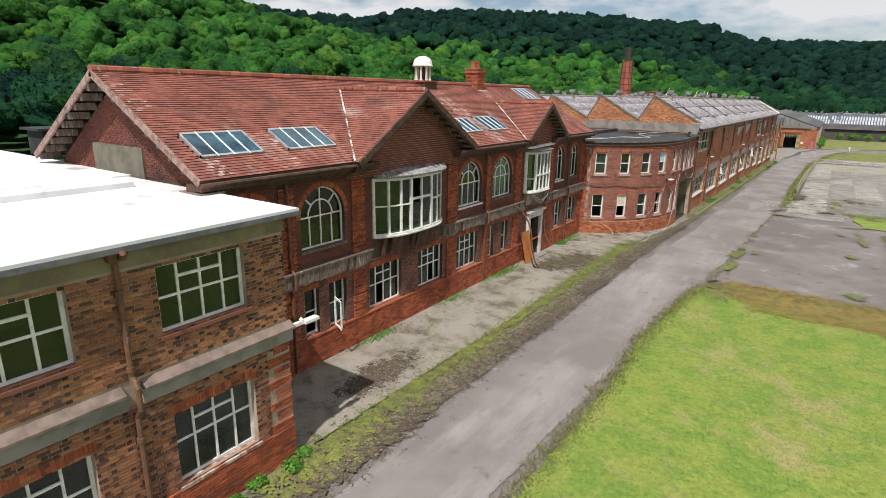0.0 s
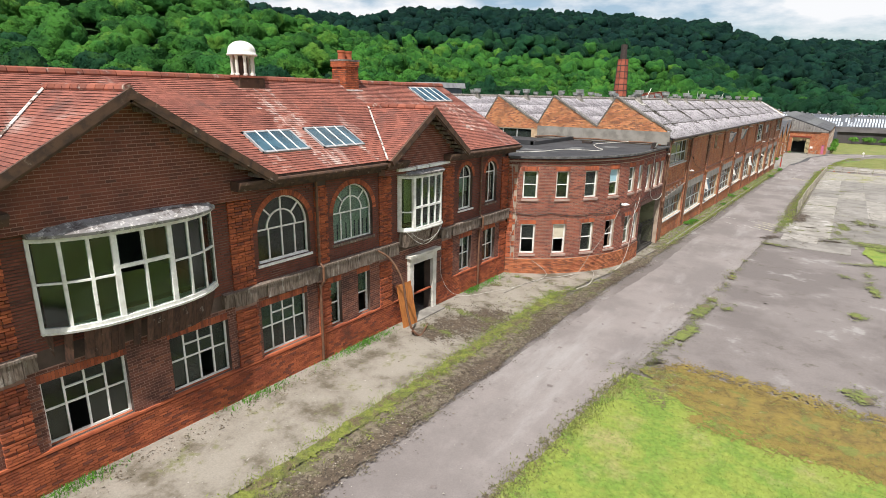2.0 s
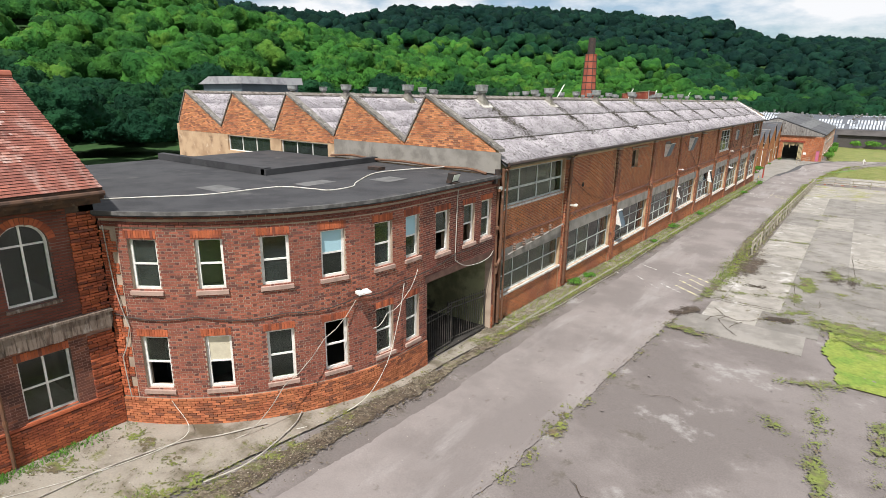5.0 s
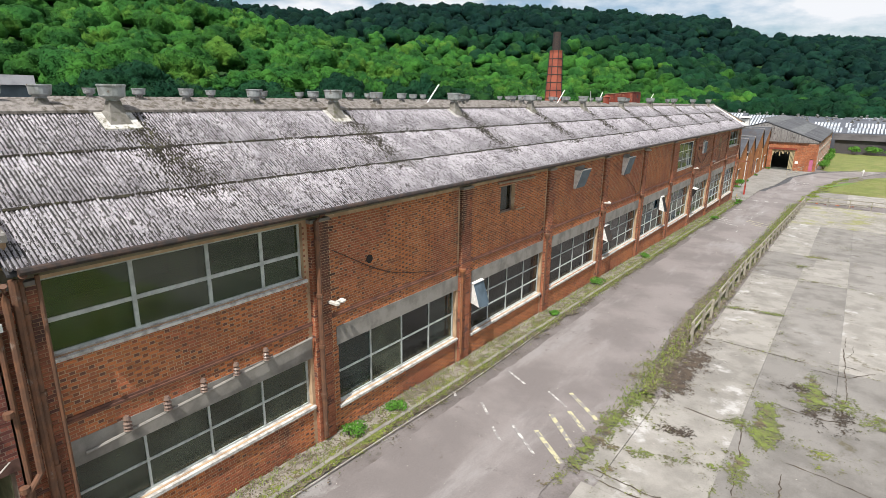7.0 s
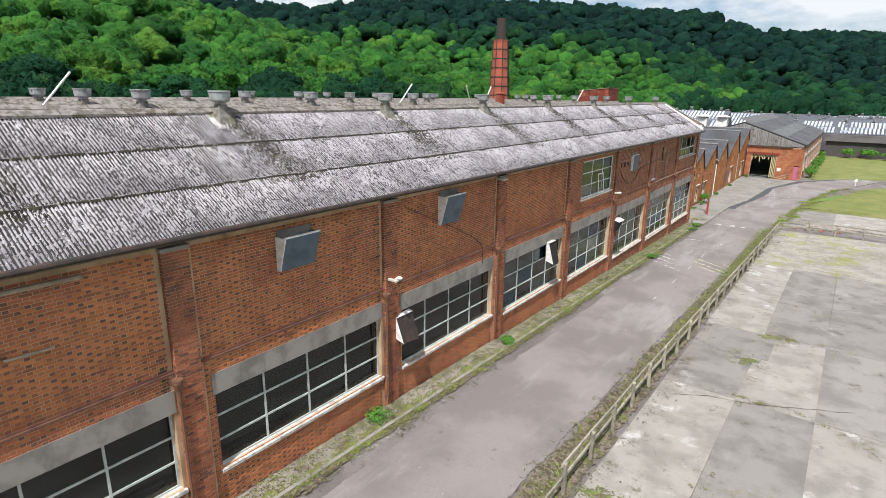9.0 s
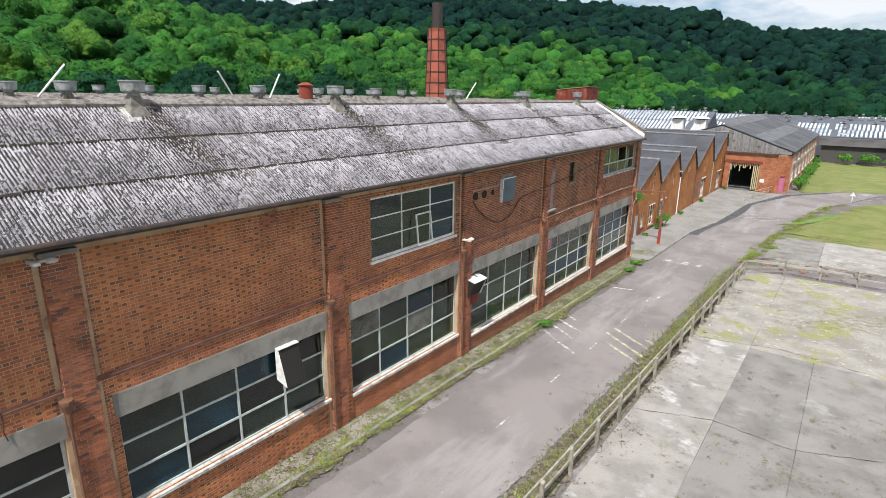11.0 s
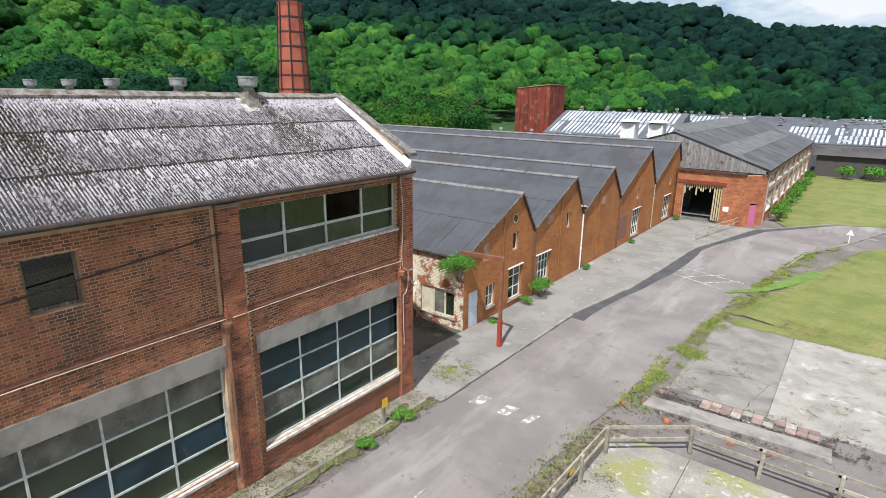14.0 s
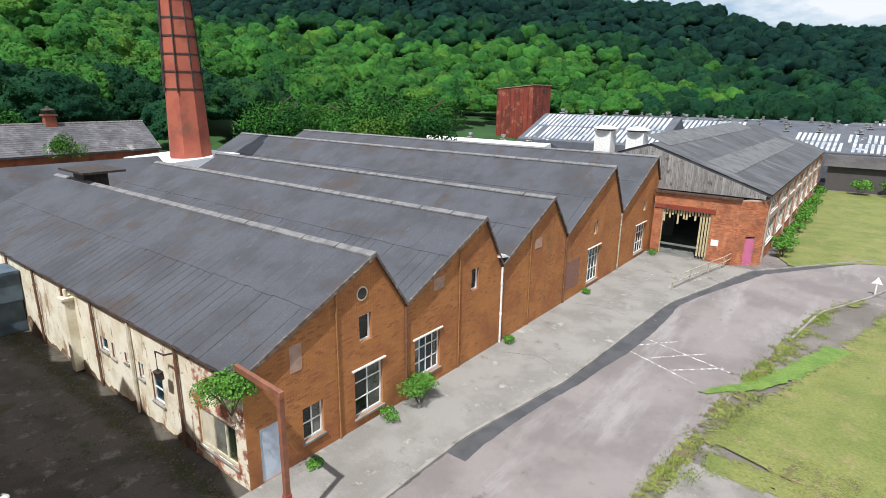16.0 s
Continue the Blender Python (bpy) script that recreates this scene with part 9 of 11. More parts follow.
acc.hexa([(-49.5, 140.4, 4.55), (-42.5, 140.4, 4.55), (-42.5, 147.0, 4.55), (-49.5, 147.0, 4.55), (-49.5, 140.4, 4.65), (-42.5, 140.4, 4.65), (-42.5, 147.0, 5.0), (-49.5, 147.0, 5.0)])
solo("white_roof_store", acc, MEMBRANE, "low store with a white roof round the chimney foot", "building")
# low cross roof closing the near shed
acc = Acc()
acc.prism([(-39.0, 126.9, 2.6), (-48.5, 126.9, 2.6), (-43.6, 126.9, 5.2)], [(-39.0, 140.5, 2.6), (-48.5, 140.5, 2.6), (-43.6, 140.5, 5.2)])
acc.box(-48.3, -39.2, 127.0, 140.4, -1.5, 2.6)
solo("cross_shed", acc, SHEET_DARK, "dark-roofed cross shed behind the saw-tooth range", "building")
acc = Acc()
acc.hexa([(-11.72, 139.6, 3.3), (-14.5, 139.6, 3.3), (-14.5, 140.9, 2.95), (-11.72, 140.9, 2.95), (-11.72, 139.6, 3.36), (-14.5, 139.6, 3.36), (-14.5, 140.9, 3.0), (-11.72, 140.9, 3.0)])
part("valley_flashing", acc, FLASH_WHITE, sheds, "white valley flashing")

# ---- ground, hills and woods ----
CREST = [(-470, -400, 80), (-455, 100, 82), (-430, 300, 68), (-368, 380, 61), (-332, 412, 68), (-290, 465, 73), (-205, 600, 76), (-132, 636, 69), (-110, 650, 50), (-92, 662, 55), (30, 800, 58), (250, 900, 68), (500, 900, 74)]
SPUR = [(-430, -500, 95), (-380, -120, 92), (-330, 60, 74), (-245, 190, 40), (-175, 300, 10), (-150, 360, 0)]


def seg_near(px, py, line):
    """Distance to a line of points, and the height along it, for arrays of places."""
    best, high = np.full(px.shape, 1e9), np.zeros(px.shape)
    for (x0, y0, z0), (x1, y1, z1) in zip(line, line[1:]):
        dx, dy = x1 - x0, y1 - y0
        t = np.clip(((px - x0) * dx + (py - y0) * dy) / (dx * dx + dy * dy), 0, 1)
        d = np.hypot(px - x0 - t * dx, py - y0 - t * dy)
        hit = d < best
        best, high = np.where(hit, d, best), np.where(hit, z0 + (z1 - z0) * t, high)
    return best, high


def smooth(t):
    t = np.clip(t, 0, 1)
    return t * t * (3 - 2 * t)


def hill_z(px, py):
    px, py = np.asarray(px, float), np.asarray(py, float)
    d1, h1 = seg_near(px, py, CREST)
    d2, h2 = seg_near(px, py, SPUR)
    # the east side of the valley, out of sight
    east = 60 * smooth((px - 160) / 300)
    z1, z2 = h1 * smooth(1 - d1 / 300), h2 * smooth(1 - d2 / 190)
    return np.maximum(np.maximum(z1, z2), east)


def terrain():
    xs = np.concatenate([np.arange(-900, -140, 20), np.arange(-140, 60, 10), np.arange(60, 901, 30)])
    ys = np.concatenate([np.arange(-600, -10, 30), np.arange(-10, 180, 4), np.arange(180, 1301, 20)])
    gx, gy = np.meshgrid(xs, ys)
    gz = np.array([ground_z(y) for y in ys])[:, None] - 0.03 + hill_z(gx, gy)
    v = np.stack([gx, gy, gz], -1).reshape(-1, 3)
    nx, ny = len(xs), len(ys)
    i, j = np.meshgrid(np.arange(nx - 1), np.arange(ny - 1))
    q = (j * nx + i).ravel()
    f = np.stack([q, q + 1, q + nx + 1, q + nx], 1)
    me = bpy.data.meshes.new("ground")
    me.from_pydata(v.tolist(), [], f.tolist())
    me.materials.append(YARD)
    me.materials.append(HILL_GROUND)
    c = v[f].mean(1)
    far = (c[:, 0] < -62) | (c[:, 0] > 45) | (c[:, 1] < -40) | (c[:, 1] > 290)
    me.polygons.foreach_set("material_index", far.astype(int).tolist())
    tagged(new("ground", me), "worn asphalt and concrete yard reaching to wooded hills", "ground", kind="structure")


terrain()


def rough_edge(seed, y):
    return noise.noise((seed, y * 0.5, 0)) + 0.7 * noise.noise((seed, y * 1.7, 3)) + 0.55 * noise.noise((seed, y * 5.3, 6)) + 0.4 * noise.noise((seed, y * 13.0, 9))


def strip(name, y0, y1, left, right, material, label, category, lift=0.012, step=0.12, rag=0.12, kind="structure", nx=3, seed=0, parent=None):
    """A sheet between two edges given as functions of y, with ragged sides."""
    acc = Acc()
    ys = np.arange(y0, y1 + step * 0.5, step)
    for k, y in enumerate(ys):
        a, b = left(y) + rag * rough_edge(seed + 3.1, y), right(y) + rag * rough_edge(seed + 13.1, y)
        if b < a + 0.02:
            a = b = (a + b) / 2
        e = rag * 0.5 * noise.noise((seed, y, 5.0)) if k in (0, len(ys) - 1) else 0
        for i in range(nx + 1):
            acc.v.append((a + (b - a) * i / nx, y + e * math.sin(i * 2.1), ground_z(y) + lift))
        if k:
            q = (k - 1) * (nx + 1)
            for i in range(nx):
                acc.f.append((q + i, q + i + 1, q + nx + 2 + i, q + nx + 1 + i))
    ob = part(name, acc, material, parent)
    return tagged(ob, label, category, kind=kind) if parent is None else ob


def mesh_of(name, v, f, material):
    """One mesh from arrays of corners and of faces with equally many corners."""
    me = bpy.data.meshes.new(name)
    me.vertices.add(len(v))
    me.vertices.foreach_set("co", v.astype(np.float32).ravel())
    me.loops.add(f.size)
    me.loops.foreach_set("vertex_index", f.astype(np.int32).ravel())
    me.polygons.add(len(f))
    me.polygons.foreach_set("loop_start", np.arange(0, f.size, f.shape[1], dtype=np.int32))
    me.update(calc_edges=True)
    me.materials.append(material)
    return new(name, me)


def film_mat(name, like, fine=13.0, broad=2.6):
    """The look of a ground material, thinning out in ragged patches where little of it lies."""
    m = like.copy()
    m.name = name
    nt = m.node_tree
    n, l = nt.nodes, nt.links
    out, bsdf = n["Material Output"], n["Principled BSDF"]
    cov, geo, tr, mx = n.new("ShaderNodeAttribute"), n.new("ShaderNodeNewGeometry"), n.new("ShaderNodeBsdfTransparent"), n.new("ShaderNodeMixShader")
    cov.attribute_name = "cover"
    total = cov.outputs["Fac"]
    for sc, gain in ((fine, 3.0), (broad, 2.2)):
        no, ma = n.new("ShaderNodeTexNoise"), n.new("ShaderNodeMath")
        no.inputs["Scale"].default_value, no.inputs["Detail"].default_value, no.inputs["Roughness"].default_value = sc, 6, 0.65
        l.new(geo.outputs["Position"], no.inputs["Vector"])
        ma.operation, ma.inputs[1].default_value = "MULTIPLY_ADD", gain
        l.new(no.outputs["Fac"], ma.inputs[0])
        l.new(total, ma.inputs[2])
        total = ma.outputs["Value"]
    mr = n.new("ShaderNodeMapRange")
    mr.interpolation_type = "SMOOTHSTEP"
    mr.inputs["From Min"].default_value, mr.inputs["From Max"].default_value = 2.6 + 0.46, 2.6 + 0.66
    l.new(total, mr.inputs["Value"])
    l.new(mr.outputs["Result"], mx.inputs["Fac"])
    l.new(tr.outputs["BSDF"], mx.inputs[1])
    l.new(bsdf.outputs["BSDF"], mx.inputs[2])
    l.new(mx.outputs["Shader"], out.inputs["Surface"])
    return m


def bed_z(x, y):
    """How high the laid surfaces stand over the bare ground."""
    z = np.where((y < 46) & (x < -8.6), 0.060, 0.040)
    return np.where((y >= 46) & (y < 121.2) & (x < -8.5), 0.052, z)


def film(name, places, size, material, label, category, seed, gain=1.0, cell=0.16, raise_=0.0):
    """A thin crust of moss, soil or litter, as thick as the places lie dense."""
    g = np.random.default_rng(seed)
    p = np.concatenate([q(g) for q in places])
    r = size[0] + (size[1] - size[0]) * g.uniform(0, 1, len(p)) ** 2.2
    ij = np.floor(p / cell).astype(int)
    lo = ij.min(0) - 2
    n = ij.max(0) - lo + 3
    d = np.zeros(n)
    np.add.at(d, (ij[:, 0] - lo[0], ij[:, 1] - lo[1]), math.pi * r * r * 1.7 / cell ** 2)
    for _ in range(2):
        d = 0.4 * d + 0.15 * (np.roll(d, 1, 0) + np.roll(d, -1, 0) + np.roll(d, 1, 1) + np.roll(d, -1, 1))
    # cover at the corners of the cells
    c = (1 - np.exp(-gain * d)) * 1.02
    c = 0.25 * (c + np.roll(c, 1, 0) + np.roll(c, 1, 1) + np.roll(np.roll(c, 1, 0), 1, 1))
    quad = np.maximum.reduce([c[:-1, :-1], c[1:, :-1], c[:-1, 1:], c[1:, 1:]]) > 0.03
    qi, qj = np.nonzero(quad)
    ids = np.arange(c.size).reshape(c.shape)
    f = np.stack([ids[qi, qj], ids[qi + 1, qj], ids[qi + 1, qj + 1], ids[qi, qj + 1]], 1)
    used, f = np.unique(f, return_inverse=True)
    f = f.reshape(-1, 4)
    x, y = (used // n[1] + lo[0]) * cell, (used % n[1] + lo[1]) * cell
    gz = np.interp(y, [0, 38, 57, 64.5, 85, 121, 133, 155, 400], [1.05, 1.1, 0.74, 0.52, 0.02, -0.95, -1.2, -1.3, -1.3])
    z = gz + bed_z(x, y) + raise_ * 0.5 + 0.008 * c.ravel()[used] * g.uniform(0, 1, len(used))
    ob = mesh_of(name, np.stack([x, y, z], 1), f, material)
    at = ob.data.attributes.new("cover", "FLOAT", "POINT")
    at.data.foreach_set("value", c.ravel()[used].astype(np.float32))
    ob.data.polygons.foreach_set("use_smooth", [True] * len(f))
    return tagged(ob, label, category, kind="stuff")


def thinned(places, share):
    """A share of the same places, for loose bits lying on a crust."""
    def go(g):
        p = np.concatenate([q(g) for q in places])
        return p[g.uniform(size=len(p)) < share]
    return [go]


def flakes(name, places, size, material, label, category, seed, dome=0.25, lift=0.0, sides=6):
    """Clumps, leaves or chips strewn on the ground: low uneven cushions at (x, y) places."""
    g = np.random.default_rng(seed)
    p = np.concatenate([q(g) for q in places])
    n = len(p)
    gz = np.interp(p[:, 1], [0, 38, 57, 64.5, 85, 121, 133, 155, 400], [1.05, 1.1, 0.74, 0.52, 0.02, -0.95, -1.2, -1.3, -1.3])
    z = gz + bed_z(p[:, 0], p[:, 1]) + lift + g.uniform(0, 0.01, n)
    r = size[0] + (size[1] - size[0]) * g.uniform(0, 1, n) ** 2.2
    a = np.linspace(0, 2 * math.pi, sides, endpoint=False)[None, :] + g.uniform(0, 6.28, n)[:, None]
    rr = r[:, None] * g.uniform(0.55, 1.25, (n, sides))
    el, th = g.uniform(0.5, 1.0, n), g.uniform(0, 3.14, n)
    dx, dy = rr * np.cos(a), rr * np.sin(a) * el[:, None]
    x, y = dx * np.cos(th)[:, None] - dy * np.sin(th)[:, None], dx * np.sin(th)[:, None] + dy * np.cos(th)[:, None]
    ring = np.stack([p[:, 0, None] + x, p[:, 1, None] + y, np.repeat(z[:, None], sides, 1)], -1)
    top = np.stack([p[:, 0], p[:, 1], z + dome * r], -1)[:, None, :]
    v = np.concatenate([ring, top], 1).reshape(-1, 3)
    k = np.arange(sides)
    f = np.stack([k, (k + 1) % sides, np.full(sides, sides)], -1)
    f = (f[None] + (np.arange(n) * (sides + 1))[:, None, None]).reshape(-1, 3)
    return tagged(mesh_of(name, v, f, material), label, category, kind="stuff")


def band(n, y0, y1, x_of, sd, clump=0.0):
    """Places about a line x_of(y), gathered into clumps where wanted."""
    def go(g):
        y = g.uniform(y0, y1, n)
        if clump:
            c = g.uniform(y0, y1, max(4, int((y1 - y0) / 1.1)))
            y = g.choice(c, n) + g.normal(0, clump, n)
        x = np.array([x_of(q) for q in y]) + g.normal(0, sd, n)
        return np.stack([x, y], 1)
    return go


def blot(n, x, y, sx, sy):
    return lambda g: np.stack([g.normal(x, sx, n), g.normal(y, sy, n)], 1)


def trail(n, pts, sd):
    """Places along a line of points."""
    def go(g):
        q = np.array(pts, float)
        k = g.integers(0, len(q) - 1, n)
        t = g.uniform(0, 1, n)[:, None]
        return q[k] * (1 - t) + q[k + 1] * t + g.normal(0, sd, (n, 2))
    return go


def field(n, x0, x1, y0, y1):
    return lambda g: np.stack([g.uniform(x0, x1, n), g.uniform(y0, y1, n)], 1)


def along(*pts):
    ys, xs = [p[0] for p in pts], [p[1] for p in pts]
    return lambda y: float(np.interp(y, ys, xs))


ROAD_L = along((-20, -9.2), (30, -8.9), (43, -8.0), (60, -8.1), (120, -8.4), (133, -8.4), (139, -7.4), (151, -6.8), (161, -4.3), (171, 3.1), (175, 8))
ROAD_R = along((-20, -6.3), (12, -6.1), (30, -5.4), (36, -4.8), (57, -4.0), (66, -3.6), (75, -4.3), (120, -3.8), (128, -3.2), (137, -2.5), (147, -1.2), (155, 0.0), (160, 2.2), (168, 5.0), (175, 12))
strip("road", -20, 172, ROAD_L, ROAD_R, ASPHALT, "worn grey asphalt works road", "road", 0.010, rag=0.10, nx=6)
PAV_L = along((-20, -14.3), (10, -14.3), (38, -14.3), (39.5, -12.4), (42, -10.3), (45, -9.7), (51, -9.9), (121, -9.9))
strip("pavement", 10.6, 121, PAV_L, along((10, -10.9), (36, -10.4), (45, -9.3), (55, -9.1), (121, -9.05)), PAVE, "stained concrete paving along the walls", "pavement", 0.045, rag=0.05, seed=2)
strip("mossy_verge", 11, 36.5, lambda y: -10.70, lambda y: -10.30, MOSSY, "narrow strip of moss and grass along the paving", "verge", 0.055, rag=0.16, seed=4)
strip("litter_verge", 10, 46, along((10, -10.3), (34, -10.3), (40, -9.6), (46, -9.4)), along((10, -9.35), (36, -9.0), (46, -8.8)), DIRT, "dark dirt and leaf litter beside the road", "verge", 0.03, rag=0.16, seed=6)
strip("weedy_verge", 44, 121, lambda y: -9.2, lambda y: -8.75, DIRT, "weedy gravel strip under the works wall", "verge", 0.025, rag=0.18, seed=8)
strip("lawn", -20, 31.0, along((-20, -5.95), (20, -5.5), (23, -5.8), (27, -5.55), (31, -5.2)), lambda y: 45 if y < 29 else 45 - (y - 29) * 2, LAWN, "mown bright green lawn with daisies", "grass", 0.03, rag=0.16, nx=24, seed=12)
strip("brown_moss", 29.2, 32.3, along((29.2, -0.5), (30.0, -3.4), (31.5, -4.7), (32.3, -4.4)), along((29.2, 14), (32.3, 12)), MOSS_BROWN, "orange-brown moss at the lawn edge", "moss", 0.036, rag=0.6, seed=14)
strip("fence_verge", 66, 124, lambda y: ROAD_R(y) + 0.1, lambda y: -3.0 + max(0, (y - 100) * 0.02), DIRT, "weedy soil between road and fence", "verge", 0.024, rag=0.18, seed=18)
strip("footway", 121, 161.5, lambda y: -11.72, lambda y: ROAD_L(y) - 0.1, mat("pale_footway_concrete", (0.265, 0.252, 0.228), second=(0.205, 0.193, 0.172), scale=0.6, stain=(0.150, 0.135, 0.108), stainscale=0.9, stainlo=0.58, stainhi=0.74, grain=0.25, grainscale=22, stain2=(0.36, 0.35, 0.325), s2scale=1.2, s2lo=0.58, s2hi=0.70), "pale concrete footway beside the sheds", "pavement", 0.03, rag=0.03, seed=22)
strip("asphalt_patch", 132, 171, lambda y: ROAD_L(y) - 0.12, lambda y: ROAD_L(y) + 0.6 + 0.2 * math.sin(y * 0.4), mat("fresh_dark_asphalt", (0.085, 0.085, 0.088), second=(0.062, 0.062, 0.065), scale=0.8, grain=0.2), "dark asphalt strip along the kerb", "road", 0.018, rag=0.05, seed=24)
# side yard: damp and moss, with the buildings' shade also in the base colour
strip("side_yard", 121.2, 126.8, lambda y: -37.5, lambda y: -10.5, mat("damp_shaded_yard", (0.092, 0.082, 0.068), second=(0.058, 0.051, 0.041), scale=0.6, grain=0.35, grainscale=16, stain=(0.16, 0.148, 0.13), stainscale=1.4, stainlo=0.57, stainhi=0.68, stain2=(0.055, 0.058, 0.028), s2scale=1.2, s2lo=0.55, s2hi=0.64, bump=0.5, bumpscale=10), "damp mossy side yard, its colour darkened for the shade between the buildings", "yard", 0.016, rag=0.1, nx=10, seed=25)
strip("dry_lawn", 136.9, 162, along((136.9, 3), (138.2, -1.6), (140.5, -1.2), (145, 0.4), (150, 1.6), (158, 3.6), (162, 6)), lambda y: 45, LAWN_DRY, "dry yellow-green grass on the far side of the road", "grass", 0.04, rag=0.2, nx=16, seed=26)
strip("grass_edge", 123.8, 160, lambda y: ROAD_R(y) - 0.05, lambda y: ROAD_R(y) + 0.12 + 0.25 * math.sin(y * 0.7), MOSSY, "weedy grass along the road edge", "grass", 0.03, rag=0.3, seed=28)
strip("green_gully", 141.5, 150, along((141.5, -3.0), (144.4, -1.1), (150, 0.8)), along((141.5, -2.6), (144.4, -0.3), (150, 1.9)), mat("lush_grass", (0.14, 0.215, 0.045), second=(0.10, 0.17, 0.035), scale=1.5, grain=0.45, grainscale=9), "lush green grass in a wet hollow", "grass", 0.055, rag=0.25, seed=30)
strip("hall_lawn", 164.5, 207, along((164.5, -2.5), (167, -3.6), (207, -3.8)), along((164.5, -1.8), (168, 1.2), (172, 8), (174, 45), (207, 45)), LAWN_DRY, "lawn beside the loading hall", "grass", 0.035, rag=0.15, nx=10, seed=32)
strip("far_yard_grass", 54, 62.6, along((54, 2.2), (57, 1.5), (59.5, 1.7), (61, 2.8), (62.6, 6.5)), lambda y: 40, LAWN, "patch of grass on the yard", "grass", 0.02, rag=0.35, nx=8, seed=34)

# litter, moss and chips that fray the edges
GRAVEL = mat("pale_gravel_chips", (0.40, 0.37, 0.33), second=(0.24, 0.21, 0.18), scale=9, island=0.4)
WALL_LINE = along((44, -9.25), (50, -9.2), (121, -9.25))
FENCE_X = lambda y: -3.15 + max(0, (y - 85) * 0.016)
LEAF_LITTER_PLACES = [band(10000, 9, 46, along((9, -9.6), (36, -9.3), (46, -9.0)), 0.24), band(3000, 9, 46, along((9, -9.5), (36, -9.2), (46, -9.0)), 0.3, 0.3), blot(2600, -11.6, 31.0, 0.9, 1.3), blot(900, -11.7, 14.8, 0.35, 0.8),
                       band(2000, 17, 38, lambda y: -13.7, 0.35), blot(700, -4.4, 31.8, 0.45, 0.6), band(2600, 8, 31, along((8, -5.85), (20, -5.6), (23, -5.85), (27, -5.6), (31, -5.3)), 0.09), band(900, 31, 66, ROAD_R, 0.12, 0.3)]
film("leaf_litter", LEAF_LITTER_PLACES,
       (0.010, 0.05), film_mat("leaf_litter_crust", DIRT), "dark leaf litter and crumbled soil by the road", "litter", 1, gain=0.6, raise_=0.0)
SOIL_DARK = mat("dark_crumbled_soil", (0.085, 0.064, 0.045), second=(0.05, 0.038, 0.03), scale=5, island=0.4, grain=0.3)
DARK_DEBRIS_PLACES = [blot(1500, -12.0, 14.9, 0.32, 0.95), blot(1300, -11.9, 30.6, 0.75, 0.8), blot(1100, -11.4, 32.2, 0.7, 0.7), blot(500, -12.6, 29.6, 0.4, 0.5), band(4200, 9, 47, along((9, -9.5), (36, -9.25), (47, -8.9)), 0.17, 0.5), blot(700, -10.0, 11.6, 0.5, 0.7), blot(500, -9.8, 33.4, 0.3, 1.2),
                       band(2600, 50, 121, WALL_LINE, 0.25, 0.4), band(1600, 104, 123, lambda y: FENCE_X(y) - 0.35, 0.2, 0.4)]
film("dark_debris", DARK_DEBRIS_PLACES,
       (0.010, 0.05), film_mat("dark_debris_crust", SOIL_DARK), "dark crumbled soil and rotted leaves on the paving", "litter", 21, gain=1.3, raise_=0.006)
film("moss_cushions", [blot(3400, -10.05, 10.8, 0.42, 1.5), blot(1500, -9.9, 8.0, 0.45, 1.2), band(9000, 9, 37.5, lambda y: -10.42, 0.24), band(2500, 9, 40, lambda y: -9.9, 0.3, 0.4), band(2600, 35, 50, along((35, -10.2), (38, -9.7), (50, -9.2)), 0.4, 0.4), band(2600, 33, 66, along((33, -4.25), (36, -4.45), (40, -4.4), (47, -4.3), (66, -3.6)), 0.07, 0.22), blot(700, -4.6, 31.2, 0.4, 0.7), blot(600, -10.6, 32.0, 0.5, 0.8),
                         band(1500, 31, 45, lambda y: -11.2, 0.7, 0.2), band(2600, 9, 31, lambda y: -5.5, 0.18), blot(90, -3.7, 40.1, 0.12, 0.2)],
       (0.010, 0.055), film_mat("moss_cushions_crust", MOSSY), "yellow-green moss cushions in cracks and along the paving", "moss", 2, gain=0.42, raise_=0.01)
film("yard_moss", [lambda g: np.stack([g.uniform(-30, -12, 3600), 126.35 - np.abs(g.normal(0, 0.38, 3600))], 1), lambda g: np.stack([g.uniform(-26, -10.2, 2400), 121.35 + np.abs(g.normal(0, 0.28, 2400))], 1), blot(500, -13.0, 123.6, 1.4, 0.25), blot(500, -18.0, 124.2, 1.6, 0.35)],
       (0.012, 0.07), film_mat("yard_moss_crust", mat("shaded_yard_moss", (0.070, 0.072, 0.032), second=(0.040, 0.040, 0.024), scale=3, grain=0.45, grainscale=15)), "dark moss and soil along the walls of the side yard", "moss", 61, gain=0.5, raise_=0.004)
flakes("yard_rubble", [lambda g: np.stack([g.uniform(-30, -11.8, 900), 126.5 - np.abs(g.normal(0, 0.45, 900))], 1), field(420, -24, -10.6, 122, 126), blot(160, -11.6, 124.6, 0.6, 0.8)],
       (0.010, 0.045), mat("dull_rubble_chips", (0.17, 0.145, 0.115), second=(0.10, 0.086, 0.07), scale=9, island=0.4), "broken brick, plaster and stone chips strewn in the side yard", "rubble", 62, lift=0.01, dome=0.6, sides=5)
film("dry_grass_fringe", [field(3000, -1.6, 10, 136.5, 137.5), band(2500, 138, 161, along((138, -1.7), (140.5, -1.2), (145, 0.4), (150, 1.6), (158, 3.6), (161, 5.4)), 0.2)],
       (0.02, 0.09), film_mat("dry_grass_fringe_crust", LAWN_DRY), "ragged fringe of the dry lawn", "grass", 13, gain=1.2, raise_=0.004)
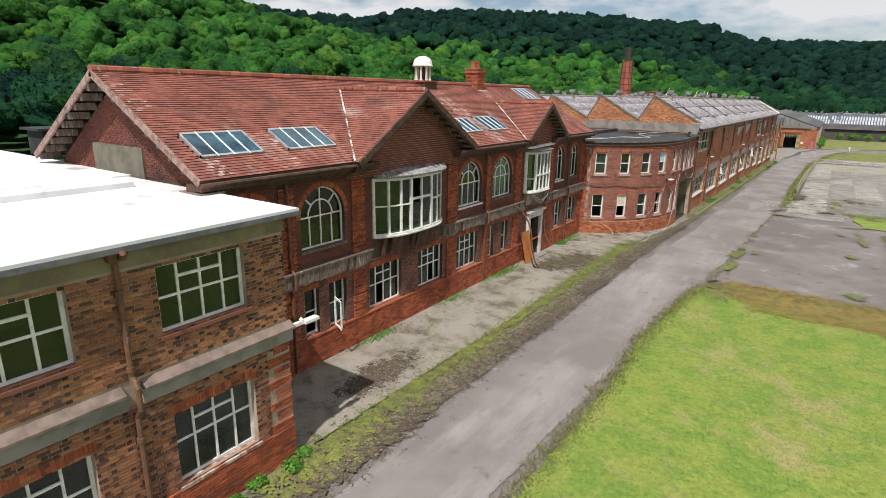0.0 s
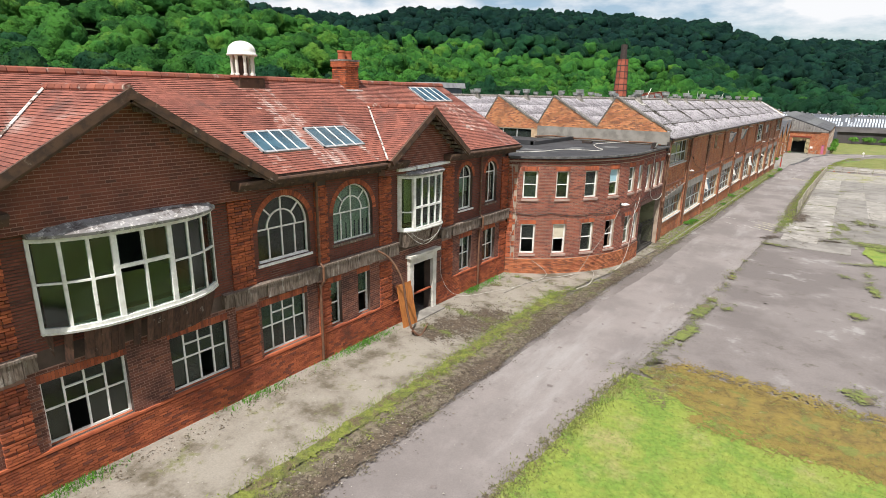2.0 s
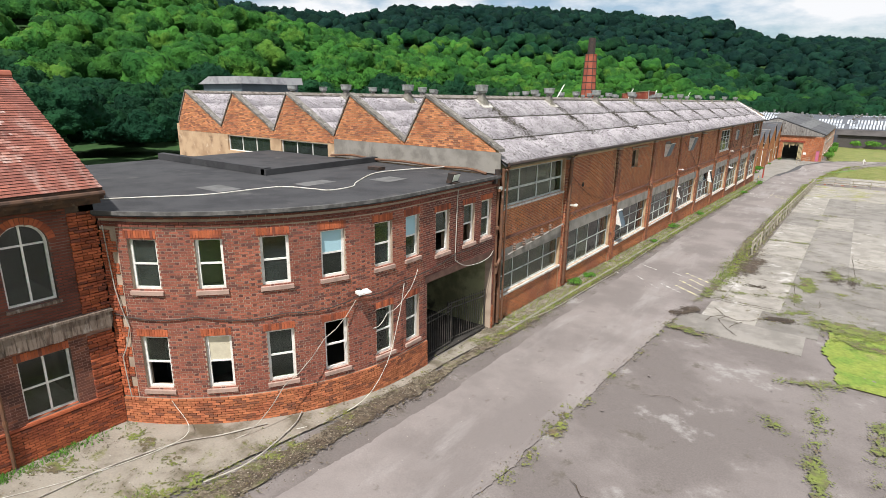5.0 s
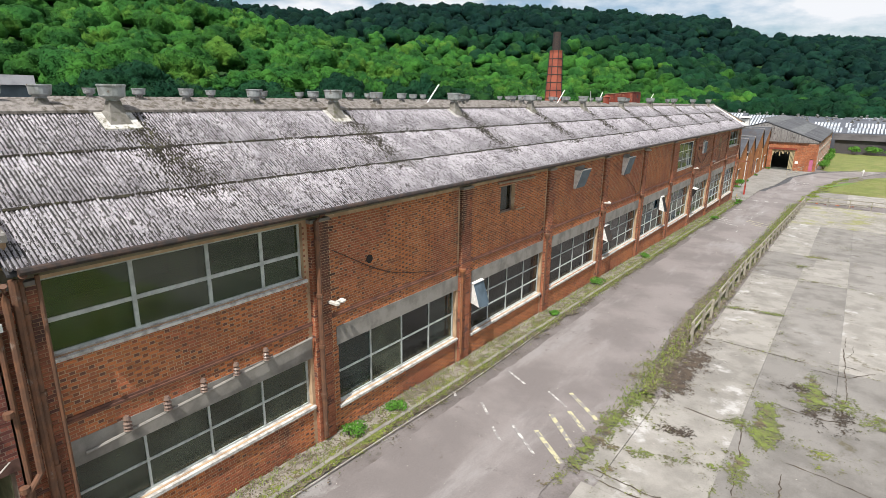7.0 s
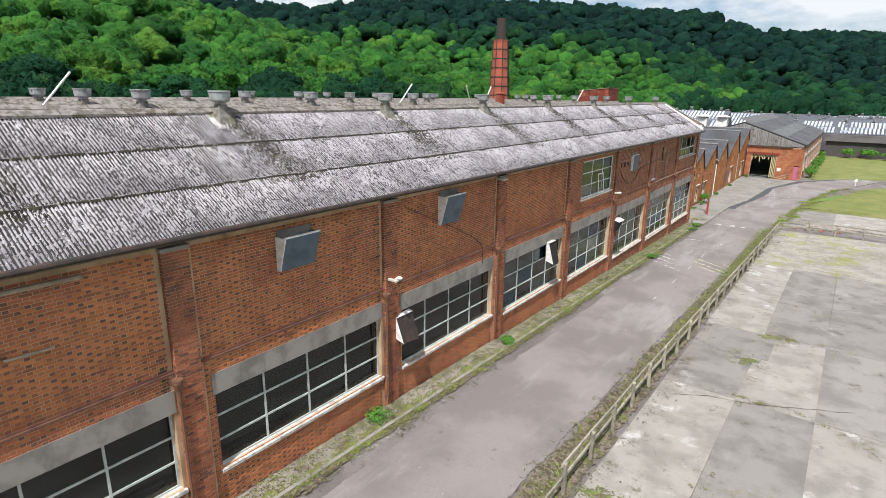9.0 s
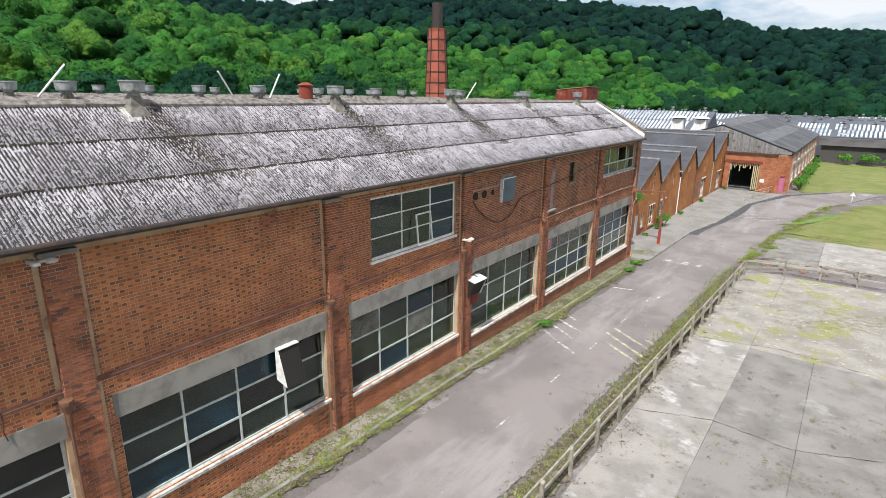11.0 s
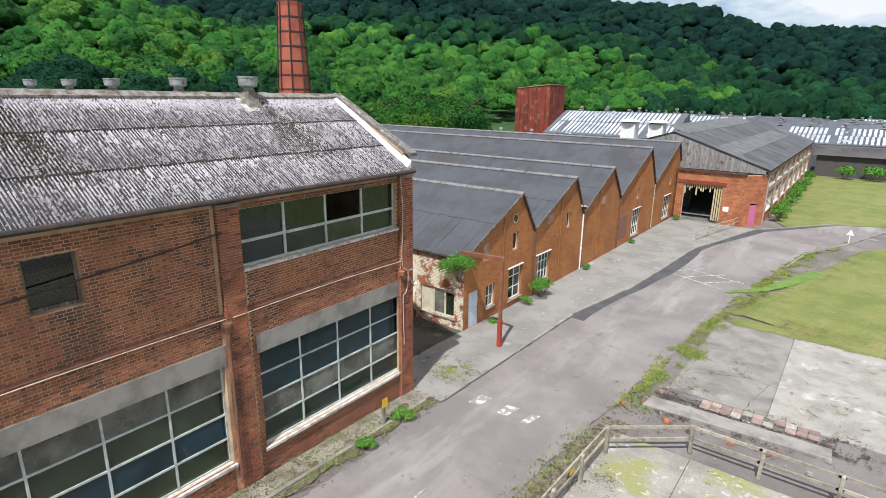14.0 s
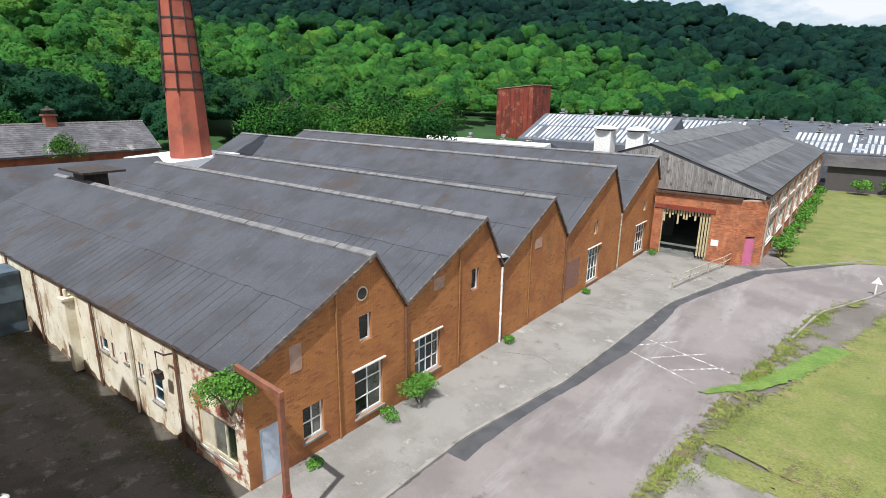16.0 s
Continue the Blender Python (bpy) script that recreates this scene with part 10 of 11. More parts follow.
film("brown_moss_flakes", [field(3500, -3.0, 11, 28.9, 29.9), field(4500, -4.2, 11, 31.8, 33.0), blot(900, -3.6, 31.2, 0.5, 0.6), field(1500, -4, 12, 30, 32.5)],
       (0.012, 0.07), film_mat("brown_moss_flakes_crust", MOSS_BROWN), "orange-brown moss creeping over lawn and asphalt", "moss", 11, gain=0.6, raise_=0.003)
film("green_moss_flakes", [field(2600, -4, 12, 29, 32.6), blot(1300, -4.4, 30.6, 0.6, 0.8), blot(300, 1.2, 32.4, 0.6, 0.4), blot(300, 4.2, 31.9, 0.6, 0.4)] + [band(260, y - 0.4, y + 0.4, lambda q: 0.4, 1.6, 0.12) for y in (60.6, 66.4, 73.3, 86.8, 94.4)] + [blot(140, x, y, 0.3, 0.4) for x, y in ((-3.0, 61.5), (-1.2, 63.8), (0.9, 61.2), (2.6, 62.5), (-2.9, 64.8), (1.9, 66.0), (4.5, 60), (-0.6, 59.5))],
       (0.012, 0.06), film_mat("green_moss_flakes_crust", MOSSY), "yellow-green moss at the lawn edge and in the slab joints", "moss", 12, gain=0.55, raise_=0.012)
WORKS_LITTER_PLACES = [band(10000, 48, 121, WALL_LINE, 0.36), band(5000, 50, 121, lambda y: -8.8, 0.22, 0.4), band(5500, 50, 121, lambda y: -9.75, 0.12), band(9000, 66, 124, lambda y: (ROAD_R(y) + FENCE_X(y)) / 2, 0.28), band(2600, 66, 124, lambda y: FENCE_X(y) + 0.3, 0.4, 0.3)]
film("works_litter", WORKS_LITTER_PLACES,
       (0.014, 0.065), film_mat("works_litter_crust", DIRT), "soil, dead leaves and grit along wall, road and fence", "litter", 3, gain=0.5, raise_=0.0)
film("works_moss", [band(5500, 50, 121, lambda y: -8.95, 0.13, 0.45), band(1800, 66, 121, lambda y: FENCE_X(y) - 0.3, 0.25, 0.5), band(6500, 50, 112, lambda y: -9.12, 0.09), band(4000, 48, 121, WALL_LINE, 0.33, 0.3), band(3000, 66, 124, lambda y: (ROAD_R(y) + FENCE_X(y)) / 2, 0.28, 0.3), blot(1500, -3.4, 109, 0.3, 2.0), blot(900, -3.4, 117, 0.35, 1.6), blot(600, -3.9, 68.2, 0.3, 1.0), blot(400, -8.8, 106.3, 0.3, 0.6),
                      blot(500, -9.7, 122.7, 0.6, 0.5), blot(400, 0.2, 94.3, 0.5, 0.2), band(700, 61, 123, lambda y: -0.35 + 0.012 * (y - 70), 0.05, 0.3)],
       (0.014, 0.07), film_mat("works_moss_crust", MOSSY), "green moss and weeds along wall, kerb and fence", "moss", 4, gain=0.40, raise_=0.01)
film("joint_moss", [trail(900, [(1.34, 72.5), (1.33, 69.2)], 0.14), trail(700, [(0.3, 68.6), (0.5, 65.3)], 0.16), trail(900, [(-0.54, 60.3), (0.31, 61.6), (1.32, 62.2)], 0.22), blot(4200, 2.3, 60.4, 0.9, 0.55), blot(1500, 3.6, 60.2, 1.2, 0.6), trail(900, [(-4.08, 55.8), (-3.34, 55.75), (-2.3, 55.5)], 0.14), trail(1500, [(-3.6, 60.8), (-3.39, 63.93), (-3.12, 67.94)], 0.14), blot(500, -1.6, 128.4, 0.5, 0.7), blot(400, 0.6, 127.4, 0.8, 0.15), blot(350, 3.0, 129.5, 0.5, 0.6), blot(500, -0.2, 131.5, 0.4, 0.9), blot(1100, 0.45, 66.4, 0.16, 0.5), blot(700, 0.25, 67.8, 0.12, 0.6), blot(900, 1.55, 70.1, 0.16, 0.6), blot(500, 2.45, 70.2, 0.15, 0.4), blot(350, -0.3, 66.5, 0.25, 0.2), blot(700, 3.3, 69.4, 0.3, 0.4), band(2200, 61, 70.5, along((61, -3.72), (66, -3.62), (70.5, -3.38)), 0.13), blot(500, -0.6, 90.6, 0.5, 0.25), band(300, 62, 80, lambda y: -0.3, 0.05, 0.4)],
       (0.012, 0.055), film_mat("joint_moss_crust", MOSS_LUSH), "lush moss and grass growing out of the slab joints", "moss", 25, gain=0.36, raise_=0.014)
film("slab_soil", [blot(160, -1.9, 64.75, 0.25, 0.14), trail(500, [(-4.2, 57.4), (-3.47, 58.9)], 0.14), trail(600, [(0.2, 59.9), (-0.7, 59.6)], 0.12), blot(900, 0.5, 126.3, 1.4, 0.5), blot(600, -1.8, 126.2, 0.5, 0.9), blot(400, 3.2, 127.0, 0.8, 0.5), blot(900, -2.75, 68.4, 0.3, 0.8), blot(700, -2.6, 70.6, 0.3, 0.7), blot(350, 1.3, 70.6, 0.5, 0.15), blot(300, 1.6, 69.2, 0.2, 0.6), blot(250, 2.4, 69.0, 0.1, 0.6), band(900, 66, 90, lambda y: FENCE_X(y) - 0.5, 0.2, 0.4)],
       (0.010, 0.05), film_mat("slab_soil_crust", SOIL_DARK), "dark soil and dead leaves on the slab edges", "litter", 26, gain=1.2, raise_=0.006)
film("yard_moss", [blot(5200, 1.9, 115.2, 1.6, 2.0), blot(2600, 4.6, 117, 1.3, 1.5), blot(900, 3.0, 108, 1.5, 0.9), blot(600, 2.0, 99.5, 1.0, 0.6), blot(800, 3.4, 103.5, 1.3, 0.8), blot(900, -1.9, 127.8, 0.7, 1.6), blot(600, -2.6, 126, 0.5, 0.6)] + [blot(120, x, y, 0.35, 0.3) for x, y in ((0.6, 63), (3, 70), (-1.6, 77), (1.2, 81), (3.4, 86), (-1.1, 91), (2.2, 93.6), (-1.4, 98), (0.2, 105), (2, 129), (4, 133), (0, 134.5), (5.5, 129.5), (-1.2, 131))],
       (0.010, 0.05), film_mat("yard_moss_crust", mat("dry_yard_moss", (0.25, 0.235, 0.125), second=(0.20, 0.205, 0.085), scale=1.2, island=0.3, grain=0.3)), "dry moss and grass spreading over the slabs", "moss", 5, gain=0.40, raise_=0.0)
film("verge_weeds", [band(4200, 124, 160, lambda y: ROAD_R(y) + 0.25, 0.25, 0.4), band(1400, 138, 150, along((138, -2), (144, -1.2), (150, 0.6)), 0.45), band(1200, 137, 139, lambda y: 1.5, 1.6), blot(400, -9.6, 123.3, 0.5, 0.6)],
       (0.015, 0.075), film_mat("verge_weeds_crust", MOSSY), "weedy tufts on the road edge", "weeds", 6, gain=0.55, raise_=0.015)
film("crack_moss", [trail(420, [(-13.8, 32.0), (-12.1, 31.8), (-10.7, 31.9)], 0.06), trail(260, [(-13.5, 29.8), (-11.6, 29.6)], 0.06), trail(520, [(-13.9, 35.2), (-13.2, 36.3), (-10.5, 36.1), (-10.0, 38.3)], 0.06), trail(420, [(-13.6, 37.7), (-11.6, 37.8), (-9.0, 37.7)], 0.07),
                    trail(520, [(-4.5, 34.9), (-4.3, 36.6)], 0.10), trail(520, [(-4.6, 37.9), (-4.3, 40.0)], 0.10), trail(160, [(-3.6, 39.5), (-3.7, 40.4)], 0.09), trail(900, [(-5.0, 32.3), (-4.5, 36.4), (-4.4, 39.8)], 0.07), trail(900, [(1.7, 54.0), (1.7, 48.5), (2.1, 46.5)], 0.10),
                    blot(380, 1.2, 42.5, 0.16, 0.28), trail(360, [(0.4, 53.0), (1.5, 53.4), (2.9, 54.2)], 0.10), trail(160, [(0.3, 49.9), (1.1, 49.3)], 0.08), trail(700, [(1.9, 59.0), (3.5, 58.2)], 0.35), trail(900, [(3.3, 52.0), (3.2, 49.7), (3.0, 41.1)], 0.10), blot(420, 1.2, 33.9, 0.28, 0.3),
                    trail(260, [(0.0, 64.8), (0.1, 63.1)], 0.06), trail(300, [(-3.4, 62.5), (-0.1, 63.7)], 0.04), trail(500, [(-2.9, 78.6), (-0.2, 79.0)], 0.10)],
     (0.014, 0.06), film_mat("crack_moss_crust", MOSS_LUSH), "moss and grass growing along cracks in the paving", "moss", 33, gain=0.55, raise_=0.02)
LEAF_BIT = mat("dead_leaf_bits", (0.075, 0.055, 0.038), second=(0.17, 0.135, 0.09), scale=7, island=0.5, odd=(0.27, 0.23, 0.17), oddfrac=0.22, grain=0.3)
flakes("loose_leaves", thinned(LEAF_LITTER_PLACES, 0.42) + thinned(DARK_DEBRIS_PLACES, 0.45), (0.010, 0.042), LEAF_BIT, "dead leaves and twig bits scattered on paving and verge", "litter", 31, lift=0.006, dome=0.12, sides=4)
flakes("loose_leaves", thinned(WORKS_LITTER_PLACES, 0.38), (0.010, 0.045), LEAF_BIT, "dead leaves and grit scattered along the works wall", "litter", 32, lift=0.006, dome=0.12, sides=4)
flakes("stone_chips", [band(1500, 9, 46, lambda y: -9.6, 0.55), band(2400, 48, 121, WALL_LINE, 0.5), field(500, -8.5, -5, 9, 60), field(500, -8, -4, 60, 121), field(2200, -2.8, 8, 61, 123), blot(900, -0.5, 126.3, 1.3, 1.0), field(800, -2, 7, 127, 137), field(900, -13.8, -11, 11, 37), band(900, 66, 123, lambda y: FENCE_X(y), 0.7), band(500, 122, 161, lambda y: -10.5, 0.8), blot(120, -5.6, 38.4, 0.25, 0.3)],
       (0.008, 0.030), GRAVEL, "pale stone chips and flaked paint on the ground", "gravel", 7, lift=0.004, dome=0.4, sides=5)
flakes("asphalt_scars", [field(26, -8, -5, 8, 60), field(26, -7.8, -4.4, 60, 120), field(26, -4, 6, 33, 60), blot(5, -4.4, 47.3, 0.35, 0.5), blot(3, -6.2, 35, 0.2, 0.6), field(14, -7, -3.5, 124, 158)],
       (0.03, 0.16), mat("broken_asphalt", (0.16, 0.135, 0.125), second=(0.22, 0.19, 0.18), scale=3, grain=0.3), "dark scars and potholes in the asphalt", "pothole", 8, lift=-0.022, dome=0.0, sides=11)


def crack(name, pts, width, material, label, seed):
    """A jagged open joint or crack along a line of places, with soil in it."""
    acc = Acc()
    g = random.Random(seed)
    line = []
    for (x0, y0), (x1, y1) in zip(pts, pts[1:]):
        n = max(2, int(math.hypot(x1 - x0, y1 - y0) / 0.18))
        line += [(x0 + (x1 - x0) * i / n + g.gauss(0, 0.022), y0 + (y1 - y0) * i / n + g.gauss(0, 0.022)) for i in range(n)]
    line.append(pts[-1])
    for k, (x, y) in enumerate(line):
        x1, y1 = line[min(k + 1, len(line) - 1)]
        x0, y0 = line[max(k - 1, 0)]
        d = math.hypot(x1 - x0, y1 - y0) + 1e-6
        w = width * g.uniform(0.3, 1.3) * (0.3 if k in (0, len(line) - 1) else 1)
        nx_, ny_ = -(y1 - y0) / d * w, (x1 - x0) / d * w
        z = ground_z(y) + 0.034
        acc.v.extend([(x - nx_, y - ny_, z), (x, y, z), (x + nx_, y + ny_, z)])
        if k:
            q = 3 * k
            acc.f.extend([(q - 3, q - 2, q + 1, q), (q - 2, q - 1, q + 2, q + 1)])
    return solo(name, acc, material, label, "crack", kind="structure")


CRACKS = [[(-3.19, 61.32), (-1.88, 61.19), (-0.24, 61.28)], [(-3.07, 60.94), (-1.97, 60.86), (-0.34, 60.96)], [(-2.88, 57.38), (-2.76, 58.16), (-2.35, 58.68), (-1.69, 58.34), (-1.25, 58.7), (-0.52, 59.82)], [(-1.85, 57.11), (-1.76, 57.8), (-1.49, 58.44)], [(-2.9, 59.58), (-2.24, 58.59), (-2.47, 58.05), (-1.88, 56.94), (-1.44, 56.4)], [(-0.68, 59.51), (0.3, 59.79)],
          [(-2.04, 66.5), (-1.08, 66.3), (-0.33, 66.5)], [(-3.3, 73.3), (-1.9, 73.5), (-0.4, 73.4), (1.1, 73.3)], [(0.39, 68.7), (1.74, 68.52), (2.37, 68.73)], [(1.09, 65.06), (2.07, 65.0), (2.84, 64.82), (4.4, 64.6)], [(-0.28, 66.84), (-0.02, 64.25), (0.13, 62.5)], [(0.36, 62.6), (1.1, 62.96), (1.06, 64.41)], [(1.11, 72.76), (2.38, 72.75), (3.29, 74.0)], [(2.19, 76.0), (2.41, 71.1), (2.28, 68.66)],
          [(2.25, 77.67), (2.24, 76.24)], [(2.52, 76.66), (2.48, 75.52), (2.21, 74.79)], [(1.82, 73.83), (2.54, 73.95), (3.05, 73.77)],
          [(-2.6, 100.2), (-0.4, 101.1), (2.0, 100.8), (4.4, 101.9)], [(-2.5, 108.6), (0.8, 109.5), (4.0, 109.0)], [(-1.9, 129.5), (0.2, 130.6), (1.6, 130.1), (3.9, 131.5)], [(0.4, 127.5), (0.9, 130.4)],
          [(-2.4, 85.6), (-1.2, 86.4), (0.1, 86.7), (3.2, 88.4)], [(-3.1, 43.5), (-2.6, 43.1), (-2.0, 43.3)], [(-3.1, 48.9), (-2.2, 49.4), (-1.8, 49.2)],
          [(-11.0, 139.5), (-9.6, 140.2), (-8.6, 139.9)], [(-11.2, 147.5), (-9.8, 148.1), (-8.0, 147.7)]]
for k, c in enumerate(CRACKS):
    crack("crack", c, 0.021 if k < 14 else 0.013, SOIL_DARK, "jagged crack with soil and weeds in the paving", k)
for k, y in enumerate((14.6, 20.4, 26.5, 35.1)):
    crack("paving_joint", [(-14.0, y), (-12.4, y + 0.05), (-10.8, y - 0.05)], 0.02, DIRT, "open joint with dirt between paving bays", 40 + k)
crack("paving_joint", [(-12.6, 11), (-12.55, 17), (-12.62, 24), (-12.5, 28)], 0.018, DIRT, "open joint with dirt between paving bays", 50)

# kerbs
kerb = thing("kerb", "worn concrete kerb stones", "kerb", kind="structure")
rng = random.Random(81)
for x_of, ya, yb, h in ((lambda y: -9.1, 50.5, 120, 0.07), (lambda y: ROAD_L(y) - 0.16, 128, 170, 0.09), (lambda y: ROAD_R(y) + 0.05, 150, 168, 0.08)):
    y = ya
    while y < yb:
        p = Acc()
        dy = 0.9
        x0, x1 = x_of(y), x_of(y + dy)
        o = rng.uniform(-0.012, 0.012)
        g0, g1 = ground_z(y), ground_z(y + dy)
        p.hexa([(x0, y, g0 - 0.1), (x0 + 0.13, y, g0 - 0.1), (x1 + 0.13, y + dy - 0.012, g1 - 0.1), (x1, y + dy - 0.012, g1 - 0.1), (x0, y, g0 + h + o), (x0 + 0.12, y, g0 + h + o), (x1 + 0.12, y + dy - 0.012, g1 + h + o), (x1, y + dy - 0.012, g1 + h + o)])
        part("kerb_stone", p, CONCRETE, kerb)
        y += dy

# concrete slabs of the old yard, poured in long bays
slabs = thing("yard_slabs", "cracked pale concrete slabs with weeds in the joints", "paving", kind="structure")
SLAB_TONES = [SLAB, mat("grey_concrete_slab", (0.240, 0.223, 0.201), second=(0.172, 0.159, 0.142), scale=0.7, objrand=0.10, stain=(0.30, 0.285, 0.265), stainscale=0.6, stainlo=0.58, stainhi=0.72, grain=0.22, grainscale=28, stain2=(0.12, 0.105, 0.07), s2scale=1.4, s2lo=0.60, s2hi=0.70),
              mat("mossed_concrete_slab", (0.315, 0.293, 0.255), second=(0.235, 0.216, 0.185), scale=0.7, stain=(0.255, 0.25, 0.105), stainscale=0.55, stainlo=0.50, stainhi=0.62, grain=0.35, grainscale=16, stain2=(0.45, 0.43, 0.39), s2scale=3.5, s2lo=0.57, s2hi=0.66)]


def slab_piece(x0, x1, y0, y1, lift, tone):
    p = Acc()
    j = [rng.uniform(-0.012, 0.012) for _ in range(8)]
    c = [(x0 + j[0], y0 + j[1]), (x1 + j[2], y0 + j[3]), (x1 + j[4], y1 + j[5]), (x0 + j[6], y1 + j[7])]
    n = max(1, int((y1 - y0) / 4))
    ring = [(c[0][0] + (c[3][0] - c[0][0]) * i / n, c[0][1] + (c[3][1] - c[0][1]) * i / n) for i in range(n + 1)] + [(c[2][0] + (c[1][0] - c[2][0]) * i / n, c[2][1] + (c[1][1] - c[2][1]) * i / n) for i in range(n + 1)]
    ring = ring[::-1]
    p.prism([(x, y, ground_z(y) - 0.05) for x, y in ring], [(x, y, ground_z(y) + lift) for x, y in ring])
    part("slab", p, tone, slabs)


XB = [-2.85, -0.35, 2.1, 4.4, 8.2, 12.5, 17.0]
YB = [60.6, 66.4, 73.3, 80.2, 86.8, 94.4, 101.0, 108.8, 116.0, 123.2]
for xa, xb in zip(XB, XB[1:]):
    for ya, yb in zip(YB, YB[1:]):
        slab_piece(xa + 0.001, xb - 0.001, ya + 0.001, yb - 0.001, rng.uniform(0.016, 0.024), SLAB_TONES[2 if ya > 107 and xb > -1 else int(rng.random() < (0.85 if xa > -0.5 and ya < 100 else 0.25))])
for xa, xb, ya, yb in ((-2.2, 1.2, 127.55, 136.6), (1.2, 4.6, 127.55, 136.8), (4.6, 9, 127.5, 137.0), (-2.4, 0.2, 91.2, 94.2), (0.3, 1.9, 88.6, 91.4)):
    slab_piece(xa, xb, ya, yb, rng.uniform(0.028, 0.031), SLAB_TONES[int(rng.random() < 0.3)])

for xa, xb, ya, yb, tone in ((-3.9, -1.5, 55.9, 58.2, 1), (-3.2, -1.0, 58.2, 60.6, 0), (-1.5, 0.9, 55.9, 58.2, 1), (-1.0, 1.3, 58.2, 60.6, 1), (-3.45, -2.85, 61.1, 66.4, 0)):
    slab_piece(xa + 0.001, xb - 0.001, ya + 0.001, yb - 0.001, rng.uniform(0.016, 0.022), SLAB_TONES[tone])

# remains of a demolished building: plinth, tiled floor strip, rubble
ruin = thing("floor_remains", "remains of a tiled concrete floor with pink and white tiles", "floor slab")
p = Acc()
g0 = ground_z(126)
p.hexa([(-2.6, 125.5, g0 - 0.2), (3.2, 125.9, g0 - 0.2), (3.2, 126.6, g0 - 0.2), (-2.5, 126.3, g0 - 0.2), (-2.6, 125.5, g0 + 0.10), (3.2, 125.9, g0 + 0.10), (3.2, 126.6, g0 + 0.10), (-2.5, 126.3, g0 + 0.12)])
part("plinth", p, CONCRETE, ruin, "broken concrete plinth")
TILE_PINK = mat("pink_floor_tile", (0.33, 0.23, 0.20), second=(0.24, 0.18, 0.16), scale=4, objrand=0.3, stain=(0.15, 0.13, 0.10), stainscale=2.5)
TILE_PALE = mat("pale_floor_tile", (0.38, 0.35, 0.32), second=(0.28, 0.25, 0.22), scale=4, objrand=0.2, stain=(0.15, 0.13, 0.10), stainscale=2.5)
for i in range(11):
    for j in range(2):
        if rng.random() < 0.12:
            continue
        p = Acc()
        x, y = -0.9 + i * 0.34, 126.75 + j * 0.34 + i * 0.02
        p.hexa([(x, y, g0 - 0.02), (x + 0.32, y, g0 - 0.02), (x + 0.32, y + 0.32, g0 - 0.02), (x, y + 0.32, g0 - 0.02), (x, y, g0 + 0.035), (x + 0.32, y, g0 + 0.035), (x + 0.32, y + 0.32, g0 + 0.035), (x, y + 0.32, g0 + 0.035)])
        part("tile", p, TILE_PALE if rng.random() < 0.35 else TILE_PINK, ruin)
for k in range(34):
    p = Acc()
    x, y = (rng.gauss(-2.2, 0.5), rng.gauss(126.0, 0.7)) if k < 18 else (rng.uniform(-2.4, 4), rng.gauss(125.4, 0.4))
    a, s_ = rng.uniform(0, 3.14), rng.uniform(0.05, 0.16)
    zc = ground_z(y)
    c = [(x + s_ * math.cos(a + t) * rng.uniform(0.7, 1.3), y + s_ * math.sin(a + t) * rng.uniform(0.6, 1.1)) for t in (0, 1.3, 2.6, 3.9, 5.2)]
    p.prism([(u, v, zc) for u, v in c], [(x + (u - x) * 0.7, y + (v - y) * 0.7, zc + s_ * rng.uniform(0.5, 0.9)) for u, v in c])
    solo("rubble_stone", p, CONCRETE if k % 3 else BRICK_PIER, "broken lump of concrete or brick on the yard", "rubble", "rubble on the yard")

# road markings
marks = thing("road_markings", "worn white and yellow painted road markings", "road marking", kind="structure")


def mark(pts, material=MARKING):
    p = Acc()
    p.prism([(x, y, ground_z(y) + 0.008) for x, y in pts], [(x, y, ground_z(y) + 0.017) for x, y in pts])
    part("mark", p, material, marks)


def stroke(x0, y0, x1, y1, w, material):
    d = math.hypot(x1 - x0, y1 - y0)
    ox, oy = -(y1 - y0) / d * w, (x1 - x0) / d * w
    mark([(x0 - ox, y0 - oy), (x1 - ox, y1 - oy), (x1 + ox, y1 + oy), (x0 + ox, y0 + oy)], material)


for x0, y0, x1, y1 in ((-5.43, 64.93, -4.03, 63.82), (-4.96, 63.75, -4.07, 62.94), (-5.36, 63.2, -4.04, 61.95), (-5.29, 62.03, -3.95, 60.98)):
    stroke(x0, y0, x1, y1, 0.075, MARK_YELLOW)
for x0, y0, x1, y1 in ((-6.08, 64.53, -5.14, 63.93), (-6.05, 61.87, -4.79, 60.9), (-7.94, 64.97, -7.01, 64.49), (-7.52, 62.38, -6.94, 61.87), (-6.45, 61.35, -5.88, 60.85), (-8.7, 62.4, -8.43, 62.17)):
    stroke(x0, y0, x1, y1, 0.045, MARKING)
for x0, y0, x1, y1 in ((-8.5, 104.6, -7.6, 103.9), (-7.4, 103.75, -6.3, 103.1), (-8.6, 105.55, -7.0, 104.5), (-8.6, 106.4, -6.9, 105.4), (-8.5, 107.2, -7.8, 106.75)):
    stroke(x0, y0, x1, y1, 0.07, MARKING)
for x0, y0, x1, y1 in ((-6.1, 106.3, -3.1, 104.1), (-5.7, 105.2, -3.6, 103.7), (-6.0, 107.1, -3.1, 105.0), (-4.3, 106.6, -3.1, 105.7)):
    stroke(x0, y0, x1, y1, 0.075, MARK_YELLOW)
stroke(-8.3, 113.3, -7.2, 113.6, 0.06, MARKING)
stroke(-5.75, 112.3, -5.6, 113.5, 0.05, MARKING)
